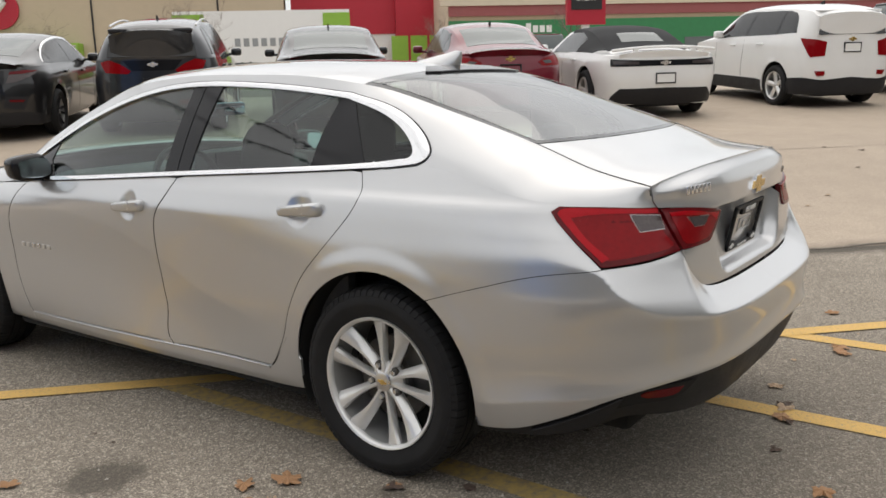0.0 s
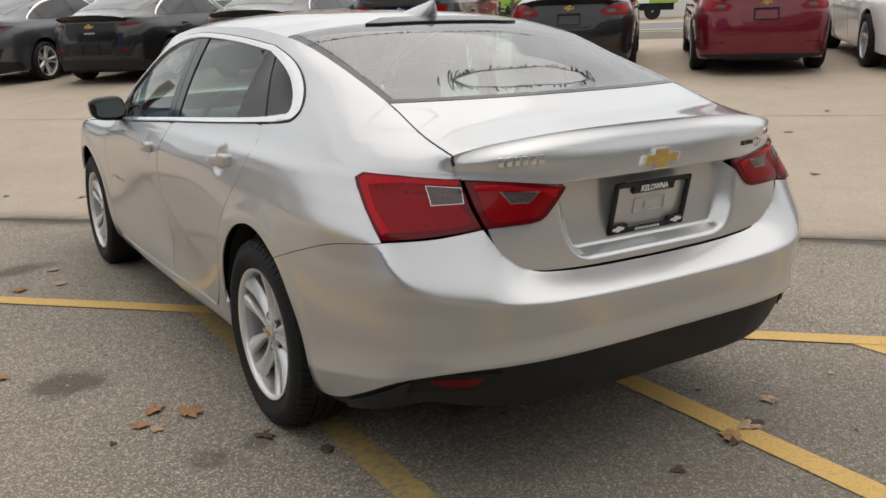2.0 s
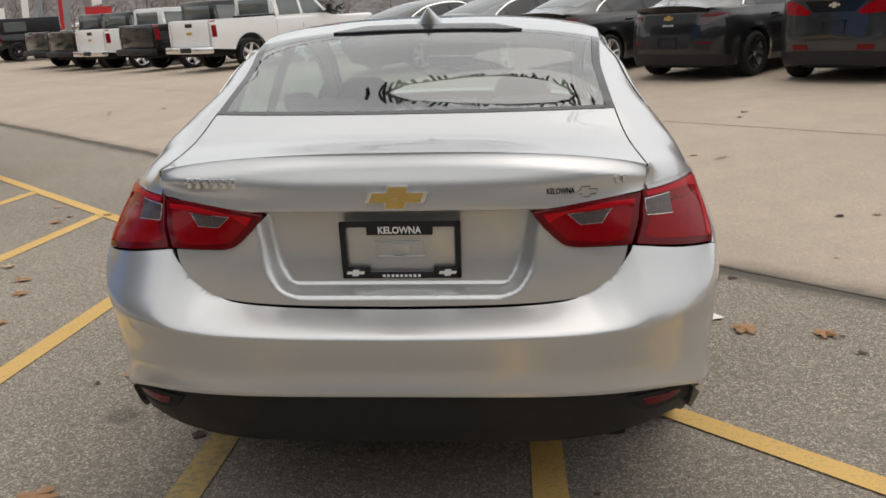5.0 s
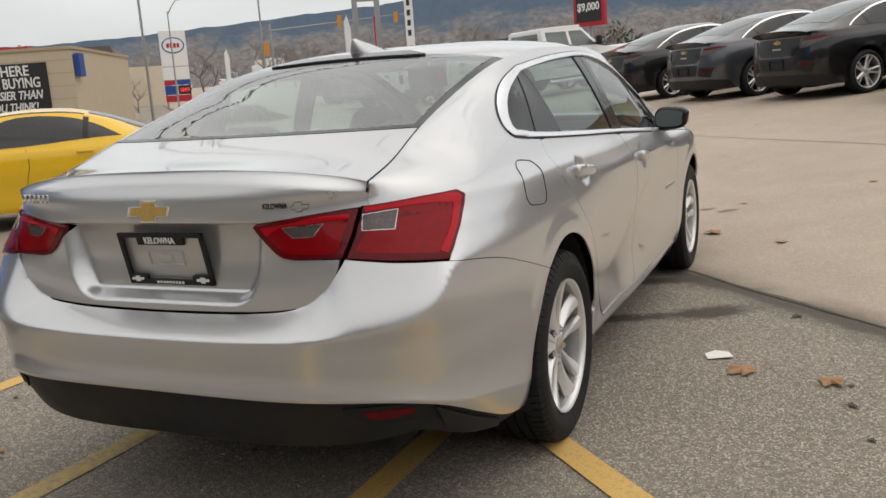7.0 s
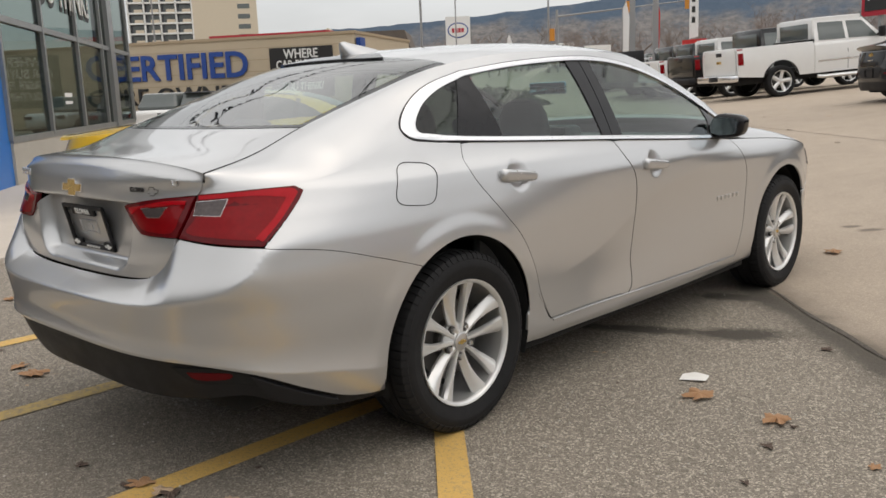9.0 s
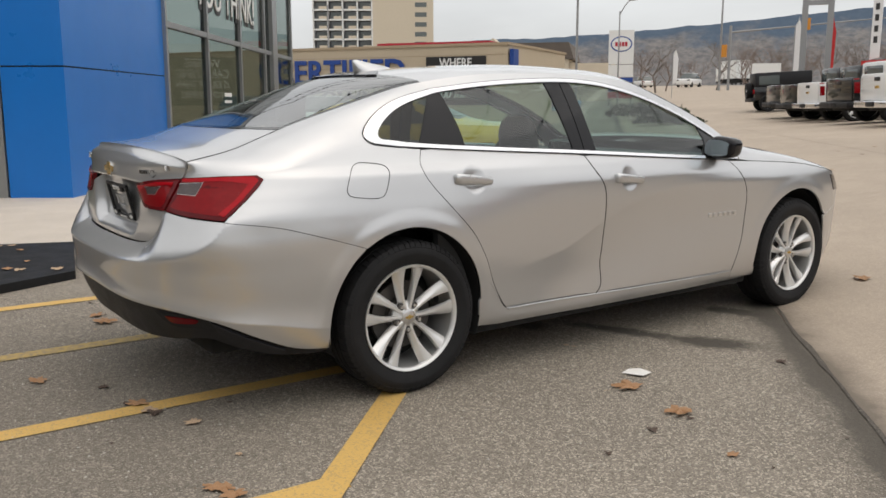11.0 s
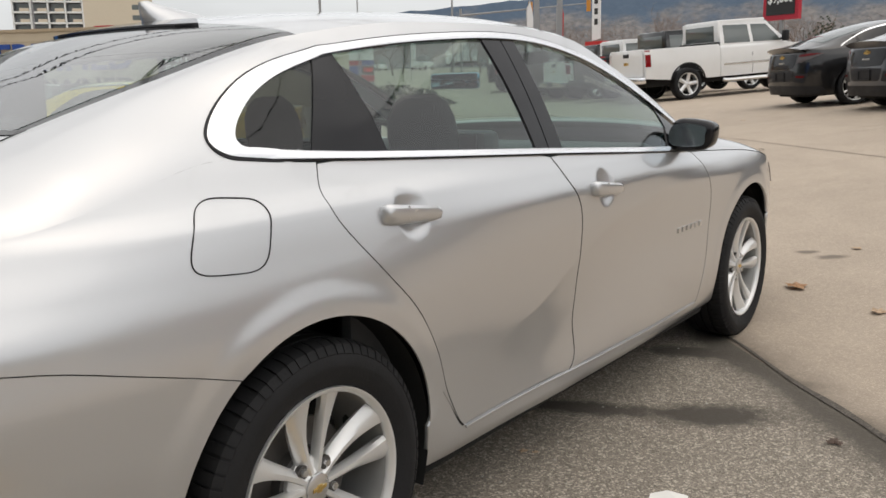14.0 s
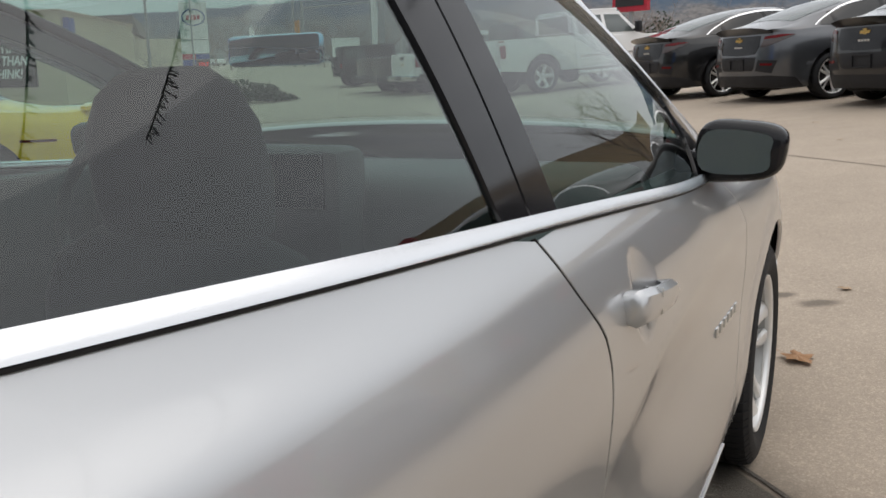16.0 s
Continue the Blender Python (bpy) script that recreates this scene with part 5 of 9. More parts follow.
    # badges on the boot
    def emblem(bm, s, y, depth):
        o = [(-1.0, -0.17), (-0.36, -0.17), (-0.40, -0.38), (0.28, -0.38), (0.33, -0.17), (0.86, -0.17), (1.0, 0.17), (0.36, 0.17), (0.40, 0.38), (-0.28, 0.38), (-0.33, 0.17), (-0.86, 0.17)]
        prism(bm, [(x * s, z * s) for x, z in o], depth, Matrix.Translation((0, y, 0)))

    eb = bmesh.new()
    emblem(eb, 0.080, -0.004, 0.014)
    em = part("emblem", eb, MATS["chrome"], lid, "gold cross-shaped emblem with a chrome edge", flat=True)
    em.matrix_basis = pose(0.004, -0.993, 0.977)
    gb = bmesh.new()
    emblem(gb, 0.069, -0.0065, 0.006)
    part("emblem_face", gb, MATS["gold"], em, "", flat=True)
    bm = bmesh.new()
    for i in range(6):
        x0 = -0.072 + i * 0.0245
        box(bm, x0, -0.0035, -0.013, x0 + 0.017, 0.003, 0.013, 0.002)
        box(bm, x0 + 0.005, -0.0042, -0.007, x0 + 0.012, -0.003, 0.007, 0.001)
    nb = part("name_badge", bm, MATS["chrome"], lid, "row of small chrome bars")
    nb.matrix_basis = pose(-0.475, boot_rear(-0.475, 1.012)[1] - 0.001, 1.012, 0, 0, -10)
    letters("LT", 0.026, 0.003, MATS["chrome"], lid, pose(0.565, boot_rear(0.565, 1.005)[1] - 0.003, 1.005, 0, 0, 17), "trim_lettering", 0.0, 0.0, 1.15, "chrome trim lettering")
    letters("KELOWNA", 0.020, 0.0008, MATS["gloss_black"], lid, pose(0.412, boot_rear(0.412, 0.984)[1] - 0.0015, 0.984, 0, 0, 8), "dealer_decal", 0.0006, 0.0, 0.72, "small black dealer decal")
    bm = bmesh.new()
    o = [(-0.030, -0.006), (-0.010, -0.006), (-0.012, -0.013), (0.010, -0.013), (0.012, -0.006), (0.026, -0.006), (0.032, 0.006), (0.010, 0.006), (0.012, 0.013), (-0.010, 0.013), (-0.012, 0.006)]
    tube(bm, [(x, 0, z) for x, z in o] + [(o[0][0], 0, o[0][1])], 0.0011, 5, False)
    dm = part("decal_outline", bm, MATS["gloss_black"], lid, "", True)
    dm.matrix_basis = pose(0.475, boot_rear(0.475, 0.980)[1] - 0.001, 0.980, 0, 0, 11)
    # number plate frame with a plain backing
    bm = bmesh.new()
    for x0, z0, x1, z1 in ((-0.155, -0.080, -0.141, 0.080), (0.141, -0.080, 0.155, 0.080), (-0.155, 0.066, 0.155, 0.080), (-0.155, -0.080, 0.155, -0.064), (-0.085, 0.044, 0.085, 0.070), (-0.155, -0.074, -0.083, -0.050), (0.083, -0.074, 0.155, -0.050)):
        box(bm, x0, -0.008, z0, x1, 0.004, z1, 0.003)
    fr = part("plate_frame", bm, MATS["plastic"], lid, "black dealer number plate frame", flat=True)
    fr.matrix_basis = pose(0.006, -0.952, 0.834, 12, 0, 0)
    bm = bmesh.new()
    box(bm, -0.145, 0.004, -0.070, 0.145, 0.007, 0.07, 0.002)
    part("plate_backing", bm, silver, fr, "plain silver panel in the frame")
    bm = bmesh.new()
    for x0, z0, x1, z1 in ((-0.065, -0.022, 0.065, -0.017), (-0.065, 0.022, 0.065, 0.026), (-0.065, -0.022, -0.060, 0.026), (0.060, -0.022, 0.065, 0.026), (-0.022, -0.012, 0.022, 0.012)):
        box(bm, x0, -0.001, z0, x1, 0.005, z1, 0.002)
    part("backing_relief", bm, silver, fr)
    letters("KELOWNA", 0.026, 0.0008, MATS["white_wall"], fr, pose(0, -0.0085, 0.058), "dealer_lettering", 0.0006, 0.0, 0.86, "white town lettering")
    bm = bmesh.new()
    for i in range(9):
        box(bm, -0.05 + i * 0.0115, -0.0092, -0.0745, -0.043 + i * 0.0115, -0.008, -0.0675)
    part("frame_bar_row", bm, MATS["white_wall"], fr, "", flat=True)
    for sx in (-1, 1):
        bm = bmesh.new()
        emblem(bm, 0.024, 0, 0.001)
        bmesh.ops.translate(bm, vec=(sx * 0.12, -0.0095, -0.062), verts=bm.verts)
        part("frame_mark", bm, MATS["white_wall"], fr, "", flat=True)
    # floor pan and cabin
    bm = bmesh.new()
    box(bm, -0.62, -0.80, 0.24, 0.62, -0.36, 0.32, 0.02)
    box(bm, -0.56, -0.40, 0.22, 0.56, 0.40, 0.30, 0.02)
    box(bm, -0.84, 0.38, 0.19, 0.84, 2.44, 0.24, 0.02)
    box(bm, -0.56, 2.40, 0.22, 0.56, 3.30, 0.30, 0.02)
    part("floor_pan", bm, MATS["void"], car)
    bm = bmesh.new()
    box(bm, -0.60, -0.40, 0.98, 0.60, 0.02, 1.06, 0.03)
    part("parcel_shelf", bm, MATS["dash"], car)
    bm = bmesh.new()
    box(bm, -0.66, 0.06, 0.40, 0.66, 0.62, 0.60, 0.06)
    box(bm, -0.64, -0.04, 0.55, 0.64, 0.14, 1.06, 0.07, pose(0, 0, 0) @ Matrix.Shear("XZ", 4, (0, 0)))
    for sx in (-0.36, 0.36):
        box(bm, sx - 0.14, -0.06, 1.04, sx + 0.14, 0.04, 1.16, 0.05)
    part("rear_seat", bm, MATS["cloth"], car, "dark cloth rear bench")
    def loft(bm, rows, n=2.8, m=None):
        """Rounded cushions: rows of (height, half width, half depth, forward offset)."""
        rings = []
        for h, w, d, o in rows:
            ring = []
            for i in range(28):
                a = 2 * math.pi * i / 28
                c, e = math.cos(a), math.sin(a)
                ring.append(bm.verts.new((math.copysign(abs(c) ** (2 / n), c) * w, math.copysign(abs(e) ** (2 / n), e) * d + o, h)))
            rings.append(ring)
        for i in range(len(rings) - 1):
            for k in range(28):
                bm.faces.new((rings[i][k], rings[i][(k + 1) % 28], rings[i + 1][(k + 1) % 28], rings[i + 1][k]))
        bm.faces.new(rings[-1])
        bm.faces.new(rings[0][::-1])
        if m is not None:
            bmesh.ops.transform(bm, matrix=m, verts=[v for r in rings for v in r])

    for sx in (-0.37, 0.37):
        bm = bmesh.new()
        loft(bm, [(0.0, 0.22, 0.22, 0.0), (0.03, 0.25, 0.26, 0.0), (0.13, 0.25, 0.26, 0.0), (0.17, 0.22, 0.22, 0.0)], 4.0, pose(sx, 1.36, 0.36, 6, 0, 0))
        seat = part("front_seat", bm, MATS["cloth"], car, "dark cloth front seat with headrest")
        bm = bmesh.new()
        loft(bm, [(0.0, 0.20, 0.05, 0.0), (0.03, 0.245, 0.075, 0.0), (0.25, 0.258, 0.085, 0.0), (0.45, 0.25, 0.08, 0.0), (0.56, 0.235, 0.07, 0.01), (0.62, 0.20, 0.055, 0.015), (0.65, 0.14, 0.03, 0.02)], 3.2, pose(sx, 1.14, 0.345, 13, 0, 0))
        part("backrest", bm, MATS["cloth"], seat)
        bm = bmesh.new()
        loft(bm, [(0.63, 0.12, 0.03, 0.04), (0.65, 0.138, 0.05, 0.04), (0.71, 0.142, 0.058, 0.045), (0.78, 0.134, 0.055, 0.05), (0.825, 0.108, 0.045, 0.055), (0.85, 0.07, 0.028, 0.06)], 2.5, pose(sx, 1.14, 0.345, 12, 0, 0))
        part("headrest", bm, MATS["cloth"], seat)
    skin("headlining", [(0.26, 0.06), (1.48, 0.06), (1.48, 1.94), (0.26, 1.94)], m_top, (0.08, 0.10), MATS["headlining"], car, lift=-0.030, flange=0.0, label="pale grey roof lining")
    bm = bmesh.new()
    box(bm, -0.70, 1.80, 0.62, 0.70, 2.30, 0.96, 0.07, None, 3)
    box(bm, -0.16, 1.715, 0.74, 0.16, 1.84, 1.03, 0.03)
    dash = part("dashboard", bm, MATS["dash"], car)
    bm = bmesh.new()
    ring = [(-0.37 + 0.185 * math.cos(a), 1.60 + 0.06 * math.sin(a), 0.90 + 0.17 * math.sin(a)) for a in [2 * math.pi * i / 32 for i in range(33)]]
    tube(bm, ring, 0.016, 8, False)
    box(bm, -0.46, 1.60, 0.85, -0.28, 1.66, 0.94, 0.02)
    part("steering_wheel", bm, MATS["dash"], dash)
    bm = bmesh.new()
    box(bm, -0.115, 1.700, 0.90, 0.125, 1.712, 1.02, 0.004)
    part("centre_screen", bm, MATS["gloss_black"], dash)
    bm = bmesh.new()
    box(bm, -0.125, 1.72, 1.205, 0.125, 1.745, 1.272, 0.012)
    part("rear_view_mirror", bm, MATS["blue_mirror"], car)
    for sx in (1, -1):
        bm = bmesh.new()
        box(bm, 0.74, 0.2, 0.35, 0.80, 2.25, 0.96, 0.03)
        if sx < 0:
            bmesh.ops.scale(bm, vec=(-1, 1, 1), verts=bm.verts)
            bmesh.ops.reverse_faces(bm, faces=bm.faces)
        part("door_trim", bm, MATS["dash"], car)
    make_wheel("saloon", split=0.34, spread=0.14, sw=(0.021, 0.056), turn=radians(18))
    for c in (0.0, WB):
        put_wheel("saloon", car, 0.793, c, 0.337, 1, 0.0 if c == 0 else -10.0)
        put_wheel("saloon", car, -0.793, c, 0.337, -1, -12.0)
    return car


build_saloon()

# ---- the other vehicles ----
def flank_poly(back, wb, arc, rz, zlow, ztop_pts, arc2=None):
    ar = [(back(u, v), v) for u, v in arch(0.0, arc, rz, 198, -18, 22)]
    af = [(u if u <= wb else wb + math.atan2(u - wb, 0.88), v) for u, v in arch(wb, arc, rz, 198, -18, 22)]
    return [(-1.5708, zlow + 0.05), (-0.7, zlow)] + ar + [(0.5, zlow), (wb - 0.5, zlow)] + af + [(wb + 0.8, zlow), (wb + 1.5708, zlow)] + ztop_pts


def make_car(name, label, paint_key, place, W=1.80, L=4.60, WB=2.70, RO=0.98, wheel="touring", wr=0.32, prof=None, belt=None, roof=None, rail=None, end=None, n_rear=3.6,
             lamps=(), blacks=(), windows=True, spin=0.0, chrome=False, hatch=None, extras=None, group="", glass_key="frit", shift=0.10, mirror_key=None, low_key="plastic", rear_glass=None):
    """A parked car: lower shell round the whole plan, belt to rail, and the top, with lamps and trim laid on."""
    car = thing(name, place, label, "car", group)
    pm = MATS[paint_key]
    hw = W / 2
    FO = L - WB - RO
    prof = prof or spl((0.15, 0.90), (0.25, 0.955), (0.45, 0.98), (0.70, 1.0), (0.85, 0.985), (0.98, 0.92), (1.1, 0.86))
    end = end or spl((0.15, 0.90), (0.30, 0.97), (0.55, 1.0), (0.75, 0.975), (0.95, 0.93), (1.1, 0.86))

    def low(p, z):
        w = hw * prof(z)
        if 0 <= p <= WB:
            for c in (0.0, WB):
                w += 0.014 * math.exp(-((math.hypot(p - c, z - wr) - wr - 0.06) / 0.05) ** 2) if z > 0.2 else 0
            return (w * (1 - 0.02 * (2 * p / WB - 1) ** 2), p, z)
        a = min(1.57075, -p if p < 0 else p - WB)
        w *= 0.98
        sp = (RO * end(z)) if p < 0 else FO * (1.0 - 0.16 * smooth(0.5, 0.95, z))
        n = n_rear if p < 0 else 2.7
        r = ((math.cos(a) / w) ** n + (max(0.0, math.sin(a)) / sp) ** n) ** (-1 / n)
        return (r * math.cos(a), (-r * math.sin(a)) if p < 0 else WB + r * math.sin(a), z)

    zb, zc = spl(*belt), spl(*roof)
    xr = spl(*rail)
    py = spl((-1.0, -RO * 0.93), (0.0, 0.0), (WB, WB), (WB + 1.0, WB + FO * 0.86))

    def railp(p):
        y = py(p)
        return Vector((hw * xr(y), y, zc(y) - 0.055 - 0.03 * smooth(0.3, 1.0, zc(y) - 0.9)))

    def up(p, t):
        b = Vector(low(p, zb(p)))
        r = railp(p)
        return b.lerp(r, t) + Vector((0.6, 0, 0.5)) * (4 * t * (1 - t) * 0.022)

    sh = spl((-1.0, shift), (-0.2, shift), (0.5, 0.0), (WB - 1.4, 0.0), (WB - 0.3, -0.12), (WB + 1.0, -0.12))

    def top(p, s):
        r = railp(p)
        a = abs(1 - s)
        return (r.x * (1 - s), r.y - sh(p) * (1 - a ** 2.4), r.z + (zc(r.y) - r.z) * max(0.0, 1 - a ** 2.4) ** 0.8)

    back = lambda y, z: -math.atan2(-y, hw * prof(z)) if y < 0 else y
    zl = 0.21
    tops = [(WB + 1.5708 - (WB + 3.1416) * i / 36, 0.0) for i in range(37)]
    tops = [(p, zb(p)) for p, _ in tops]
    arc = wr + 0.055
    for mir in (False, True):
        body = skin("body_side", flank_poly(back, WB, arc, wr + 0.01, zl, tops), low, (0.10, 0.07), pm, car, flange=0.02, mirror=mir)
        skin("cabin_side", [(-1.0, 0.0)] + [(-1.0 + (WB + 2.0) * i / 30, 0.0) for i in range(1, 31)] + [(WB + 1.0 - (WB + 2.0) * i / 30, 1.0) for i in range(31)], up, (0.10, 0.2), pm, car, flange=0.0, mirror=mir)
        if windows:
            w = windows
            pane = [(u, v) for u, v in w["outline"]]
            skin("side_window", curve2(pane, 4, True, w.get("sharp", ())), up, (0.12, 0.2), MATS[glass_key], car, lift=0.004, flange=0.004, mirror=mir, label="dark side window")
            for u, lean in w.get("pillars", ()):
                skin("window_pillar", [(u - 0.03, 0.06), (u + 0.03, 0.06), (u + 0.03 - lean, 0.90), (u - 0.03 - lean, 0.90)], up, (0.1, 0.3), MATS["gloss_black"], car, lift=0.006, flange=0.004, mirror=mir)
            if chrome:
                arcl = curve2(w["arc"], 5, False)
                ribbon("window_chrome", arcl, [(u + 0.0, v - 0.085) for u, v in arcl], up, MATS["chrome"], car, 0.008, mirror=mir, label="chrome window strip")
        for nm, poly, key, lift in list(lamps):
            skin(nm, curve2(poly, 3, True, tuple(range(len(poly)))), low, 0.06, MATS[key], car, lift=lift, flange=0.008, mirror=mir)
        for nm, poly, key, lift in list(blacks):
            skin(nm, poly, low, (0.10, 0.08), MATS[key], car, lift=lift, flange=0.01, mirror=mir)
        bm = bmesh.new()
        my = WB - 0.72
        box(bm, hw * 0.98, my - 0.06, zb(my) + 0.02, hw * 0.98 + 0.17, my + 0.06, zb(my) + 0.15, 0.04)
        box(bm, hw * 0.84, my - 0.01, zb(my) + 0.03, hw * 1.0, my + 0.03, zb(my) + 0.07, 0.01)
        if mir:
            bmesh.ops.scale(bm, vec=(-1, 1, 1), verts=bm.verts)
            bmesh.ops.reverse_faces(bm, faces=bm.faces)
        part("door_mirror", bm, MATS[mirror_key] if mirror_key else pm, car)
        for c, nm in ((0.0, "rear"), (WB, "front")):
            bm = bmesh.new()
            rings = [[bm.verts.new((x, c + (arc + 0.004) * math.cos(radians(a)), wr + 0.01 + (arc + 0.004) * math.sin(radians(a)))) for a in range(-20, 201, 10)] for x in (hw * 0.955, hw * 0.62)]
            for i in range(len(rings[0]) - 1):
                bm.faces.new((rings[0][i], rings[0][i + 1], rings[1][i + 1], rings[1][i]))
            bm.faces.new(rings[1])
            if mir:
                bmesh.ops.scale(bm, vec=(-1, 1, 1), verts=bm.verts)
            part("wheel_house", bm, MATS["void"], car)
        # door joints
        for u in (WB * 0.42, WB * 0.80):
            a = [(u + 0.03 * math.sin(i), 0.30 + (zb(u) - 0.32) * i / 6) for i in range(7)]
            ribbon("door_joint", a, [(q[0] + 0.007, q[1]) for q in a], low, MATS["void"], car, 0.0015, 0.002, mirror=mir)
        for hy in (WB * 0.20, WB * 0.55):
            bm = bmesh.new()
            xb = low(hy, zb(hy) - 0.12)[0]
            box(bm, xb - 0.01, hy - 0.09, zb(hy) - 0.135, xb + 0.03, hy + 0.09, zb(hy) - 0.10, 0.01)
            if mir:
                bmesh.ops.scale(bm, vec=(-1, 1, 1), verts=bm.verts)
                bmesh.ops.reverse_faces(bm, faces=bm.faces)
            part("door_handle", bm, pm, car)
    skin("top_panel", [(-1.0, 0.0), (WB + 1.0, 0.0), (WB + 1.0, 2.0), (-1.0, 2.0)], top, (0.10, 0.12), pm, car, flange=0.0)
    # the shut rear end between the belt and the top sheet
    verts, faces = [], []
    for i in range(25):
        a = Vector(top(-1.0, 2 * i / 24))
        zz = zb(-1.57) - 0.012
        verts += [a, Vector((a.x, rear_y(low, a.x, (zz + a.z) / 2) * 0.5 + a.y * 0.5 - 0.004, (zz + a.z) / 2)), Vector((a.x, rear_y(low, a.x, zz) + 0.002, zz))]
    for i in range(24):
        for r in (0, 1):
            faces.append((3 * i + r, 3 * i + 3 + r, 3 * i + 4 + r, 3 * i + 1 + r))
    mesh_object("rear_lip", verts, faces, pm, car)
    h0, h1 = hatch
    skin("rear_window", [(h0, 0.10), (h1, 0.14), (h1, 1.86), (h0, 1.90)], top, (0.12, 0.15), MATS[rear_glass or glass_key], car, lift=0.004, flange=0.004, label="sloping rear window")
    skin("windscreen", [(WB - 1.30, 0.12), (WB - 0.42, 0.10), (WB - 0.42, 1.90), (WB - 1.30, 1.88)], top, (0.12, 0.15), MATS[glass_key], car, lift=0.004, flange=0.004)
    # underside
    bm = bmesh.new()
    box(bm, -hw * 0.55, -RO * 0.75, 0.18, hw * 0.55, WB + FO * 0.7, 0.26, 0.03)
    part("floor_pan", bm, MATS["void"], car)
    for c in (0.0, WB):
        put_wheel(wheel, car, hw - 0.115, c, wr, 1, spin, wr / 0.338)
        put_wheel(wheel, car, -hw + 0.115, c, wr, -1, spin + 15, wr / 0.338)
    return car, low, up, top


def rear_y(low, x, z):
    a = math.atan2(1.0, max(1e-4, abs(x)))
    for _ in range(4):
        a = math.atan2(-low(-a, z)[1], max(1e-4, abs(x)))
    return low(-a, z)[1]


def add_emblem(car, low, z, s=0.075, key="gold"):
    bm = bmesh.new()
    o = [(-1.0, -0.22), (-0.36, -0.22), (-0.36, -0.5), (0.26, -0.5), (0.30, -0.22), (0.86, -0.22), (1.0, 0.22), (0.36, 0.22), (0.36, 0.5), (-0.26, 0.5), (-0.30, 0.22), (-0.86, 0.22)]
    prism(bm, [(x * s, q * s) for x, q in o], 0.012, Matrix.Translation((0, low(-1.57, z)[1] - 0.010, z)))
    part("emblem", bm, MATS[key], car, "", True)


def add_plate(car, low, z, x=0.0, key="plastic", fill=None):
    y = low(-1.57, z)[1]
    bm = bmesh.new()
    for x0, z0, x1, z1 in ((-0.155, -0.080, -0.14, 0.080), (0.14, -0.080, 0.155, 0.080), (-0.155, 0.062, 0.155, 0.080), (-0.155, -0.080, 0.155, -0.062)):
        box(bm, x0, y - 0.016, z + z0, x1, y + 0.004, z + z1)
    fr = part("plate_frame", bm, MATS[key], car, "", True)
    if fill:
        bm = bmesh.new()
        box(bm, -0.14, y - 0.012, z - 0.062, 0.14, y + 0.004, z + 0.062)
        part("plate_backing", bm, MATS[fill], fr, "", True)


def add_fin(car, top, p, s=0.06):
    x, y, z = top(p, 1.0)
    bm = bmesh.new()
    prism(bm, [(0.0, -0.01), (0.16, -0.01), (0.0, s)], 0.024, pose(0, 0, 0, 0, 0, 90))
    bmesh.ops.translate(bm, vec=(0.012, y, z), verts=bm.verts)
    part("roof_fin", bm, MATS["plastic"], car, "", True)


def row_pose(q, s=9.95, turn=0.0):
    """Pose of a car in the row: rear axle at s across and q along, nose uphill."""
    a, b = lot(s, q), lot(s + 2.7, q)
    tilt = math.degrees(math.atan2(b.z - a.z, 2.7))
    return pose(a.x, a.y, a.z, 0, 0, -45 + turn) @ pose(0, 0, 0, tilt, 0, 0)


make_wheel("touring", rim=0.255, pairs=5, split=0.16, spread=-0.02, sw=(0.044, 0.034), detail=False)
make_wheel("star", pairs=5, split=0.13, spread=0.13, sw=(0.05, 0.06), detail=False)
make_wheel("dark", pairs=5, split=0.15, spread=-0.06, sw=(0.035, 0.03), material="plastic", detail=False)

GROUP = "cars parked in the row across the lane"


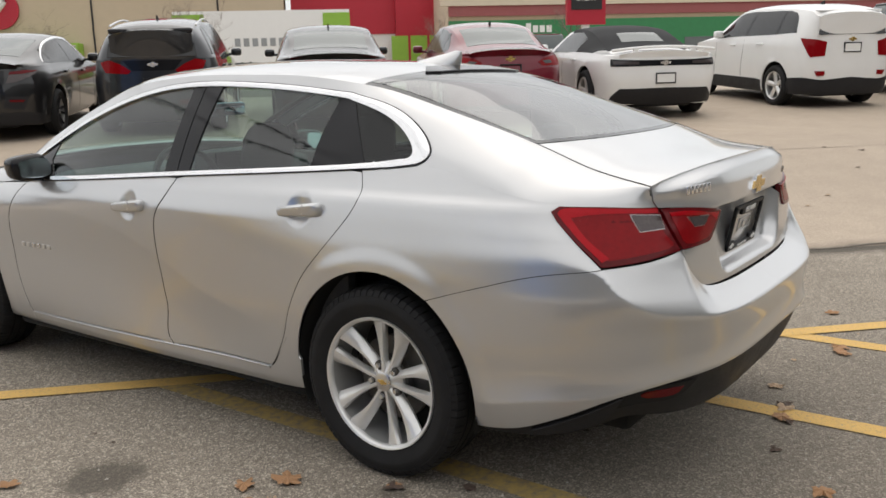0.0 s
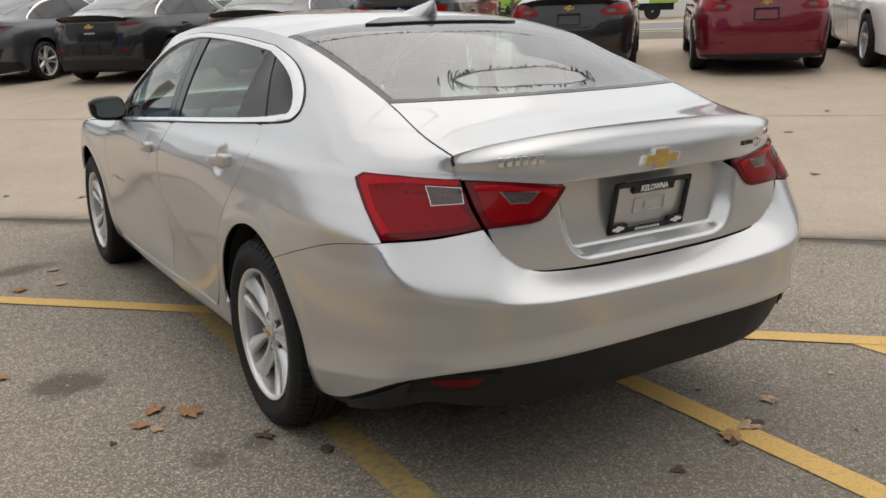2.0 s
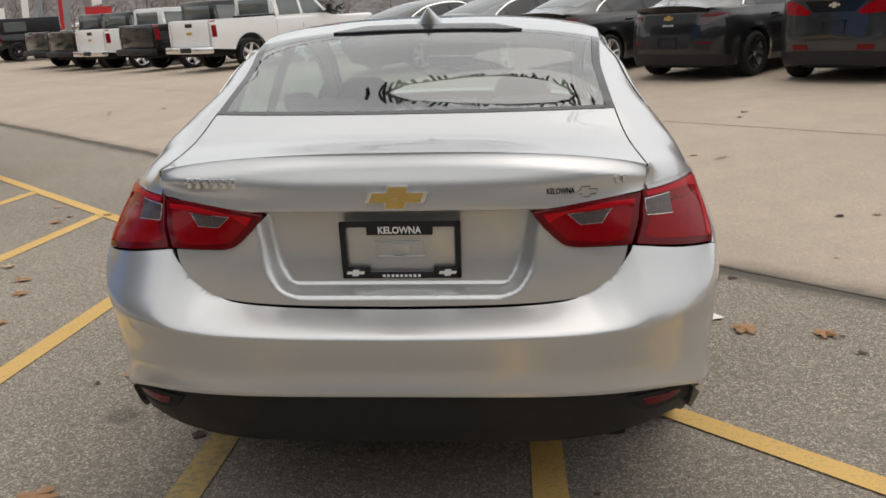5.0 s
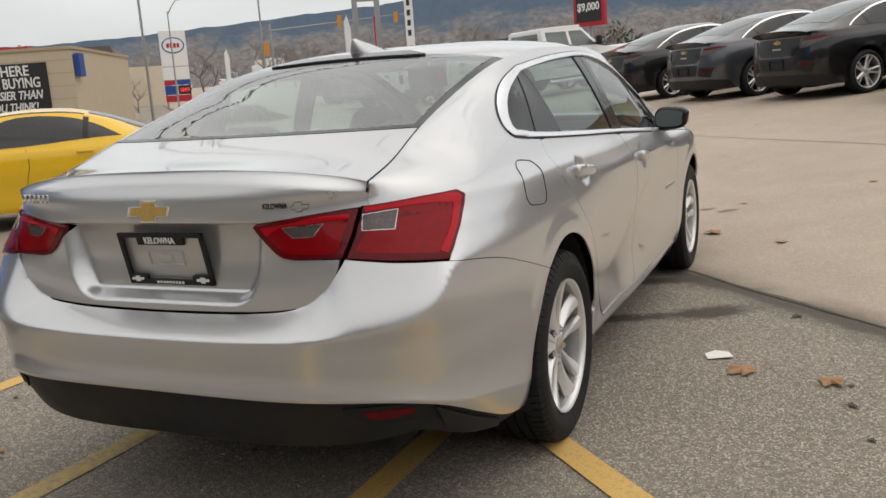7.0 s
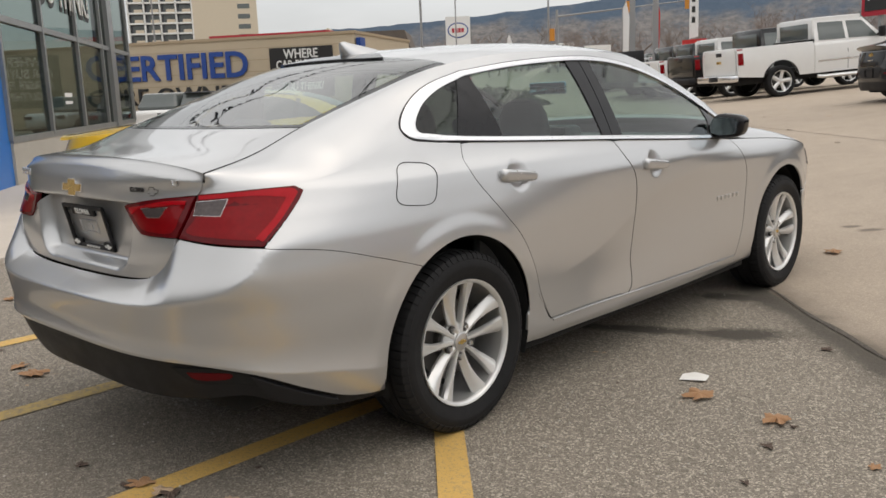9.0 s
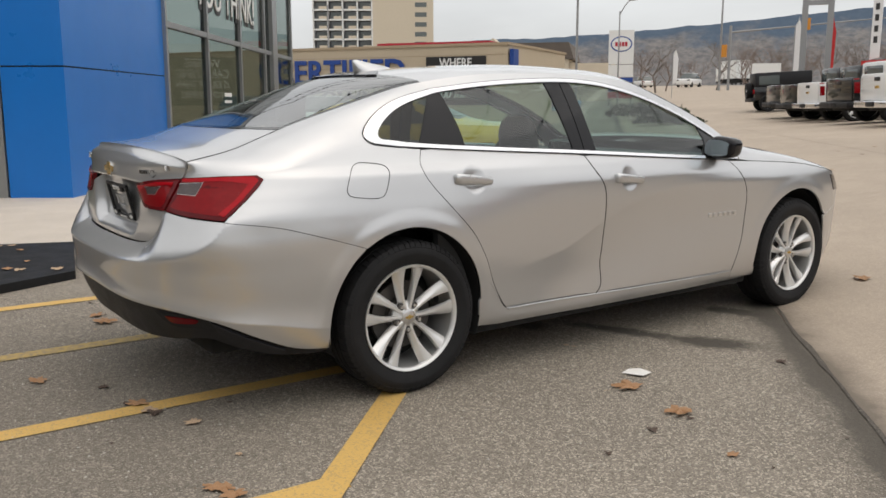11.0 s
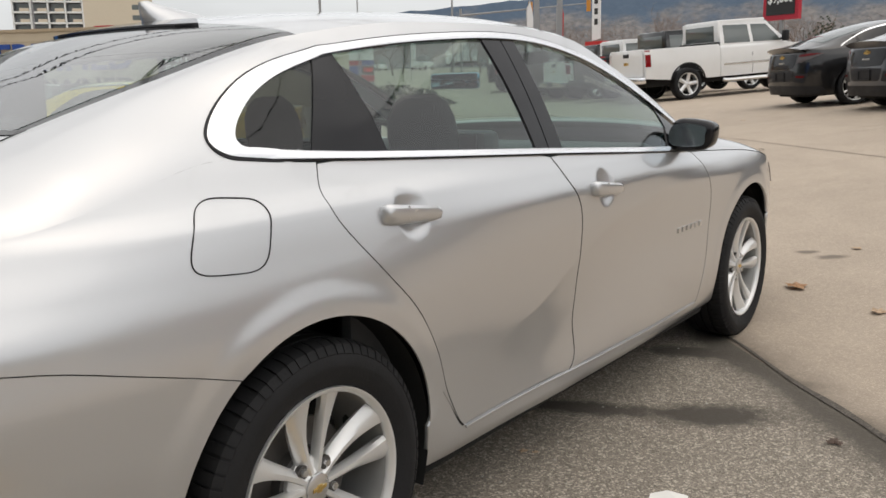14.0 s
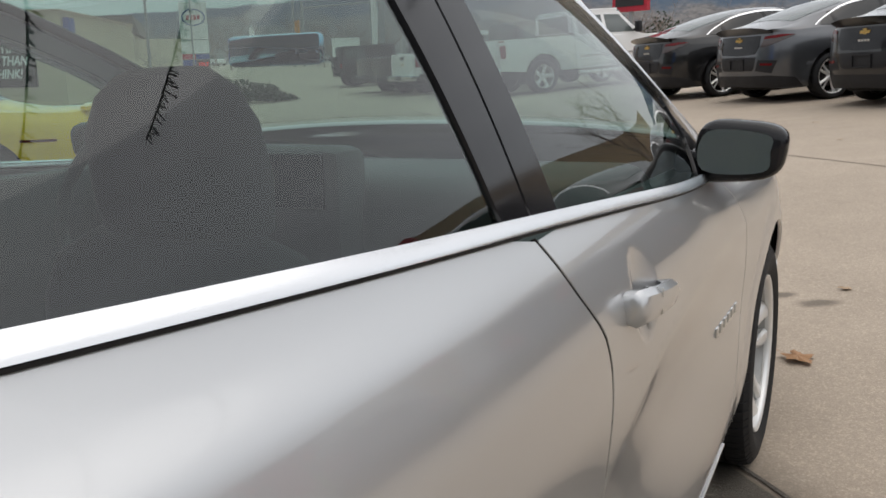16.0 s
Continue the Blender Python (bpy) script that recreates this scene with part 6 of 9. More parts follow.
def liftback(q, paint_key, label, wheel="touring"):
    win = {"outline": [(-0.18, 0.18), (0.1, 0.06), (1.0, 0.05), (1.95, 0.06), (1.72, 0.5), (1.40, 0.84), (0.9, 0.90), (0.35, 0.86), (-0.02, 0.55)], "sharp": (0, 3), "pillars": [(0.15, 0.03), (1.06, 0.10)],
           "arc": [(-0.26, 0.22), (-0.05, 0.60), (0.33, 0.97), (0.9, 1.0), (1.42, 0.93), (1.76, 0.55)]}
    lamps = [("tail_lamp", [(-0.60, 0.93), (-0.80, 0.945), (-1.02, 0.93), (-1.09, 0.79), (-0.98, 0.80), (-0.80, 0.86)], "clear_lens", 0.006), ("lamp_strip", [(-0.62, 0.935), (-0.80, 0.95), (-1.02, 0.937), (-1.04, 0.90), (-0.85, 0.905)], "deep_red", 0.010)]
    blacks = [("hatch_panel", [(-1.09, 0.95), (-1.11, 0.80), (-1.18, 0.70), (-1.5708, 0.685), (-1.5708, 0.955)], "gloss_black", 0.004), ("bumper_valance", [(-0.50, 0.22), (-0.62, 0.36), (-0.95, 0.40), (-1.5708, 0.40), (-1.5708, 0.24)], "plastic", 0.004),
              ("plate_recess", [(-1.16, 0.66), (-1.5708, 0.67), (-1.5708, 0.47), (-1.24, 0.47), (-1.20, 0.50)], "plastic", 0.003), ("bumper_grille", [(-0.84, 0.60), (-1.12, 0.62), (-1.17, 0.47), (-0.92, 0.43)], "plastic", 0.003),
              ("bumper_reflector", [(-0.90, 0.565), (-1.08, 0.575), (-1.08, 0.545), (-0.92, 0.535)], "deep_red", 0.008)]
    car, low, up, top = make_car("hatchback", label, paint_key, row_pose(q), 1.81, 4.58, 2.69, 0.93, wheel, 0.325, None,
                                 [(-1.57, 0.985), (-0.9, 0.99), (-0.2, 1.0), (1.2, 0.965), (2.2, 0.92), (3.4, 0.80), (4.2, 0.70)],
                                 [(-0.9, 1.075), (-0.55, 1.115), (0.0, 1.25), (0.55, 1.38), (1.0, 1.43), (1.4, 1.42), (1.8, 1.30), (2.4, 1.04), (2.7, 0.98), (3.5, 0.82)],
                                 [(-0.9, 0.66), (-0.3, 0.66), (0.6, 0.70), (1.3, 0.71), (2.3, 0.80), (3.4, 0.62)], None, 3.6, lamps, blacks, win, 0.0, True, (-0.42, 0.45), None, GROUP, rear_glass="row_glass")
    add_emblem(car, low, 0.90, 0.085)
    add_plate(car, low, 0.56)
    bm = bmesh.new()
    for i in range(4):
        box(bm, -0.09 + i * 0.048, low(-1.57, 0.80)[1] - 0.008, 0.79, -0.055 + i * 0.048, low(-1.57, 0.80)[1], 0.815)
    part("model_badge", bm, MATS["satin"], car, "", True)
    return car


MATS["row_glass"] = simple("grey_sky_tinted_glass", (0.10, 0.115, 0.112), 0.06, 0.0, 0.15, 2.0, 0.0, 0.8)
liftback(12.8, "black_paint", "black hatchback with chrome window strip and alloy wheels")
liftback(10.25, "grey_paint", "dark grey hatchback with chrome window strip, parked in a row")
liftback(7.85, "black_paint", "black hatchback with chrome window strip and alloy wheels")
liftback(5.2, "black_paint", "black hatchback with dark spoked wheels and chrome window strip", "dark")


def tall_hatch(q):
    win = {"outline": [(-0.50, 0.10), (0.2, 0.06), (1.2, 0.05), (2.15, 0.06), (1.85, 0.55), (1.55, 0.88), (0.8, 0.92), (-0.2, 0.88)], "sharp": (0, 3), "pillars": [(0.1, 0.02), (1.05, 0.05)], "arc": [(-0.55, 0.9), (0.5, 1.0), (1.6, 0.95)]}
    lamps = [("tail_lamp", [(-0.70, 1.02), (-0.86, 1.05), (-1.02, 0.99), (-1.18, 0.90), (-1.12, 0.86), (-0.80, 0.88)], "red_lens", 0.008), ("bumper_lamp", [(-0.92, 0.50), (-1.15, 0.50), (-1.17, 0.43), (-0.95, 0.43)], "deep_red", 0.008)]
    blacks = [("hatch_panel", [(-1.05, 1.04), (-1.5708, 1.04), (-1.5708, 0.90), (-1.20, 0.90)], "gloss_black", 0.004), ("bumper_valance", [(-0.45, 0.22), (-0.7, 0.40), (-1.1, 0.42), (-1.5708, 0.42), (-1.5708, 0.24)], "plastic", 0.004)]
    car, low, up, top = make_car("hatchback", "dark grey tall hatchback with red tail lamps", "coal_paint", row_pose(q), 1.77, 4.17, 2.60, 0.74, "touring", 0.325,
                                 spl((0.15, 0.90), (0.25, 0.955), (0.45, 0.98), (0.70, 1.0), (0.85, 0.985), (1.1, 0.93)),
                                 [(-1.57, 1.06), (-0.3, 1.05), (1.2, 1.0), (2.2, 0.95), (3.2, 0.85), (4.2, 0.72)],
                                 [(-0.68, 1.44), (-0.5, 1.52), (0.0, 1.58), (0.8, 1.61), (1.4, 1.58), (1.9, 1.38), (2.4, 1.08), (2.8, 0.98), (3.4, 0.80)],
                                 [(-0.7, 0.62), (0.0, 0.66), (1.3, 0.69), (2.3, 0.80), (3.4, 0.60)],
                                 spl((0.15, 0.90), (0.30, 0.97), (0.55, 1.0), (0.75, 0.98), (1.05, 0.95)), 4.2, lamps, blacks, win, 0.0, False, (-0.99, -0.90), None, GROUP, shift=0.06)
    bm = bmesh.new()
    ys = low(-1.57, 1.06)[1]
    prism(bm, [(-0.60, 0.0), (0.60, 0.0), (0.56, 0.30), (-0.56, 0.30)], 0.02, pose(0, ys - 0.006, 1.09, -24, 0, 0))
    part("rear_window", bm, MATS["frit"], car, "dark rear window", True)
    bm = bmesh.new()
    box(bm, -0.56, ys + 0.02, 1.40, 0.56, ys + 0.22, 1.47, 0.03)
    part("roof_spoiler", bm, MATS["gloss_black"], car)
    add_emblem(car, low, 0.985, 0.075, "chrome")
    add_plate(car, low, 0.72)
    add_fin(car, top, 0.1)
    for sx in (-1, 1):
        bm = bmesh.new()
        tube(bm, [(sx * 0.58, -0.4 + i * 0.2, top(-0.4 + i * 0.2, 0.06)[2] + 0.035 * math.sin(math.pi * min(1, max(0, i / 9)))) for i in range(10)], 0.014, 6)
        part("roof_rail", bm, MATS["satin"], car)


tall_hatch(2.86)


def row_saloon(q, paint_key, label):
    win = {"outline": [(-0.05, 0.25), (0.25, 0.06), (1.0, 0.05), (1.98, 0.06), (1.75, 0.5), (1.42, 0.86), (0.9, 0.92), (0.4, 0.86), (0.12, 0.62)], "sharp": (0, 3), "pillars": [(0.35, 0.03), (1.06, 0.06)], "arc": [(0, 0.9), (1.0, 1.0), (1.5, 0.9)]}
    lamps = [("tail_lamp", [(-0.62, 0.985), (-0.85, 0.985), (-1.06, 0.955), (-1.16, 0.90), (-1.10, 0.845), (-0.74, 0.84)], "red_lens", 0.006), ("reversing_lens", [(-0.98, 0.925), (-1.09, 0.915), (-1.05, 0.875), (-0.94, 0.88)], "clear_lens", 0.012)]
    # black valance, and a red reflector strip low on the bumper
    blacks = [("bumper_valance", [(-0.60, 0.24), (-0.75, 0.28), (-1.5708, 0.30), (-1.5708, 0.22)], "plastic", 0.004), ("reflector_strip", [(-0.85, 0.42), (-1.10, 0.44), (-1.10, 0.452), (-0.85, 0.435)], "deep_red", 0.004)]
    car, low, up, top = make_car("saloon", label, paint_key, row_pose(q), 1.79, 4.66, 2.70, 1.02, "touring", 0.325, None,
                                 [(-1.57, 1.0), (-0.9, 1.0), (-0.2, 1.01), (1.2, 0.965), (2.2, 0.92), (3.4, 0.80), (4.2, 0.70)],
                                 [(-0.95, 1.09), (-0.65, 1.11), (-0.3, 1.18), (0.2, 1.36), (0.6, 1.44), (1.0, 1.46), (1.4, 1.44), (1.8, 1.31), (2.4, 1.05), (2.7, 0.99), (3.5, 0.83)],
                                 [(-0.9, 0.66), (-0.3, 0.66), (0.6, 0.70), (1.3, 0.71), (2.3, 0.80), (3.4, 0.62)], None, 3.8, lamps, blacks, win, 10.0, False, (-0.42, 0.30), None, GROUP, rear_glass="row_glass")
    add_emblem(car, low, 0.95, 0.075)
    add_plate(car, low, 0.80)
    add_fin(car, top, 0.45)
    bm = bmesh.new()
    y = low(-1.57, 0.68)[1]
    o = [(-0.30, 0.72), (-0.26, 0.70), (0.26, 0.70), (0.30, 0.72), (0.27, 0.685), (-0.27, 0.685)]
    prism(bm, o[::-1], 0.01, Matrix.Translation((0, y - 0.006, 0)))
    part("boot_crease", bm, MATS[paint_key], car, "", True)


row_saloon(0.40, "black_paint", "black saloon with red tail lamps, parked in a row")
row_saloon(-2.14, "red_paint", "dark red saloon with red tail lamps, parked in a row")


def muscle(place, paint_key, label, soft_top, group=""):
    win = {"outline": [(0.15, 0.10), (0.6, 0.06), (1.2, 0.05), (1.85, 0.06), (1.62, 0.55), (1.35, 0.86), (0.9, 0.88), (0.45, 0.66)], "sharp": (0, 3), "pillars": [(0.55, 0.02)], "arc": [(0, 0.9), (1.0, 1.0), (1.5, 0.9)]}
    if soft_top:
        lamps = [("tail_lamp", [(-0.78, 0.90), (-1.22, 0.885), (-1.22, 0.80), (-0.80, 0.795)], "gloss_black", 0.006), ("lamp_glow", [(-0.82, 0.875), (-1.16, 0.865), (-1.16, 0.825), (-0.84, 0.82)], "dim_lens", 0.012)]
        blacks = [("bumper_valance", [(-0.72, 0.25), (-0.80, 0.36), (-0.92, 0.47), (-1.5708, 0.48), (-1.5708, 0.22)], "plastic", 0.006), ("lamp_bar", [(-1.22, 0.885), (-1.5708, 0.885), (-1.5708, 0.80), (-1.22, 0.80)], "gloss_black", 0.005)]
    else:
        lamps = [("tail_lamp", [(-0.82, 0.86), (-1.05, 0.86), (-1.05, 0.76), (-0.84, 0.75)], "deep_red", 0.006), ("tail_lamp", [(-1.09, 0.86), (-1.28, 0.86), (-1.28, 0.77), (-1.09, 0.76)], "deep_red", 0.006)]
        blacks = [("bumper_valance", [(-0.62, 0.25), (-0.75, 0.34), (-0.92, 0.42), (-1.5708, 0.44), (-1.5708, 0.22)], "plastic", 0.006), ("side_marker", [(-0.36, 0.735), (-0.62, 0.735), (-0.62, 0.712), (-0.36, 0.712)], "deep_red", 0.004)]
    car, low, up, top = make_car("sports_coupe" if not soft_top else "convertible", label, paint_key, place, 1.92, 4.80, 2.83, 0.98, "star", 0.355,
                                 spl((0.15, 0.90), (0.25, 0.955), (0.45, 0.97), (0.70, 1.0), (0.82, 0.995), (0.95, 0.93), (1.1, 0.84)),
                                 [(-1.57, 0.93), (-0.9, 0.945), (-0.2, 0.97), (0.4, 0.965), (1.2, 0.92), (2.2, 0.90), (3.6, 0.82), (4.4, 0.72)],
                                 [(-0.95, 1.02), (-0.5, 1.01), (-0.15, 1.06), (0.3, 1.24), (0.75, 1.345), (1.1, 1.36), (1.45, 1.34), (1.9, 1.18), (2.3, 1.0), (2.8, 0.96), (3.6, 0.86)],
                                 [(-0.9, 0.72), (-0.3, 0.66), (0.6, 0.66), (1.3, 0.68), (2.2, 0.78), (3.6, 0.70)],
                                 spl((0.15, 0.85), (0.40, 0.97), (0.60, 1.0), (0.75, 0.985), (0.9, 0.97), (1.0, 0.95)), 4.6, lamps, blacks, win, 8.0, False, (-0.10, 0.50), None, group, shift=0.06)
    if soft_top:
        skin("soft_top", [(-0.22, 0.0), (1.42, 0.0), (1.42, 2.0), (-0.22, 2.0)], top, (0.12, 0.15), MATS["cloth"], car, lift=0.010, flange=0.02, label="black fabric soft top")
        for mir in (False, True):
            skin("soft_top_side", [(-0.15, 0.02), (0.62, 0.02), (0.50, 0.7), (0.9, 0.9), (1.4, 0.9), (1.40, 1.0), (-0.15, 1.0)], up, (0.12, 0.2), MATS["cloth"], car, lift=0.010, flange=0.01, mirror=mir)
        skin("rear_window", [(0.02, 0.45), (0.34, 0.5), (0.34, 1.5), (0.02, 1.55)], top, (0.12, 0.15), MATS["row_glass"], car, lift=0.016, flange=0.004)
        add_plate(car, low, 0.62, 0, "plastic", "white_wall")
        add_emblem(car, low, 0.845, 0.085, "chrome")
    if not soft_top:
        skin("lid_lip", [(-0.99, 0.10), (-0.90, 0.12), (-0.90, 1.88), (-0.99, 1.90)], top, (0.06, 0.12), MATS[paint_key], car, lift=0.018, flange=0.02)
    bm = bmesh.new()
    zt = top(-0.95, 1.0)[2]
    yt = top(-0.95, 1.0)[1]
    pts = [(-0.80 + 1.6 * i / 12, yt + 0.02 + 0.10 * abs(-0.80 + 1.6 * i / 12) ** 2.2, zt + 0.055 - 0.05 * (abs(-0.80 + 1.6 * i / 12) / 0.8) ** 2) for i in range(13)]
    tube(bm, pts, 0.022, 8)
    for sx in (-0.45, 0.45):
        box(bm, sx - 0.03, yt + 0.0, zt - 0.03, sx + 0.03, yt + 0.08, zt + 0.05)
    if soft_top:
        part("boot_spoiler", bm, MATS[paint_key], car)
    else:
        bm.free()
    if not soft_top:
        skin("bonnet_stripe", [(2.45, 0.50), (3.7, 0.55), (3.7, 0.90), (2.45, 0.92)], top, (0.12, 0.15), MATS["gloss_black"], car, lift=0.004, flange=0.004)
        skin("bonnet_stripe", [(2.45, 1.08), (3.7, 1.10), (3.7, 1.45), (2.45, 1.50)], top, (0.12, 0.15), MATS["gloss_black"], car, lift=0.004, flange=0.004)
        skin("roof_edge", [(0.55, 0.0), (1.55, 0.0), (1.55, 0.05), (0.55, 0.05)], top, (0.12, 0.15), MATS["gloss_black"], car, lift=0.006, flange=0.01)
        skin("roof_edge", [(0.55, 1.95), (1.55, 1.95), (1.55, 2.0), (0.55, 2.0)], top, (0.12, 0.15), MATS["gloss_black"], car, lift=0.006, flange=0.01)
    return car


MATS["dim_lens"] = simple("smoked_lamp_lens", (0.06, 0.05, 0.05), 0.15, 0.0, 0.2, 40.0)
muscle(row_pose(-4.5), "white_paint", "white convertible with black soft top and smoked lamps", True, GROUP)


def small_suv(q):
    win = {"outline": [(-0.50, 0.12), (0.2, 0.06), (1.1, 0.05), (2.05, 0.06), (1.80, 0.55), (1.52, 0.88), (0.8, 0.90), (-0.25, 0.86)], "sharp": (0, 3), "pillars": [(0.1, 0.0), (1.03, 0.04)], "arc": [(0, 0.9), (1.0, 1.0), (1.5, 0.9)]}
    lamps = [("tail_lamp", [(-0.62, 1.12), (-0.88, 1.10), (-1.04, 1.06), (-1.02, 0.84), (-0.80, 0.82)], "red_lens", 0.010), ("bumper_lamp", [(-0.88, 0.60), (-1.04, 0.60), (-1.04, 0.53), (-0.92, 0.52)], "red_lens", 0.010)]
    blacks = [("bumper_valance", [(-0.25, 0.22), (-0.42, 0.48), (-0.7, 0.50), (-1.0, 0.46), (-1.5708, 0.50), (-1.5708, 0.22)], "plastic", 0.008), ("sill_cladding", [(0.40, 0.21), (0.42, 0.40), (0.60, 0.42), (2.0, 0.42), (2.16, 0.40), (2.18, 0.21)], "plastic", 0.010)]
    car, low, up, top = make_car("sport_utility", "white compact sport utility with black lower trim", "white_paint", row_pose(q, 10.5, 2), 1.77, 4.26, 2.555, 0.82, "star", 0.335,
                                 spl((0.15, 0.92), (0.25, 0.965), (0.45, 0.98), (0.75, 1.0), (1.0, 0.985), (1.2, 0.93)),
                                 [(-1.57, 1.16), (-0.3, 1.15), (1.2, 1.10), (2.2, 1.05), (3.2, 0.95), (4.2, 0.82)],
                                 [(-0.72, 1.52), (-0.5, 1.62), (0.0, 1.66), (0.8, 1.67), (1.4, 1.64), (1.8, 1.46), (2.3, 1.18), (2.8, 1.06), (3.4, 0.90)],
                                 [(-0.7, 0.68), (0.0, 0.70), (1.3, 0.71), (2.3, 0.80), (3.4, 0.64)],
                                 spl((0.15, 0.90), (0.30, 0.98), (0.55, 1.0), (0.75, 0.985), (1.15, 0.95)), 4.6, lamps, blacks, win, 12.0, False, (-0.99, -0.95), None, GROUP, shift=0.05)
    ys = low(-1.57, 1.16)[1]
    bm = bmesh.new()
    prism(bm, [(-0.60, 0.0), (0.60, 0.0), (0.55, 0.34), (-0.55, 0.34)], 0.02, pose(0, ys - 0.004, 1.175, -20, 0, 0))
    part("rear_window", bm, MATS["frit"], car, "dark rear window", True)
    bm = bmesh.new()
    box(bm, -0.56, ys + 0.10, 1.53, 0.56, ys + 0.30, 1.565, 0.015)
    part("roof_spoiler", bm, MATS["white_paint"], car)
    add_emblem(car, low, 1.10, 0.07)
    add_plate(car, low, 0.97, 0, "plastic", "white_wall")
    add_fin(car, top, 0.1)


small_suv(-7.95)


def pickup(q, paint_key, label, s=8.6, group="pickup trucks parked in the row"):
    """A crew-cab pickup, tail at s across and q along."""
    a, b = lot(s + 1.25, q), lot(s + 5.1, q)
    tilt = math.degrees(math.atan2(b.z - a.z, 3.85))
    car = thing("pickup_truck", pose(a.x, a.y, a.z, 0, 0, -37) @ pose(0, 0, 0, tilt, 0, 0), label, "truck", group)
    pm = MATS[paint_key]
    hw, wb, r = 1.01, 3.85, 0.41

    def prof(z, y):
        return hw * (0.97 + 0.03 * math.sin(math.pi * min(1, max(0, (z - 0.5) / 0.85)))) - 0.05 * smooth(1.28, 1.36, z)

    side = lambda p, z: (prof(z, p), p, z)
    for mir in (False, True):
        bed = [(-1.22, 0.62), (-0.50, 0.55)] + arch(0.0, 0.50, 0.44, 165, 15, 18) + [(0.55, 0.52), (0.95, 0.52), (0.95, 1.36), (-1.22, 1.36)]
        skin("bed_side", inset2(bed, 0.004), side, (0.2, 0.1), pm, car, flange=0.06, mirror=mir)
        cab = [(0.96, 0.52), (3.30, 0.52)] + arch(wb, 0.50, 0.44, 180, 0, 18) + [(4.75, 0.58), (4.75, 1.15), (3.4, 1.22), (2.95, 1.28), (0.96, 1.32)]
        skin("cab_side", inset2(cab, 0.004), side, (0.2, 0.1), pm, car, flange=0.06, mirror=mir)
        green = lambda p, z: (hw - 0.04 - 0.17 * smooth(1.25, 1.95, z) * 1.0, p, z)
        up = [(0.98, 1.30), (3.00, 1.27), (2.45, 1.86), (2.25, 1.93), (1.15, 1.93), (1.02, 1.86)]
        skin("cab_upper", up, green, (0.2, 0.15), pm, car, flange=0.05, mirror=mir)
        for wn_ in ([(1.10, 1.36), (1.86, 1.35), (1.86, 1.80), (1.14, 1.82)], [(1.96, 1.35), (2.80, 1.33), (2.42, 1.78), (1.96, 1.80)]):
            skin("side_window", wn_, green, (0.2, 0.2), MATS["row_glass"], car, lift=0.008, flange=0.008, mirror=mir, label="dark side window")
        skin("tail_lamp", [(-1.215, 0.92), (-1.06, 0.92), (-1.06, 1.33), (-1.215, 1.33)], side, 0.2, MATS["red_lens"], car, lift=0.008, flange=0.01, mirror=mir, label="red tail lamp")
        skin("arch_trim", arch(0.0, 0.52, 0.44, 168, 12, 16) + arch(0.0, 0.49, 0.44, 12, 168, 16), side, 0.3, MATS["plastic"], car, lift=0.012, flange=0.02, mirror=mir)
        skin("cab_joint", [(1.90, 0.56), (1.915, 0.56), (1.915, 1.30), (1.90, 1.30)], side, 0.3, MATS["void"], car, lift=0.002, flange=0.002, mirror=mir)
        skin("side_moulding", [(1.05, 0.80), (3.2, 0.80), (3.2, 0.85), (1.05, 0.85)], side, 0.4, MATS["chrome"] if paint_key == "white_paint" else MATS["plastic"], car, lift=0.006, flange=0.004, mirror=mir)
        bm = bmesh.new()
        tube(bm, [(hw + 0.02, 1.0, 0.44), (hw + 0.06, 1.1, 0.42), (hw + 0.06, 3.1, 0.42), (hw + 0.02, 3.2, 0.44)], 0.05, 8)
        if mir:
            bmesh.ops.scale(bm, vec=(-1, 1, 1), verts=bm.verts)
            bmesh.ops.reverse_faces(bm, faces=bm.faces)
        part("side_step", bm, MATS["satin"], car)
        bm = bmesh.new()
        box(bm, hw + 0.04, 2.74, 1.30, hw + 0.24, 2.86, 1.58, 0.04)
        box(bm, hw - 0.1, 2.78, 1.34, hw + 0.08, 2.83, 1.40, 0.01)
        if mir:
            bmesh.ops.scale(bm, vec=(-1, 1, 1), verts=bm.verts)
            bmesh.ops.reverse_faces(bm, faces=bm.faces)
        part("door_mirror", bm, MATS["plastic"], car)
    bm = bmesh.new()
    box(bm, -0.88, -1.235, 0.68, 0.88, -1.16, 1.37, 0.02)
    tg = part("tailgate", bm, pm, car)
    bm = bmesh.new()
    box(bm, -0.16, -1.245, 1.18, 0.16, -1.23, 1.28, 0.01)
    part("tailgate_handle", bm, MATS["plastic"], tg)
    bm = bmesh.new()
    box(bm, -0.12, -1.246, 0.99, 0.12, -1.232, 1.06)
    part("emblem", bm, MATS["gold"] if paint_key == "white_paint" else MATS["plastic"], tg, "", True)
    bm = bmesh.new()
    box(bm, -1.0, -1.42, 0.50, 1.0, -1.20, 0.68, 0.04)
    bp = part("rear_bumper", bm, MATS["chrome"] if paint_key == "white_paint" else MATS["plastic"], car, "step bumper")
    bm = bmesh.new()
    box(bm, -0.25, -1.43, 0.53, 0.25, -1.40, 0.66, 0.01)
    part("bumper_step", bm, MATS["plastic"], bp)
    bm = bmesh.new()
    box(bm, -0.93, -1.16, 0.60, 0.93, 0.95, 0.72)
    box(bm, -0.80, -1.1, 0.40, 0.80, 4.5, 0.60, 0.04)
    box(bm, -0.93, 0.90, 0.6, 0.93, 0.98, 1.40)
    part("bed_floor", bm, MATS["void"], car)
    bm = bmesh.new()
    box(bm, -0.80, 1.0, 1.88, 0.80, 2.42, 1.955, 0.03)
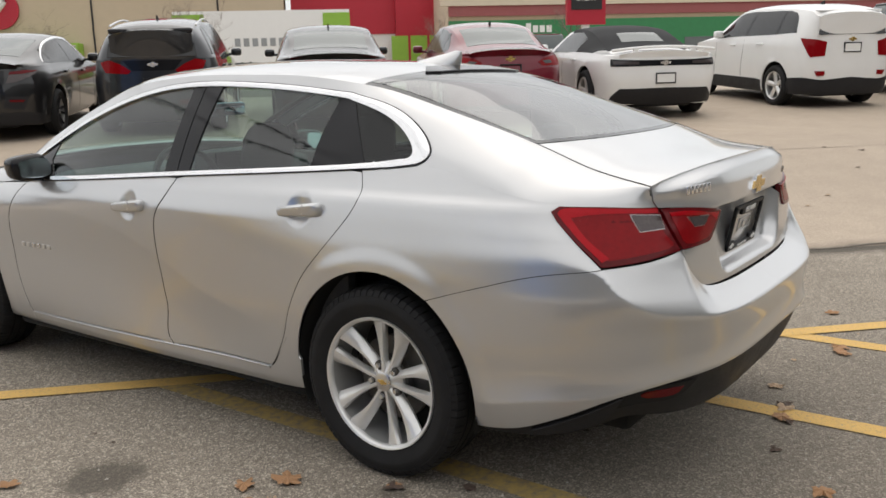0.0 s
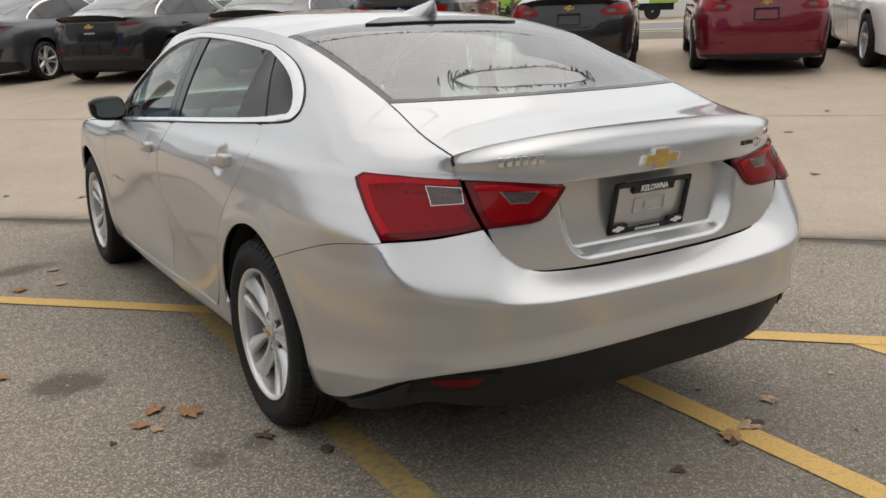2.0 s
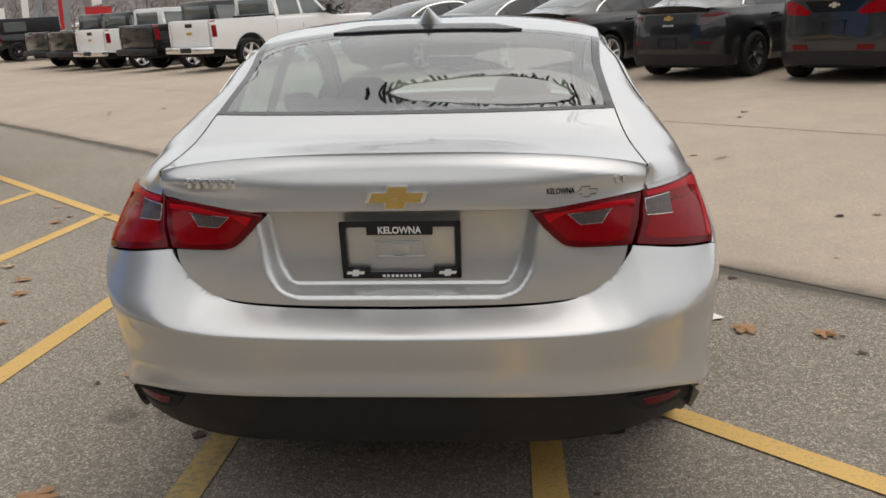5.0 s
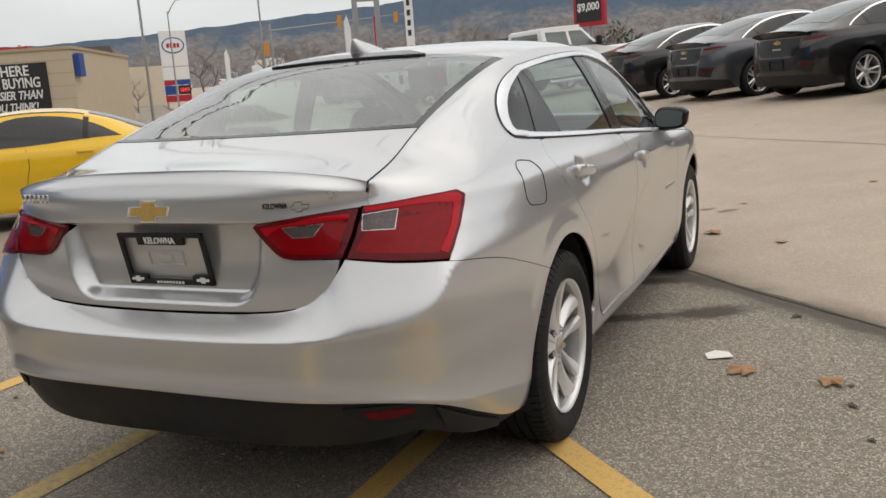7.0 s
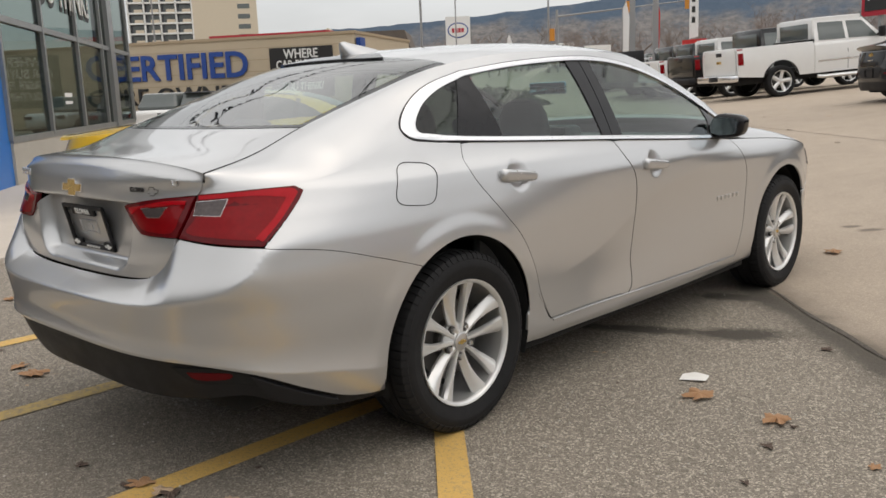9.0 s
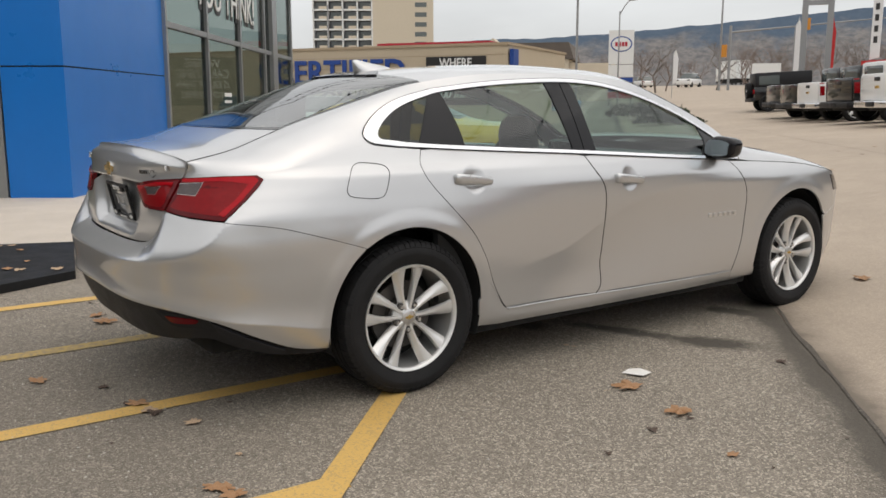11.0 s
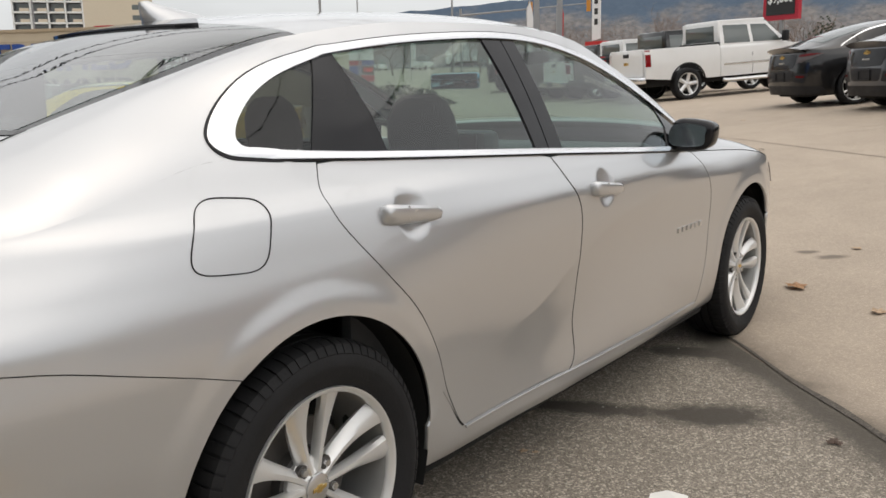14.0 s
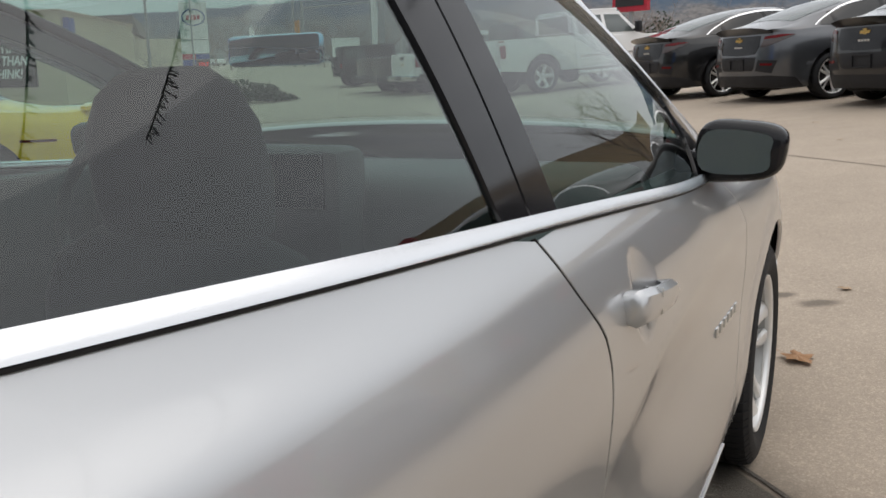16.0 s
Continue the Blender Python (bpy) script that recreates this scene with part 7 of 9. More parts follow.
    box(bm, -0.86, 0.97, 1.28, 0.86, 1.05, 1.92, 0.02)
    part("cab_roof", bm, pm, car)
    bm = bmesh.new()
    box(bm, -0.68, 0.955, 1.42, 0.68, 0.985, 1.82, 0.01)
    part("rear_window", bm, MATS["row_glass"], car, "dark cab rear window")
    bm = bmesh.new()
    prism(bm, [(-0.86, 0.0), (0.86, 0.0), (0.74, 0.83), (-0.74, 0.83)], 0.03, pose(0, 3.02, 1.27, 42, 0, 0))
    part("windscreen", bm, MATS["row_glass"], car, "", True)
    bm = bmesh.new()
    box(bm, -0.97, 2.98, 0.80, 0.97, 4.78, 1.24, 0.10, None, 3)
    part("bonnet", bm, pm, car)
    for c in (0.0, wb):
        put_wheel("star", car, hw - 0.14, c, r, 1, 5.0, r / 0.338)
        put_wheel("star", car, -hw + 0.14, c, r, -1, 25.0, r / 0.338)
    return car


pickup(20.2, "white_paint", "white crew-cab pickup truck with chrome wheels")
pickup(23.8, "black_paint", "black pickup truck with red tail lamps")
pickup(27.7, "white_paint", "white pickup truck with red tail lamps")
pickup(30.6, "black_paint", "black pickup truck with red tail lamps")
pickup(33.4, "coal_paint", "dark pickup truck with red tail lamps")


def off_roader(q, s=7.5):
    a = lot(s + 0.8, q)
    car = thing("off_roader", pose(a.x, a.y, a.z, 0, 0, -45) @ pose(0, 0, 0, 3, 0, 0), "black boxy off-roader with a rear-mounted spare wheel", "car")
    bm = bmesh.new()
    box(bm, -0.80, -0.62, 0.55, 0.80, 2.6, 1.15, 0.05)
    box(bm, -0.72, 2.5, 0.6, 0.72, 3.5, 1.10, 0.05)
    part("body", bm, MATS["black_paint"], car)
    bm = bmesh.new()
    box(bm, -0.74, -0.58, 1.15, 0.74, 1.95, 1.80, 0.06)
    part("hard_top", bm, MATS["plastic"], car)
    bm = bmesh.new()
    box(bm, 0.735, -0.4, 1.25, 0.75, 0.5, 1.65)
    part("side_window", bm, MATS["row_glass"], car)
    bm = bmesh.new()
    box(bm, -0.85, -0.78, 0.48, 0.85, -0.60, 0.66, 0.03)
    part("rear_bumper", bm, MATS["plastic"], car)
    for sx in (-1, 1):
        bm = bmesh.new()
        box(bm, sx * 0.72 - 0.06, -0.68, 0.85, sx * 0.72 + 0.06, -0.6, 1.05, 0.01)
        part("tail_lamp", bm, MATS["red_lens"], car)
    for c in (0.0, 2.45):
        put_wheel("dark", car, 0.76, c, 0.40, 1, 0.0, 0.40 / 0.338)
        put_wheel("dark", car, -0.76, c, 0.40, -1, 0.0, 0.40 / 0.338)
    w = put_wheel("dark", car, 0.0, -0.74, 1.0, -1, 0.0, 0.38 / 0.338)
    w.matrix_basis = pose(-0.1, -0.74, 1.0, 0, 0, -90) @ Matrix.Diagonal((1.1, 1.12, 1.12, 1))


off_roader(39.4, 8.6)
muscle(pose(-6.35, 5.55, 0.0, 0, 0, 134), "yellow_paint", "yellow sports coupe with black bonnet stripes", False)

# ---- buildings, signs and distance ----
MATS["alu_dark"] = simple("dark_grey_cladding", (0.10, 0.105, 0.115), 0.5, 0.2, 0.1, 2.0)

def block(name, mat, x0, y0, z0, x1, y1, z1, parent=None, label="", bevel=0.0):
    bm = bmesh.new()
    box(bm, x0, y0, z0, x1, y1, z1, bevel)
    return part(name, bm, mat, parent, label, True)


def facade(origin, az, z=0.0):
    """Frame of a wall: local x runs along the wall (to that azimuth), y goes into the building."""
    return pose(origin[0], origin[1], z, 0, 0, az)


def dealership():
    """Blue portal and glazed showroom; local x along the front, y into the building."""
    b = thing("dealership", facade((-8.0, 0.53), 144.4, 0.0), "car showroom with a blue metal portal and tall glazing", "building")
    H = 5.2
    # the wall runs from x = 0 away from the viewer; its face looks to local -y after mirroring, so build towards +y being behind
    f = 1.0
    bm = bmesh.new()
    box(bm, 0.0, 0.0, -0.05, 4.0, 0.82, 1.725)
    part("portal_panel", bm, MATS["blue"], b, "blue metal panel", True)
    bm = bmesh.new()
    box(bm, 0.0, 0.0, 1.745, 4.0, 0.82, H)
    part("portal_panel", bm, MATS["blue"], b, "blue metal panel", True)
    block("portal_joint", MATS["void"], 0.01, 0.01, 1.70, 3.99, 0.81, 1.76, b)
    block("portal_plinth", MATS["alu"], -0.012, -0.012, -0.05, 3.98, 0.805, 0.03, b)
    # door frame beside the portal
    block("door_frame", MATS["alu"], -0.02, 0.84, 0.0, 0.14, 1.02, 3.0, b, "grey aluminium door frame")
    block("door_glass", MATS["shop_glass"], 0.05, 1.02, 0.1, 0.07, 5.0, 2.9, b)
    block("side_wall", MATS["alu_dark"], 0.0, 5.0, -0.05, 0.3, 15.0, 4.2, b, "dark grey side wall")
    block("side_band", MATS["blue"], -0.02, 5.0, 4.2, 0.3, 15.0, 5.2, b, "blue fascia band")
    # glazed front
    xs = [4.0, 6.6, 9.4, 12.1]
    for i, x in enumerate(xs):
        block("mullion", MATS["alu"], x - 0.05, -0.06, 0.75, x + 0.05, 0.08, H, b)
    block("corner_column", MATS["alu"], 12.9, -0.10, 0.3, 13.5, 0.3, H, b, "grey aluminium corner column")
    block("mullion", MATS["alu"], 15.9, -0.06, 0.75, 16.05, 0.08, H, b)
    for z in (0.75, 2.62, 4.6):
        block("transom", MATS["alu"], 4.0, -0.05, z - 0.05, 12.9, 0.07, z + 0.05, b)
        block("transom", MATS["alu"], 13.5, -0.05, z - 0.05, 16.0, 0.07, z + 0.05, b)
    edges = [4.0, 6.6, 9.4, 12.1, 12.9]
    for z0, z1 in ((0.8, 2.57), (2.67, 4.55)):
        for x0, x1 in list(zip(edges, edges[1:])) + [(13.5, 15.95)]:
            p = block("window_pane", MATS["shop_glass"], x0 + 0.05, 0.0, z0, x1 - 0.05, 0.02, z1, b)
            p.visible_shadow = False
    block("base_wall", MATS["kerb"], 4.0, -0.04, -0.2, 16.05, 0.3, 0.72, b, "pale concrete base wall")
    block("fascia", MATS["alu"], 4.0, -0.1, 4.65, 16.1, 0.4, H + 0.3, b)
    # inside: floor, back wall, desks and lit signs
    block("inner_floor", MATS["walkway"], 0.2, 0.3, 0.0, 16.0, 9.0, 0.5, b)
    block("inner_wall", MATS["tan_wall"], 0.2, 9.0, 0.0, 16.0, 9.2, H, b)
    block("inner_wall", MATS["white_wall"], 3.6, 0.9, 0.0, 3.8, 9.0, H, b)
    block("inner_ceiling", MATS["white_wall"], 0.0, 0.3, H - 0.1, 16.0, 9.2, H, b)
    block("inner_column", MATS["cream"], 5.6, 3.0, 0.5, 6.4, 3.8, H, b)
    block("counter", MATS["black_sign"], 8.2, 2.0, 0.5, 9.6, 2.8, 1.5, b)
    block("counter", MATS["tan_dark"], 10.2, 3.0, 0.5, 12.4, 3.7, 1.6, b)
    block("poster", MATS["red_sign"], 10.4, 5.0, 1.9, 10.9, 5.05, 2.5, b)
    block("poster", MATS["lime"], 11.4, 5.0, 1.6, 11.8, 5.05, 2.3, b)
    block("door_sticker", MATS["white_wall"], 7.9, -0.012, 1.42, 8.5, -0.004, 1.5, b)
    block("door_sticker", MATS["white_wall"], 7.9, -0.012, 1.28, 8.5, -0.004, 1.34, b)
    letters("YOU THINK!", 0.92, 0.008, MATS["black_sign"], b, pose(8.5, -0.012, 3.42), "window_lettering_edge", 0.05, 0.1, 0.95, "black outline of the window lettering")
    letters("YOU THINK!", 0.92, 0.008, MATS["white_wall"], b, pose(8.46, -0.034, 3.46, 0, 0, 0), "window_lettering", 0.0, 0.1, 0.95, "white window lettering")


dealership()

# walkway before the showroom, and its mat
def slab(name, pts, z0, z1, mat, label, cat):
    bm = bmesh.new()
    a = [bm.verts.new((x, y, z1)) for x, y in pts]
    c = [bm.verts.new((x, y, z0)) for x, y in pts]
    bm.faces.new(a)
    for i in range(len(a)):
        bm.faces.new((a[i], c[i], c[(i + 1) % len(a)], a[(i + 1) % len(a)]))
    bmesh.ops.recalc_face_normals(bm, faces=bm.faces)
    return tagged(part(name, bm, mat, None, "", True), label, cat, "", "structure")


slab("pavement", [(-4.05, -0.55), (-4.0, -8.0), (-30, -8), (-30, 18), (-22.5, 12.0), (-9.0, 3.3), (-4.6, 0.6)], -0.1, 0.05, MATS["walkway"], "pale concrete walk before the showroom", "pavement")


def certified():
    b = thing("used_car_building", pose(-23.1, 20.2, 0.3, 0, 0, 210.6), "tan building with blue lettering and a black banner", "building")
    # local x from the near corner along the wall; face looks to local +y
    wall = block("wall", MATS["tan_wall"], 0.0, -8.0, 0.0, 22.0, 0.0, 3.25, b, "tan panelled wall")
    block("coping", MATS["tan_dark"], -0.05, -8.05, 3.25, 22.05, 0.05, 3.36, b)
    block("corner_sign", MATS["blue_sign"], -0.22, -0.7, 2.3, -0.05, -0.1, 3.1, b)
    for i in range(7):
        block("wall_joint", MATS["tan_dark"], 0.0, -0.01, 0.45 * (i + 0.4), 22.0, 0.006, 0.45 * (i + 0.4) + 0.02, wall)
    turn = pose(0, 0, 0, 0, 0, 180)
    letters("CERTIFIED", 1.42, 0.03, MATS["blue_sign"], b, pose(7.75, 0.05, 2.25) @ turn, "wall_lettering", 0.03, 0.0, 1.0, "blue block lettering")
    letters("PRE-OWNED", 0.95, 0.03, MATS["black_sign"], b, pose(7.6, 0.05, 1.12) @ turn, "wall_lettering", 0.01, 0.0, 1.15, "black block lettering")
    block("banner", MATS["black_sign"], 0.9, 0.0, 0.9, 3.55, 0.05, 2.85, b, "black banner")
    for k, (tx, sz) in enumerate((("WHERE", 0.50), ("CAR BUYING", 0.50), ("IS EASIER THAN", 0.42), ("YOU THINK!", 0.42))):
        letters(tx, sz, 0.01, MATS["white_wall"], b, pose(2.22, 0.065, 2.58 - 0.42 * k) @ turn, "banner_lettering", 0.008, 0.25 if k > 1 else 0.0, 0.72 if k else 0.85, "white banner lettering")


certified()


def tower():
    b = thing("apartment_tower", pose(-210.6, 145.7, 3.0, 0, 0, 236), "pale concrete tower with rows of recessed balconies", "building")
    block("wall", MATS["cream"], 0.0, -22.0, 0.0, 17.8, 0.0, 48.0, b, "cream blank wall")
    block("core", MATS["alu_dark"], 17.8, -22.0, 0.0, 35.5, -1.8, 48.0, b)
    for k in range(16):
        z = 2.8 * k
        block("balcony_slab", MATS["white_wall"], 17.8, -2.0, z, 35.5, 0.0, z + 0.45, b)
        for i in range(5):
            block("balcony_wall", MATS["white_wall"], 17.8 + i * 4.3, -2.0, z, 18.2 + i * 4.3, 0.0, z + 2.8, b)
        for i in range(4):
            block("balcony_rail", MATS["cream"], 18.3 + i * 4.3, -0.1, z + 0.45, 20.6 + i * 4.3, -0.02, z + 1.25, b)
            block("balcony_window", MATS["row_glass"], 18.4 + i * 4.3, -1.85, z + 0.5, 21.4 + i * 4.3, -1.75, z + 2.5, b)
    for k in range(16):
        block("window", MATS["row_glass"], 2.0, -0.02, 2.8 * k + 1.0, 5.4, 0.04, 2.8 * k + 2.3, b)


tower()
red = thing("red_parapet_building", pose(-37.5, 30.5, 0.8, 0, 0, 214), "low building with a red roof edge", "building")
block("wall", MATS["tan_dark"], 0, -6, 0, 7.0, 0, 3.6, red)
block("roof_edge", MATS["red_sign"], -0.2, -6, 3.55, 7.2, 0.15, 4.15, red)

gable = thing("gabled_shop", pose(-47.0, 46.0, 1.4, 0, 0, 222), "cream shop with a brown shingle roof and a small gable", "building")
block("wall", MATS["cream"], 0, -8, 0, 13.0, 0, 3.4, gable)
bm = bmesh.new()
prism(bm, [(-0.4, 3.3), (13.4, 3.3), (13.0, 4.6), (0.0, 4.6)], -8.2, Matrix.Translation((0, 0.2, 0)))
part("roof", bm, MATS["roofing"], gable, "", True)
bm = bmesh.new()
prism(bm, [(4.0, 3.2), (8.0, 3.2), (6.0, 5.0)], -2.0, Matrix.Translation((0, 0.35, 0)))
part("gable_front", bm, MATS["cream"], gable, "", True)
bm = bmesh.new()
bmesh.ops.create_cone(bm, cap_ends=True, segments=14, radius1=0.32, radius2=0.32, depth=0.1, matrix=pose(6.0, 0.42, 4.0, 90, 0, 0))
part("round_vent", bm, MATS["void"], gable)
block("side_wing", MATS["cream"], -3.5, -8, 0.0, -0.02, -0.4, 3.0, gable)
for i in range(5):
    block("window", MATS["row_glass"], 1.0 + i * 2.4, -0.02, 0.9, 2.6 + i * 2.4, 0.05, 2.5, gable)


def fuel_sign():
    a = lot(0, 0)
    b = thing("fuel_price_sign", pose(-37.3, 41.6, 1.6, 0, 0, 43), "tall white fuel price sign with red and blue panels", "sign")
    for sx in (-0.72, 0.72):
        block("post", MATS["pole"], sx - 0.06, -0.06, -1.6, sx + 0.06, 0.06, 4.3, b)
    block("board", MATS["white_wall"], -0.82, -0.12, 2.25, 0.82, 0.12, 4.45, b, "white sign board")
    block("board", MATS["white_wall"], -0.82, -0.12, 1.4, 0.82, 0.12, 2.2, b, "white sign board")
    block("price_panel", MATS["red_sign"], -0.80, -0.16, 1.06, -0.02, 0.1, 1.36, b)
    block("price_panel", MATS["blue_sign"], 0.02, -0.16, 1.06, 0.80, 0.1, 1.36, b)
    block("price_panel", MATS["blue_sign"], -0.80, -0.16, 0.46, -0.02, 0.1, 1.02, b)
    block("price_panel", MATS["black_sign"], 0.02, -0.16, 0.46, 0.80, 0.1, 1.02, b)
    block("price_panel", MATS["red_sign"], -0.80, -0.16, 0.0, 0.80, 0.1, 0.42, b)
    bm = bmesh.new()
    bmesh.ops.create_cone(bm, cap_ends=True, segments=32, radius1=0.70, radius2=0.70, depth=0.03, matrix=pose(0, -0.13, 3.55, 90, 0, 0) @ Matrix.Diagonal((1, 0.72, 1, 1)))
    part("emblem_ring", bm, MATS["blue_sign"], b, "", True)
    bm = bmesh.new()
    bmesh.ops.create_cone(bm, cap_ends=True, segments=32, radius1=0.62, radius2=0.62, depth=0.03, matrix=pose(0, -0.15, 3.55, 90, 0, 0) @ Matrix.Diagonal((1, 0.70, 1, 1)))
    part("emblem_face", bm, MATS["white_wall"], b, "", True)
    bm = bmesh.new()
    for i in range(4):
        box(bm, -0.40 + i * 0.21, -0.18, 3.40, -0.24 + i * 0.21, -0.16, 3.68)
    part("emblem_bars", bm, MATS["red_sign"], b, "", True)
    letters("124.9", 0.34, 0.01, MATS["signal_red"], b, pose(0.41, -0.17, 0.74), "price_digits", 0.004, 0.0, 0.8, "red lit price digits")


n = Nodes("lit_red_digits")
n.set(color=(0.6, 0.02, 0.02), rough=0.5)
n.bs.inputs["Emission Color"].default_value = (1.0, 0.05, 0.04, 1)
n.bs.inputs["Emission Strength"].default_value = 1.2
MATS["signal_red"] = n.mat
fuel_sign()


def street_pole(name, x, y, h, r=0.09, arm=None, label="grey steel street lamp pole", cat="lamp post"):
    z = height(x, y)
    p = thing(name, pose(x, y, z), label, cat)
    bm = bmesh.new()
    tube(bm, [(0, 0, -0.2), (0, 0, h)], [r, r * 0.6], 8)
    part("pole", bm, MATS["pole"], p)
    if arm:
        dx, dy = arm
        bm = bmesh.new()
        pts = [(dx * t, dy * t, h - 0.2 + 0.9 * math.sin(t * 1.57)) for t in (0, 0.2, 0.4, 0.6, 0.8, 1.0)]
        tube(bm, pts, r * 0.5, 6)
        part("arm", bm, MATS["pole"], p)
        bm = bmesh.new()
        box(bm, dx - 0.3, dy - 0.12, h + 0.6, dx + 0.3, dy + 0.12, h + 0.76, 0.05)
        part("lamp_head", bm, MATS["pole"], p)
    return p


street_pole("flag_pole", -24.0, 24.8, 11.0, 0.06, None, "thin white metal pole", "pole")
street_pole("street_lamp", -48.0, 66.0, 9.0, 0.12, (4.5, 1.0))
street_pole("street_lamp", -36.0, 40.0, 6.0, 0.06, (0.9, 0.2))
street_pole("street_lamp", -52.0, 27.5, 7.0, 0.08, None)


def signal_mast():
    x, y = -47.0, 66.0
    p = thing("traffic_signal", pose(x, y, height(x, y), 0, 0, 30), "traffic signal mast with yellow signal heads", "traffic light")
    bm = bmesh.new()
    tube(bm, [(0, 0, 0), (0, 0, 5.8)], 0.12, 8)
    tube(bm, [(0, 0, 5.2), (13.0, 0, 6.0)], [0.10, 0.05], 6)
    part("mast", bm, MATS["pole"], p)
    for dx in (6.5, 11.8):
        q = block("signal_head", MATS["orange"], dx - 0.19, -0.15, 5.2, dx + 0.19, 0.15, 6.2, p)
    block("signal_head", MATS["orange"], -0.7, -0.2, 3.0, -0.25, 0.2, 4.1, p)


signal_mast()


def gantry():
    """Steel twin-post sign frame at the lot's corner."""
    x, y = -21.0, 38.0
    p = thing("pylon_sign", pose(x, y, height(x, y), 0, 0, 32), "grey steel twin-post pylon sign", "sign")
    for sx in (-0.58, 0.58):
        block("post", MATS["pole"], sx - 0.14, -0.14, -0.3, sx + 0.14, 0.14, 9.5, p)
    for z in (4.9, 6.3):
        block("cross_bar", MATS["pole"], -0.44, -0.12, z, 0.44, 0.12, z + 0.22, p)


gantry()


def feather_flag(x, y, h, mat, text=None, lean=8, turn=30):
    p = thing("feather_flag", pose(x, y, height(x, y), 0, 0, turn), "tall feather banner on a thin pole", "flag")
    bm = bmesh.new()
    tube(bm, [(0, 0, -0.1), (0, 0, h * 0.9), (0.25, 0, h)], 0.025, 6)
    part("pole", bm, MATS["pole"], p)
    bm = bmesh.new()
    prism(bm, [(0.03, 1.0), (0.34, 1.15), (0.40, h * 0.8), (0.2, h), (0.03, h * 0.9)], 0.02)
    part("cloth", bm, mat, p, "", True)
    if text:
        letters(text, 0.42, 0.004, MATS["black_sign"], p, pose(0.38, -0.01, h * 0.60) @ pose(0, 0, 0, 0, 90, 0), "flag_lettering", 0.004, 0.0, 1.0)


feather_flag(-22.6, 41.6, 4.6, MATS["red_cloth"], None)
feather_flag(-24.8, 42.0, 4.6, MATS["white_cloth"], None)
feather_flag(-40.0, 50.0, 3.6, MATS["white_cloth"], None)


def stall_sign(q, s, h0, text, text2):
    a = lot(s, q)
    p = thing("price_sign", pose(a.x, a.y, a.z, 0, 0, -45), "red and black sale sign on a post", "sign")
    block("post", MATS["white_wall"], -0.09, -0.05, -0.1, 0.09, 0.05, h0, p)
    block("board", MATS["red_sign"], -0.48, -0.09, h0 - 0.1, 0.48, 0.06, h0 + 1.75, p, "red sign board")
    block("board_face", MATS["black_sign"], -0.38, -0.11, h0 + 0.25, 0.38, -0.09, h0 + 1.65, p)
    letters(text, 0.30, 0.006, MATS["white_wall"], p, pose(0, -0.12, h0 + 0.85), "sign_lettering", 0.008, 0.0, 0.85)
    letters(text2, 0.20, 0.006, MATS["white_wall"], p, pose(0, -0.12, h0 + 0.52), "sign_lettering", 0.004, 0.0, 0.85)


stall_sign(-6.0, 17.3, 1.55, "BONUS", "-EVENT-")
a = lot(14.5, 23.0)
ps = thing("price_sign", pose(a.x, a.y, a.z, 0, 0, -20), "red and black price sign on a post", "sign")
block("post", MATS["pole"], -0.05, -0.05, 0, 0.05, 0.05, 2.1, ps)
block("board", MATS["red_sign"], -0.62, -0.09, 2.0, 0.62, 0.06, 4.2, ps, "red sign board")
block("board_face", MATS["black_sign"], -0.50, -0.11, 2.15, 0.50, -0.09, 4.1, ps)
letters("$9,000", 0.36, 0.006, MATS["white_wall"], ps, pose(0, -0.12, 2.62), "sign_lettering", 0.008, 0.0, 0.9)

# flag stand with vertical lettering and a red base, behind the trucks
a = lot(17.1, 50.7)
fl = thing("feather_flag", pose(a.x, a.y, a.z, 0, 0, -20), "white feather banner with dark letters on a red frame", "flag")
bm = bmesh.new()
prism(bm, [(0.0, 2.2), (0.75, 2.3), (0.75, 5.6), (0.35, 5.9), (0.0, 5.6)], 0.03)
part("cloth", bm, MATS["white_cloth"], fl, "", True)
block("frame", MATS["red_cloth"], -0.35, -0.25, 1.55, 1.2, 0.3, 2.15, fl)
block("frame_post", MATS["pole"], 0.3, -0.05, -0.1, 0.42, 0.07, 1.6, fl)
for k, ch in enumerate("ROLE"):
    block("flag_bar", MATS["black_sign"], 0.22, -0.022, 5.0 - 0.62 * k, 0.52, -0.012, 5.36 - 0.62 * k, fl)

# far ridge and slopes
def ridge(name, radius, pts, mat, z0):
    verts, faces = [], []
    prof = spl(*pts)
    n = 220
    a0, a1 = pts[0][0], pts[-1][0]
    for i in range(n + 1):
        a = a0 + (a1 - a0) * i / n
        el = prof(a) + 0.18 * noise.noise(Vector((a * 0.35, 0.0, 1.0))) + 0.07 * noise.noise(Vector((a * 1.6, 3.0, 1.0))) + 0.03 * noise.noise(Vector((a * 6.0, 3.0, 1.0)))
        top = radius * math.tan(radians(max(0.05, el)))
        for k in range(9):
            f = k / 8
            r = radius * (1 - 0.42 * (1 - f)) * (1 + 0.02 * noise.noise(Vector((a * 0.8, f * 3, 2.0))))
            verts.append((r * math.cos(radians(a)), r * math.sin(radians(a)), z0 + (top - z0) * f ** 1.15))
    for i in range(n):
        for k in range(8):
            faces.append((i * 9 + k, i * 9 + k + 1, (i + 1) * 9 + k + 1, (i + 1) * 9 + k))
    return tagged(mesh_object(name, verts, faces, mat), "hazy blue forested hillside in the distance", "hill", "", "structure")


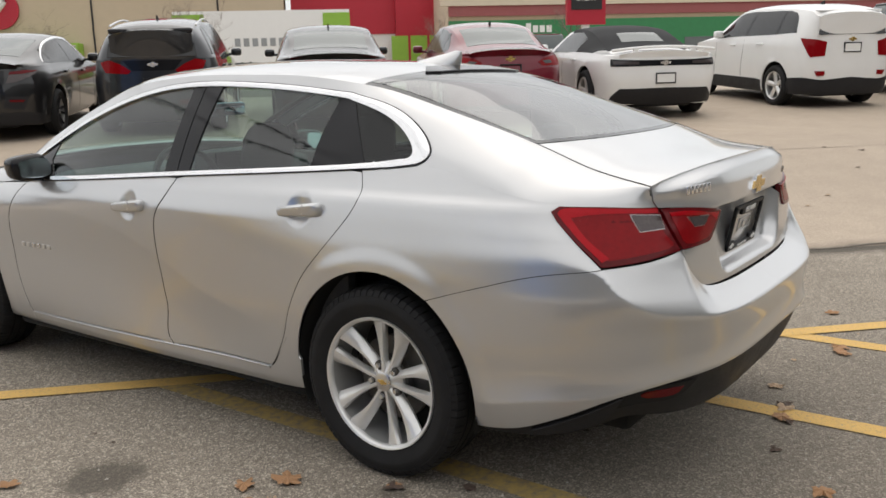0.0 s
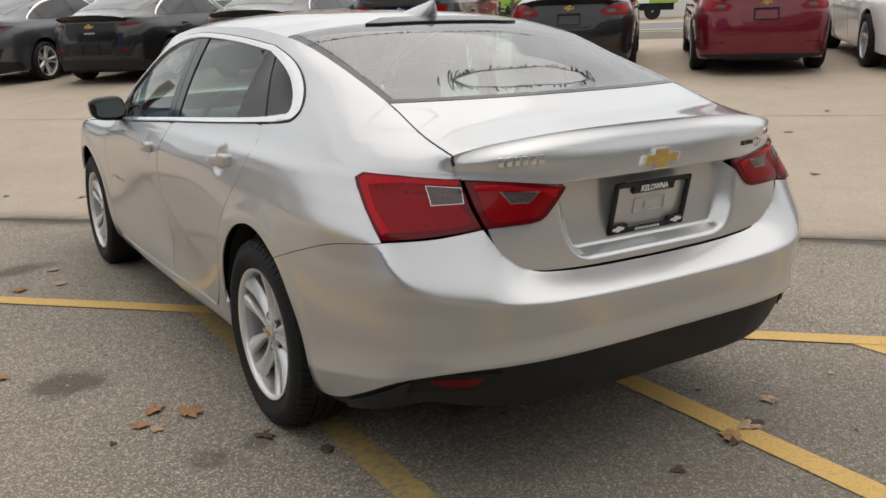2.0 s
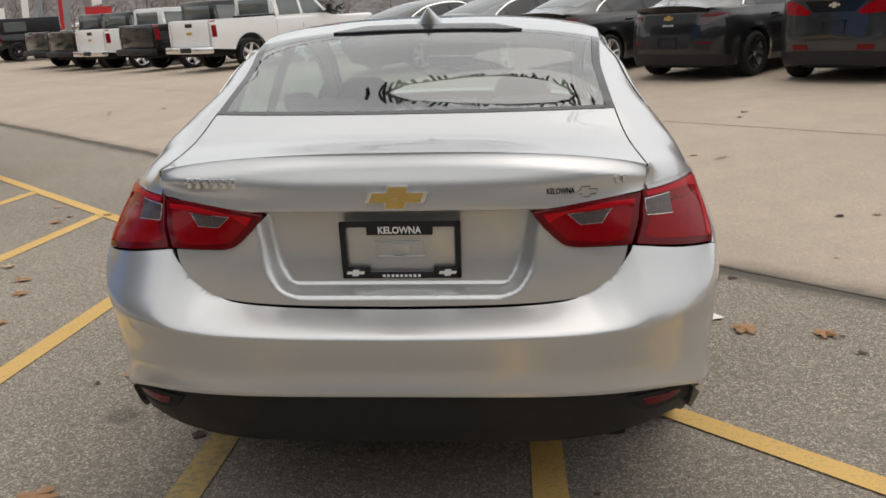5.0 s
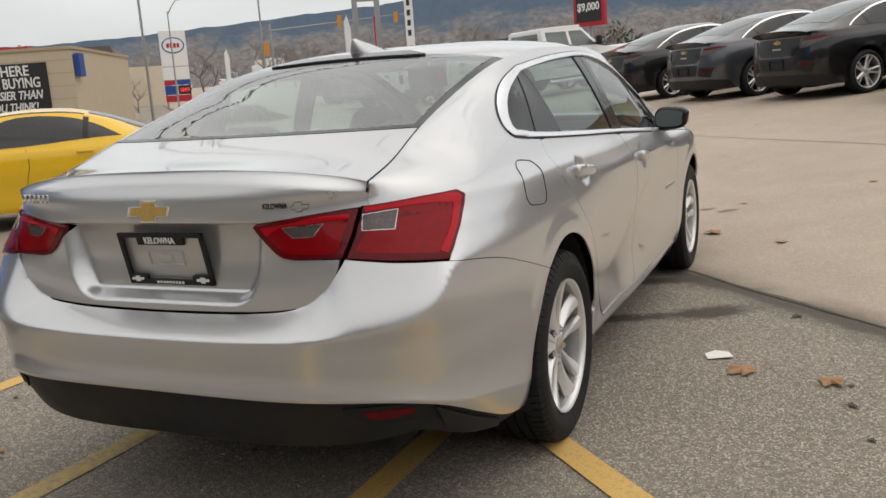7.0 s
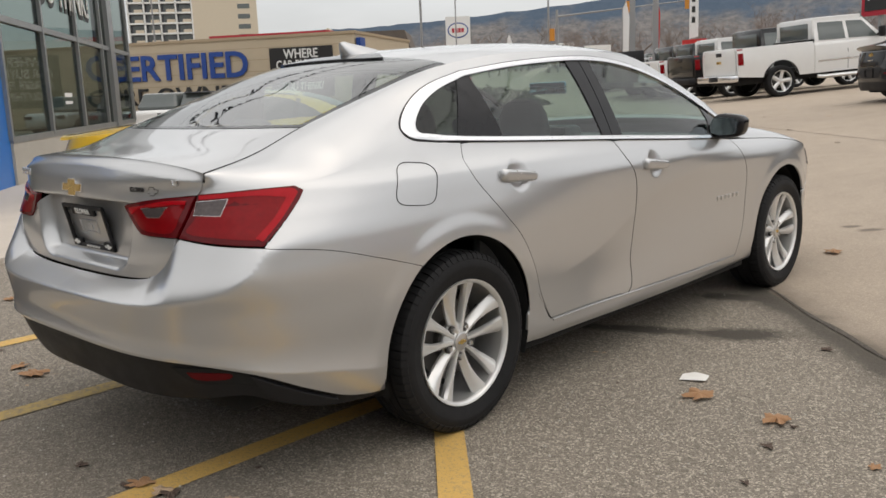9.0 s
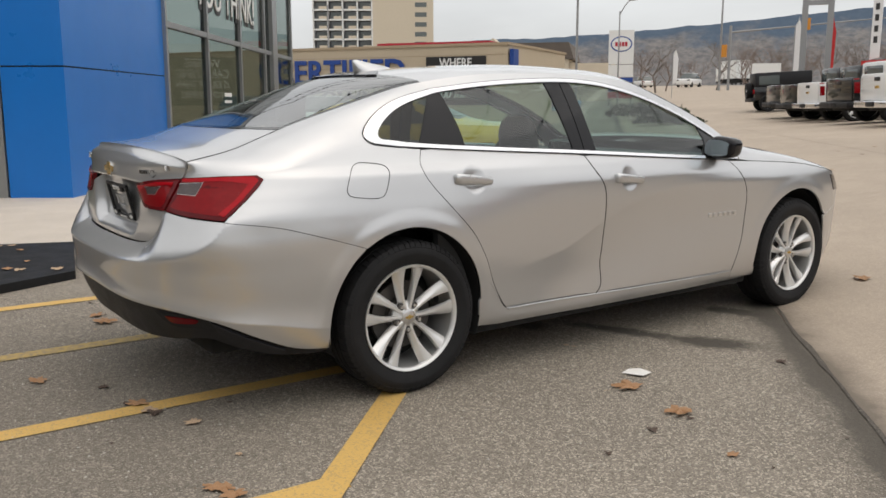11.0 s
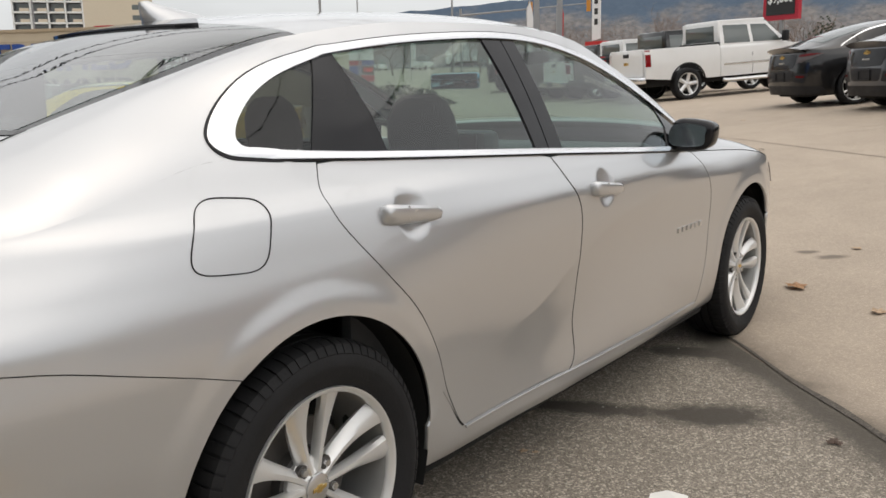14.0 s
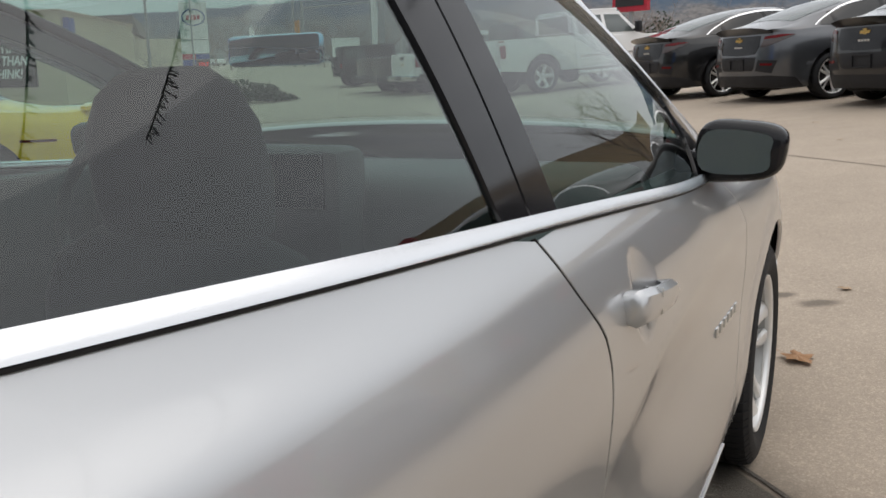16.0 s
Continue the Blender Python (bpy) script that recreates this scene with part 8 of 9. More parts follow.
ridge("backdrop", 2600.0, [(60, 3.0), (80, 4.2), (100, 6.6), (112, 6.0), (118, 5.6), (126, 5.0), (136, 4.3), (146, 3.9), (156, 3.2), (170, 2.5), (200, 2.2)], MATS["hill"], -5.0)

# ---- across the street: kerb, verge, shops ----
def along(name, s0, s1, q0, q1, lift, mat, label, cat, n=24, thick=0.0):
    verts, faces = [], []
    for i in range(n + 1):
        q = q0 + (q1 - q0) * i / n
        for s, dz in ((s0, -thick), (s0, 0.0), (s1, 0.0), (s1, -thick)):
            verts.append(lot(s, q) + Vector((0, 0, lift + dz)))
    for i in range(n):
        for k in range(3):
            faces.append((i * 4 + k, i * 4 + k + 1, (i + 1) * 4 + k + 1, (i + 1) * 4 + k)[::-1])
    return tagged(mesh_object(name, verts, faces, mat, shade=False), label, cat, "", "structure")


along("kerb", 16.2, 16.5, -40, 13.0, 0.15, MATS["kerb"], "pale concrete kerb behind the parked row", "kerb", 24, 0.3)
along("verge", 16.5, 18.2, -40, 13.0, 0.14, MATS["grass"], "strip of winter grass behind the kerb", "grass", 24, 0.25)
along("pavement", 18.2, 20.0, -40, 30.0, 0.12, MATS["kerb"], "concrete sidewalk along the street", "pavement", 24, 0.25)
along("street", 20.2, 40.0, -160, 200, 0.02, MATS["road"], "grey asphalt street with traffic lanes", "road", 40)


def shop_row():
    g = thing("supermarket", pose(*lot(62, 10), 0, 0, -45), "tan supermarket with a red and white roundel sign", "building")
    block("wall", MATS["tan_wall"], -42, 0, -1, 8.0, 12, 9.0, g, "tan stucco wall")
    block("upper_band", MATS["tan_dark"], -42, -0.3, 6.6, 8.0, 0.0, 9.4, g)
    for x in (-26, -14, -5.2, 3.4):
        block("wall_joint", MATS["black_sign"], x - 0.06, -0.06, 0, x + 0.06, 0.0, 6.6, g)
    block("canopy", MATS["lime"], -30, -1.6, 1.2, -6.0, 0, 2.6, g)
    block("entrance", MATS["row_glass"], -26, -0.05, 0.0, -14, 0.05, 3.2, g)
    block("entrance", MATS["tan_dark"], 1.0, -0.04, 0.0, 6.5, 0.05, 3.4, g)
    bm = bmesh.new()
    bmesh.ops.create_cone(bm, cap_ends=True, segments=32, radius1=1.35, radius2=1.35, depth=0.2, matrix=pose(-11.3, -0.15, 5.0, 90, 0, 0))
    part("roundel", bm, MATS["red_sign"], g, "red round sign")
    bm = bmesh.new()
    tube(bm, [(-11.3 + 0.5 * math.sin(t * 2.0), -0.3, 5.0 + 1.05 * t) for t in [-1 + i / 6 for i in range(13)]], 0.24, 8)
    part("roundel_swirl", bm, MATS["white_wall"], g)
    bm = bmesh.new()
    bmesh.ops.create_cone(bm, cap_ends=True, segments=32, radius1=1.2, radius2=1.2, depth=0.2, matrix=pose(-1.2, -0.45, 8.6, 90, 0, 0))
    part("roundel", bm, MATS["red_sign"], g, "red round sign")
    bm = bmesh.new()
    for i in range(5):
        box(bm, -23.2 + i * 2.0, -0.3, 4.2, -21.9 + i * 2.0, -0.05, 5.9)
    part("sign_bars", bm, MATS["black_sign"], g, "dark sign lettering shown as plain bars", True)
    g2 = thing("delivery_trailer", pose(*lot(54, 3.2), 0, 0, -45), "white and green box trailer", "trailer")
    block("box", MATS["white_wall"], -5.5, 0, 1.0, 5.5, 2.4, 4.2, g2)
    block("end_panel", MATS["lime"], -5.52, -0.03, 1.02, -3.6, 0.0, 4.0, g2)
    block("end_panel", MATS["lime"], 3.8, -0.03, 1.02, 5.52, 0.0, 4.0, g2)
    bm = bmesh.new()
    for i in range(8):
        box(bm, -1.8 + i * 0.55, -0.02, 2.0, -1.45 + i * 0.55, 0.0, 2.5)
    part("sign_bars", bm, MATS["alu"], g2, "", True)
    for dx in (-4.4, -3.2, 4.0):
        bm = bmesh.new()
        lathe(bm, [(0.0, 0.05), (0.0, 0.5), (0.3, 0.5), (0.3, 0.05)], 20, "y")
        bmesh.ops.translate(bm, vec=(dx, 0.1, 0.5), verts=bm.verts)
        part("wheel", bm, MATS["rubber"], g2)
    block("chassis", MATS["void"], -5.3, 0.2, 0.6, 5.3, 2.2, 1.0, g2)
    r = thing("red_shop", pose(*lot(66, -7.5), 0, 0, -45), "red fronted shop with a lime window panel", "building")
    block("wall", MATS["red_sign"], -9.0, 0, 3.0, 7.0, 8, 6.6, r, "red fascia wall")
    block("wall", MATS["red_sign"], -1.0, -0.6, 0.0, 9.0, 8, 7.6, r, "red wall")
    block("shop_front", MATS["white_wall"], -9.0, 0.1, 0.0, -1.0, 8, 3.0, r)
    for i in range(3):
        block("window", MATS["lime"], -1.4 + i * 1.5, -0.66, 0.6, -0.1 + i * 1.5, -0.58, 2.8, r)
    bm = bmesh.new()
    prism(bm, [(-14, 6.4), (2, 6.4), (0, 8.4), (-12, 8.4)], 8.0)
    part("roof", bm, MATS["roofing"], r, "", True)
    bm = bmesh.new()
    for i in range(3):
        box(bm, 4.4 + i * 1.4, -0.75, 6.0, 5.4 + i * 1.4, -0.6, 7.3)
    part("sign_bars", bm, MATS["white_wall"], r, "", True)
    t = thing("bank_building", pose(*lot(58, -22.0), 0, 0, -45), "cream bank with green and pink fascia bands", "building")
    block("wall", MATS["cream"], -12.5, 0, 0, 30, 10, 6.2, t, "cream wall")
    block("band", MATS["green_sign"], -12.6, -0.3, 0.0, 30, 0.0, 3.5, t, "dark green band")
    block("band", MATS["tan_dark"], -12.6, -0.25, 3.5, 30, 0.0, 3.8, t)
    block("band", MATS["pink_band"], -12.6, -0.35, 3.8, 30, 0.0, 4.5, t)
    block("band", MATS["cream"], -13.2, -0.5, 4.5, 30, 0.0, 5.2, t)
    block("band", MATS["green_sign"], -13.2, -0.55, 5.2, 30, 0.0, 5.42, t)
    block("band", MATS["cream"], -13.6, -0.6, 5.42, 30, 0.0, 6.6, t)
    for i in range(8):
        block("window", MATS["row_glass"], -9 + i * 4.6, -0.34, 0.3, -6 + i * 4.6, -0.28, 2.1, t)
    for i in range(11):
        if i != 6:
            block("sign_bar", MATS["white_wall"], -10.6 + i * 0.5, -0.38, 2.62, -10.24 + i * 0.5, -0.30, 3.25 if i in (0, 7) else 3.1, t)
    bg = thing("far_row_building", pose(*lot(80, 40), 0, 0, -45), "beige low building with small windows", "building")
    block("wall", MATS["cream"], -20, 0, 0, 20, 8, 7.0, bg)
    for i in range(12):
        block("window", MATS["row_glass"], -18 + i * 3.1, -0.05, 4.2, -16.4 + i * 3.1, 0.0, 5.6, bg)
    block("awning", MATS["tan_dark"], -20.3, -0.8, 3.0, 20.3, 0, 3.5, bg)


MATS["pink_band"] = simple("faded_red_band", (0.30, 0.09, 0.09), 0.7, 0.0, 0.1, 3.0)
shop_row()

# the rest of the showroom behind the viewer
rear = thing("service_wing", pose(-12.0, -15.0, 0.0), "grey glazed service wing of the showroom", "building")
block("wall", MATS["alu_dark"], -10, -4, -0.1, 40, 0.0, 6.5, rear, "dark grey metal wall")
block("band", MATS["alu"], -10, -0.02, 4.6, 40, 0.12, 6.6, rear, "grey fascia band")
for i in range(11):
    block("window", MATS["row_glass"], -8.5 + i * 4.4, -0.02, 0.6, -5.2 + i * 4.4, 0.05, 4.2, rear)
# ---- ground details: seams, stains, mat, leaves ----
def seam(name, q0, q1, s, w, mat, label, wob=0.05, n=260, seed=3.0):
    verts, faces = [], []
    for i in range(n + 1):
        q = q0 + (q1 - q0) * i / n
        c = s + wob * noise.noise(Vector((q * 0.35, seed, 0))) + 0.35 * wob * noise.noise(Vector((q * 2.1, seed, 4)))
        hw = w * (0.5 + 0.42 * noise.noise(Vector((q * 1.3, seed, 9))) + 0.25 * noise.noise(Vector((q * 6.0, seed, 9))))
        hw = max(0.006, hw)
        for d in (-hw, hw):
            verts.append(lot(c + d, q) + Vector((0, 0, 0.004)))
    faces = [(2 * i, 2 * i + 1, 2 * i + 3, 2 * i + 2)[::-1] for i in range(n)]
    return tagged(mesh_object(name, verts, faces, mat), label, "seam", "", "structure")


seam("gutter_seam", -14.0, 26.0, GUTTER, 0.020, MATS["crack"], "dark damp seam between asphalt and concrete", 0.10, 420)
seam("lane_joint", -14.0, 26.0, 6.1, 0.008, MATS["concrete_dark"], "thin joint in the concrete lane", 0.02, 80, 7.0)
mat_pts = [(-2.28, -1.35), (-2.62, -0.62), (-4.05, -0.32), (-5.2, -3.2), (-3.5, -4.2)]
mat_thing = thing("entrance_mat", None, "black rubber entrance mat strewn with dry leaves", "mat")
bm = bmesh.new()
a = [bm.verts.new((x, y, 0.062)) for x, y in mat_pts]
b = [bm.verts.new((x, y, 0.0)) for x, y in mat_pts]
bm.faces.new(a)
for i in range(len(a)):
    bm.faces.new((a[i], b[i], b[(i + 1) % len(a)], a[(i + 1) % len(a)]))
bmesh.ops.recalc_face_normals(bm, faces=bm.faces)
part("mat_sheet", bm, MATS["rubber"], mat_thing, "", True)


def leaf_mesh(seed, size, lobes=5):
    """A curled dry leaf: lobed outline round a midrib, with a stalk."""
    rng = random.Random(seed)
    verts, faces = [(0, 0, 0.012 * size / 0.1)], []
    n = lobes * 6
    for i in range(n):
        a = 2 * math.pi * i / n
        r = size * 0.5 * (0.62 + 0.38 * abs(math.cos(a * lobes / 2)) ** 0.8) * (1 + rng.uniform(-0.16, 0.16))
        if abs(a - math.pi) < 0.35:
            r *= 0.55
        x, y = r * math.cos(a) * 1.15, r * math.sin(a) * 0.85
        verts.append((x, y, 0.004 + 0.16 * abs(y) * rng.uniform(0.3, 1.6) + 0.10 * abs(x) * rng.uniform(0, 1.5)))
    faces = [(0, 1 + i, 1 + (i + 1) % n) for i in range(n)]
    k = len(verts)
    verts += [(-size * 0.30, -0.0015, 0.006), (-size * 0.30, 0.0015, 0.006), (-size * 0.95, 0.004 + rng.uniform(-0.02, 0.02), 0.010), (-size * 0.95, 0.001, 0.010)]
    faces.append((k, k + 1, k + 2, k + 3))
    me = bpy.data.meshes.new("leaf")
    me.from_pydata(verts, [], faces)
    me.update()
    return me


LEAVES = []
for i in range(9):
    me = leaf_mesh(i, 1.0, (5, 5, 3, 5, 3, 1, 5, 3, 1)[i])
    me.materials.append(MATS[("leaf", "leaf_pale", "leaf_dark")[i % 3]])
    LEAVES.append(me)


def leaf(x, y, size, kind, turn, z=None):
    ob = new("leaf", LEAVES[kind])
    zz = height(x, y) + 0.004 if z is None else z
    ob.matrix_basis = pose(x, y, zz, 0, 0, turn) @ Matrix.Diagonal((size, size, size * 1.1, 1))
    return tagged(ob, ("dry orange-brown fallen leaf lying on the ground", "pale dry fallen leaf lying on the ground", "small dark withered leaf lying on the ground")[kind % 3], "leaf", "fallen leaves")


rng = random.Random(5)
for x, y, sz, k in ((-1.21, 0.34, 0.085, 0), (-1.10, 0.24, 0.11, 3), (-0.94, -0.10, 0.07, 2), (0.51, -1.0, 0.07, 2), (1.42, -1.02, 0.085, 6), (2.06, -0.85, 0.08, 0), (-0.21, -1.31, 0.09, 3), (0.05, -1.09, 0.05, 2),
                    (-1.29, 0.23, 0.07, 6), (-1.24, 0.17, 0.06, 1), (-0.93, -0.10, 0.05, 0), (-0.81, -0.33, 0.06, 5), (0.47, -1.01, 0.08, 4), (0.71, -0.91, 0.07, 1), (1.36, -1.03, 0.08, 6), (0.34, -1.06, 0.05, 2), (-1.21, 2.8, 0.08, 1),
                    (1.41, 0.82, 0.13, 0), (1.75, 0.76, 0.12, 3), (1.82, 0.52, 0.05, 2), (2.15, 0.57, 0.05, 6), (1.33, -1.06, 0.07, 0), (-1.35, -0.78, 0.09, 3), (0.36, -1.03, 0.09, 6), (-1.16, -0.78, 0.13, 0), (-2.2, 0.6, 0.09, 1), (-2.61, 1.73, 0.10, 3),
                    (-3.98, 3.15, 0.10, 1), (-2.89, 2.05, 0.09, 4), (-2.46, 1.44, 0.09, 0), (-3.38, 2.49, 0.07, 2), (0.93, 3.59, 0.13, 0), (1.58, 1.72, 0.06, 2), (2.6, 1.9, 0.08, 1), (3.4, 3.0, 0.08, 2), (2.0, 4.8, 0.08, 1), (4.2, 1.4, 0.08, 4)):
    leaf(x, y, sz, k, rng.uniform(0, 360))
for i in range(60):
    q, s = rng.uniform(-8, 14), rng.uniform(3.0, 8.0)
    p = lot(s, q)
    leaf(p.x, p.y, rng.uniform(0.05, 0.09), rng.choice((1, 2, 2, 4, 5, 7)), rng.uniform(0, 360))
for i in range(34):
    x, y = rng.uniform(-4.6, -1.2), rng.uniform(-2.5, 4.5)
    leaf(x, y, rng.uniform(0.05, 0.11), rng.choice((0, 1, 2, 3, 4, 6)), rng.uniform(0, 360), 0.066 if (x < -2.6 and y < -0.3) else None)
for i in range(26):
    t = rng.random()
    x, y = -2.75 - 1.3 * rng.random() - 0.6 * t, -0.65 - 2.3 * t
    leaf(x, y, rng.uniform(0.05, 0.10), rng.choice((0, 1, 3, 4, 6)), rng.uniform(0, 360), 0.066)
for i in range(50):
    x, y = rng.uniform(-2.2, 2.6), rng.uniform(-3.4, 2.2)
    leaf(x, y, rng.uniform(0.018, 0.035), rng.choice((1, 2, 5, 8)), rng.uniform(0, 360))
bm = bmesh.new()
vs = [bm.verts.new(p) for p in ((-0.06, -0.04, 0.004), (0.05, -0.05, 0.010), (0.06, 0.04, 0.004), (0.0, 0.05, 0.012), (-0.05, 0.035, 0.005))]
bm.faces.new(vs)
ob = part("paper_scrap", bm, MATS["paper"], None, "", True)
ob.matrix_basis = pose(1.29, 1.01, 0.002, 0, 0, 25)
tagged(ob, "small torn scrap of white paper on asphalt", "litter")

# grit too small to pick out
verts, faces = [], []
for i in range(2600):
    x, y = rng.uniform(-3.2, 4.0), rng.uniform(-3.2, 3.2)
    if x + y > 3.3:
        continue
    r = rng.uniform(0.0025, 0.007)
    a = rng.uniform(0, 6.28)
    k = len(verts)
    for j in range(4):
        verts.append((x + r * math.cos(a + j * 1.57) * rng.uniform(0.6, 1.2), y + r * math.sin(a + j * 1.57), 0.002))
    verts.append((x, y, 0.002 + r * 0.8))
    faces += [(k + j, k + (j + 1) % 4, k + 4) for j in range(4)]
tagged(mesh_object("gravel", verts, faces, MATS["kerb"], shade=False), "loose pale grit scattered on the asphalt", "grit", "", "stuff")
# ---- trees, hedges, bunting and far traffic ----
def bare_tree_mesh(seed, h, spread=0.55, levels=5, red=False):
    rng = random.Random(seed)
    bm = bmesh.new()

    def grow(p, d, length, r, lev):
        pts = [p]
        q = p
        for k in range(3):
            d = (d + Vector((rng.uniform(-1, 1), rng.uniform(-1, 1), rng.uniform(-0.3, 0.6))) * 0.13).normalized()
            q = q + d * (length / 3)
            pts.append(q)
        tube(bm, pts, [r, r * 0.85, r * 0.7, r * 0.5], 5 if lev < 2 else 3, False)
        if lev >= levels:
            return
        for k in range(3 if lev else 5):
            a = rng.uniform(0, 6.28)
            side = Vector((math.cos(a), math.sin(a), rng.uniform(0.0, 0.5)))
            nd = (d * (1 - spread) + side * spread * rng.uniform(0.7, 1.2)).normalized()
            grow(pts[rng.choice((1, 2, 3, 3))], nd, length * rng.uniform(0.55, 0.8), r * 0.5, lev + 1)

    grow(Vector((0, 0, -0.1)), Vector((0, 0, 1)), h * 0.38, h * 0.018, 0)
    me = bpy.data.meshes.new("crown")
    bm.to_mesh(me)
    bm.free()
    me.materials.append(MATS["twig" if red else "bark"])
    me.shade_smooth()
    return me


TREES = [bare_tree_mesh(2, 1.0, 0.55), bare_tree_mesh(5, 1.0, 0.62), bare_tree_mesh(9, 1.0, 0.5, 5, True)]


def bare_tree(x, y, h, kind):
    t = thing("bare_tree", pose(x, y, height(x, y), 0, 0, (x * 37) % 360), "leafless winter tree with fine brown branches", "tree", "bare street trees")
    ob = new("crown", TREES[kind])
    ob.parent = t
    ob.matrix_basis = Matrix.Diagonal((h, h, h * 0.85, 1))


for x, y, h, k in ((-30.5, 50.0, 4.2, 0), (-35.0, 58.0, 5.0, 2), (-42.0, 62.0, 4.6, 2), (-14.0, 46.0, 5.0, 1), (-9.5, 44.0, 4.8, 2), (-19.0, 50.0, 5.2, 2), (-3.5, 42.0, 4.6, 0), (-50.0, 75.0, 6.0, 2), (-36.0, 76.0, 6.0, 2),
                   (-38.0, 38.5, 3.2, 0), (-56.0, 68.0, 5.5, 2), (-24.0, 60.0, 5.2, 2), (6.0, 44.0, 4.8, 1), (-27.5, 52.5, 4.4, 2), (-16.0, 53.0, 4.6, 2), (-6.0, 49.0, 5.0, 2)):
    bare_tree(x, y, h, k)
for s, q, h in ((17.4, 10.7, 6.5), (30.0, 4.4, 4.6), (46.0, -7.2, 5.0), (40.0, -13.0, 5.2), (52.0, 16.0, 5.5)):
    p = lot(s, q)
    bare_tree(p.x, p.y, h, 2)
for i in range(44):
    a = radians(100 + i * 1.25)
    r = 105 + 22 * math.sin(i * 2.3)
    bare_tree(r * math.cos(a), r * math.sin(a), 6.5 + 1.6 * math.sin(i * 5.1), 2 if i % 3 else 0)


def shrub(x, y, w, l, h, seed, turn=0.0, key="hedge", label="low dark green clipped shrub bed"):
    """Many small leaf clumps filling a low mound."""
    rng = random.Random(seed)
    verts, faces = [], []
    for i in range(int(260 * w * l) + 120):
        u, v = rng.uniform(-1, 1), rng.uniform(-1, 1)
        rr = u * u + v * v
        if rr > 1:
            continue
        top = h * math.sqrt(1 - rr * 0.9) * (0.85 + 0.3 * noise.noise(Vector((u * 3, v * 3, seed))))
        c = Vector((u * w, v * l, top * rng.uniform(0.35, 1.0)))
        for k in range(3):
            d1 = Vector((rng.uniform(-1, 1), rng.uniform(-1, 1), rng.uniform(-0.4, 1))).normalized() * rng.uniform(0.07, 0.13)
            d2 = Vector((rng.uniform(-1, 1), rng.uniform(-1, 1), rng.uniform(-1, 1))).normalized() * rng.uniform(0.03, 0.07)
            n = len(verts)
            verts += [c - d1, c + d2, c + d1, c - d2]
            faces.append((n, n + 1, n + 2, n + 3))
    t = thing("shrub", pose(x, y, height(x, y), 0, 0, turn), label, "bush")
    mesh_object("foliage", verts, faces, MATS[key], t)


shrub(-20.6, 27.0, 1.5, 1.2, 0.55, 4, 40)
shrub(-24.5, 30.0, 2.0, 1.2, 0.9, 6, 40)
p = lot(41.5, 9.0)
shrub(p.x, p.y, 7.0, 1.2, 1.5, 7, -45, "hedge", "long dark green hedge along the street")
p = lot(30.0, 46.0)
shrub(p.x, p.y, 1.8, 1.8, 3.6, 8, 0, "hedge", "rounded dark green conifer")


def far_car(x, y, turn, key, kind=0):
    """A distant parked or waiting car, a few pixels high."""
    c = thing("distant_car", pose(x, y, height(x, y), 0, 0, turn), ("small car far off in the traffic", "tall wagon far off in the car park")[kind], "car", "distant traffic")
    h = (1.45, 1.7)[kind]
    bm = bmesh.new()
    box(bm, -0.9, -2.2, 0.28, 0.9, 2.2, h * 0.60, 0.16, None, 3)
    part("body", bm, MATS[key], c)
    bm = bmesh.new()
    vs = box(bm, -0.80, -1.9 if kind else -1.5, h * 0.58, 0.80, 1.2, h, 0.14, None, 3)
    for v in bm.verts:
        if v.co.z > h * 0.85:
            v.co.x *= 0.84
            v.co.y = v.co.y * 0.80
    part("cabin", bm, MATS["row_glass"], c)
    bm = bmesh.new()
    box(bm, -0.62, -1.35, h - 0.03, 0.62, 0.85, h + 0.02, 0.02)
    part("roof", bm, MATS[key], c)
    for sx in (-1, 1):
        for yy in (-1.35, 1.4):
            bm = bmesh.new()
            lathe(bm, [(sx * 0.70, 0.05), (sx * 0.70, 0.31), (sx * 0.92, 0.31), (sx * 0.93, 0.2), (sx * 0.91, 0.02)], 16)
            bmesh.ops.translate(bm, vec=(0, yy, 0.31), verts=bm.verts)
            bmesh.ops.recalc_face_normals(bm, faces=bm.faces)
            part("wheel", bm, MATS["rubber"], c)
        for yy, mk in ((-2.2, "red_lens"), (2.2, "clear_lens")):
            bm = bmesh.new()
            box(bm, sx * 0.68 - 0.16, yy - 0.03, h * 0.44, sx * 0.68 + 0.16, yy + 0.03, h * 0.53, 0.01)
            part("lamp", bm, MATS[mk], c)


for x, y, turn, key, kind in ((-26.5, 15.4, 60, "grey_paint", 0), (-27.2, 14.5, 215, "white_paint", 0), (-31.8, 12.9, 215, "silver_far", 0), (-44.0, 44.0, 215, "white_paint", 0), (-39.0, 41.0, 150, "white_paint", 0), (-48.0, 52.0, 120, "silver_far", 0), (-46.0, 53.0, 60, "white_paint", 1), (-34.0, 44.0, 200, "white_paint", 1),
                              (-38.0, 60.0, 50, "silver_far", 0), (-42.0, 64.0, 50, "coal_paint", 0), (-33.5, 60.0, 50, "silver_far", 0), (-29.0, 58.5, 50, "white_paint", 0), (-46.0, 68.5, 50, "silver_far", 0), (-50.0, 71.0, 50, "white_paint", 1), (-25.0, 57.0, 50, "silver_far", 0)):
    k = 1.9 if math.hypot(x, y) > 50 else 1.0
    far_car(3.0 + (x - 3.0) * k, -2.0 + (y + 2.0) * k, turn, key, kind)
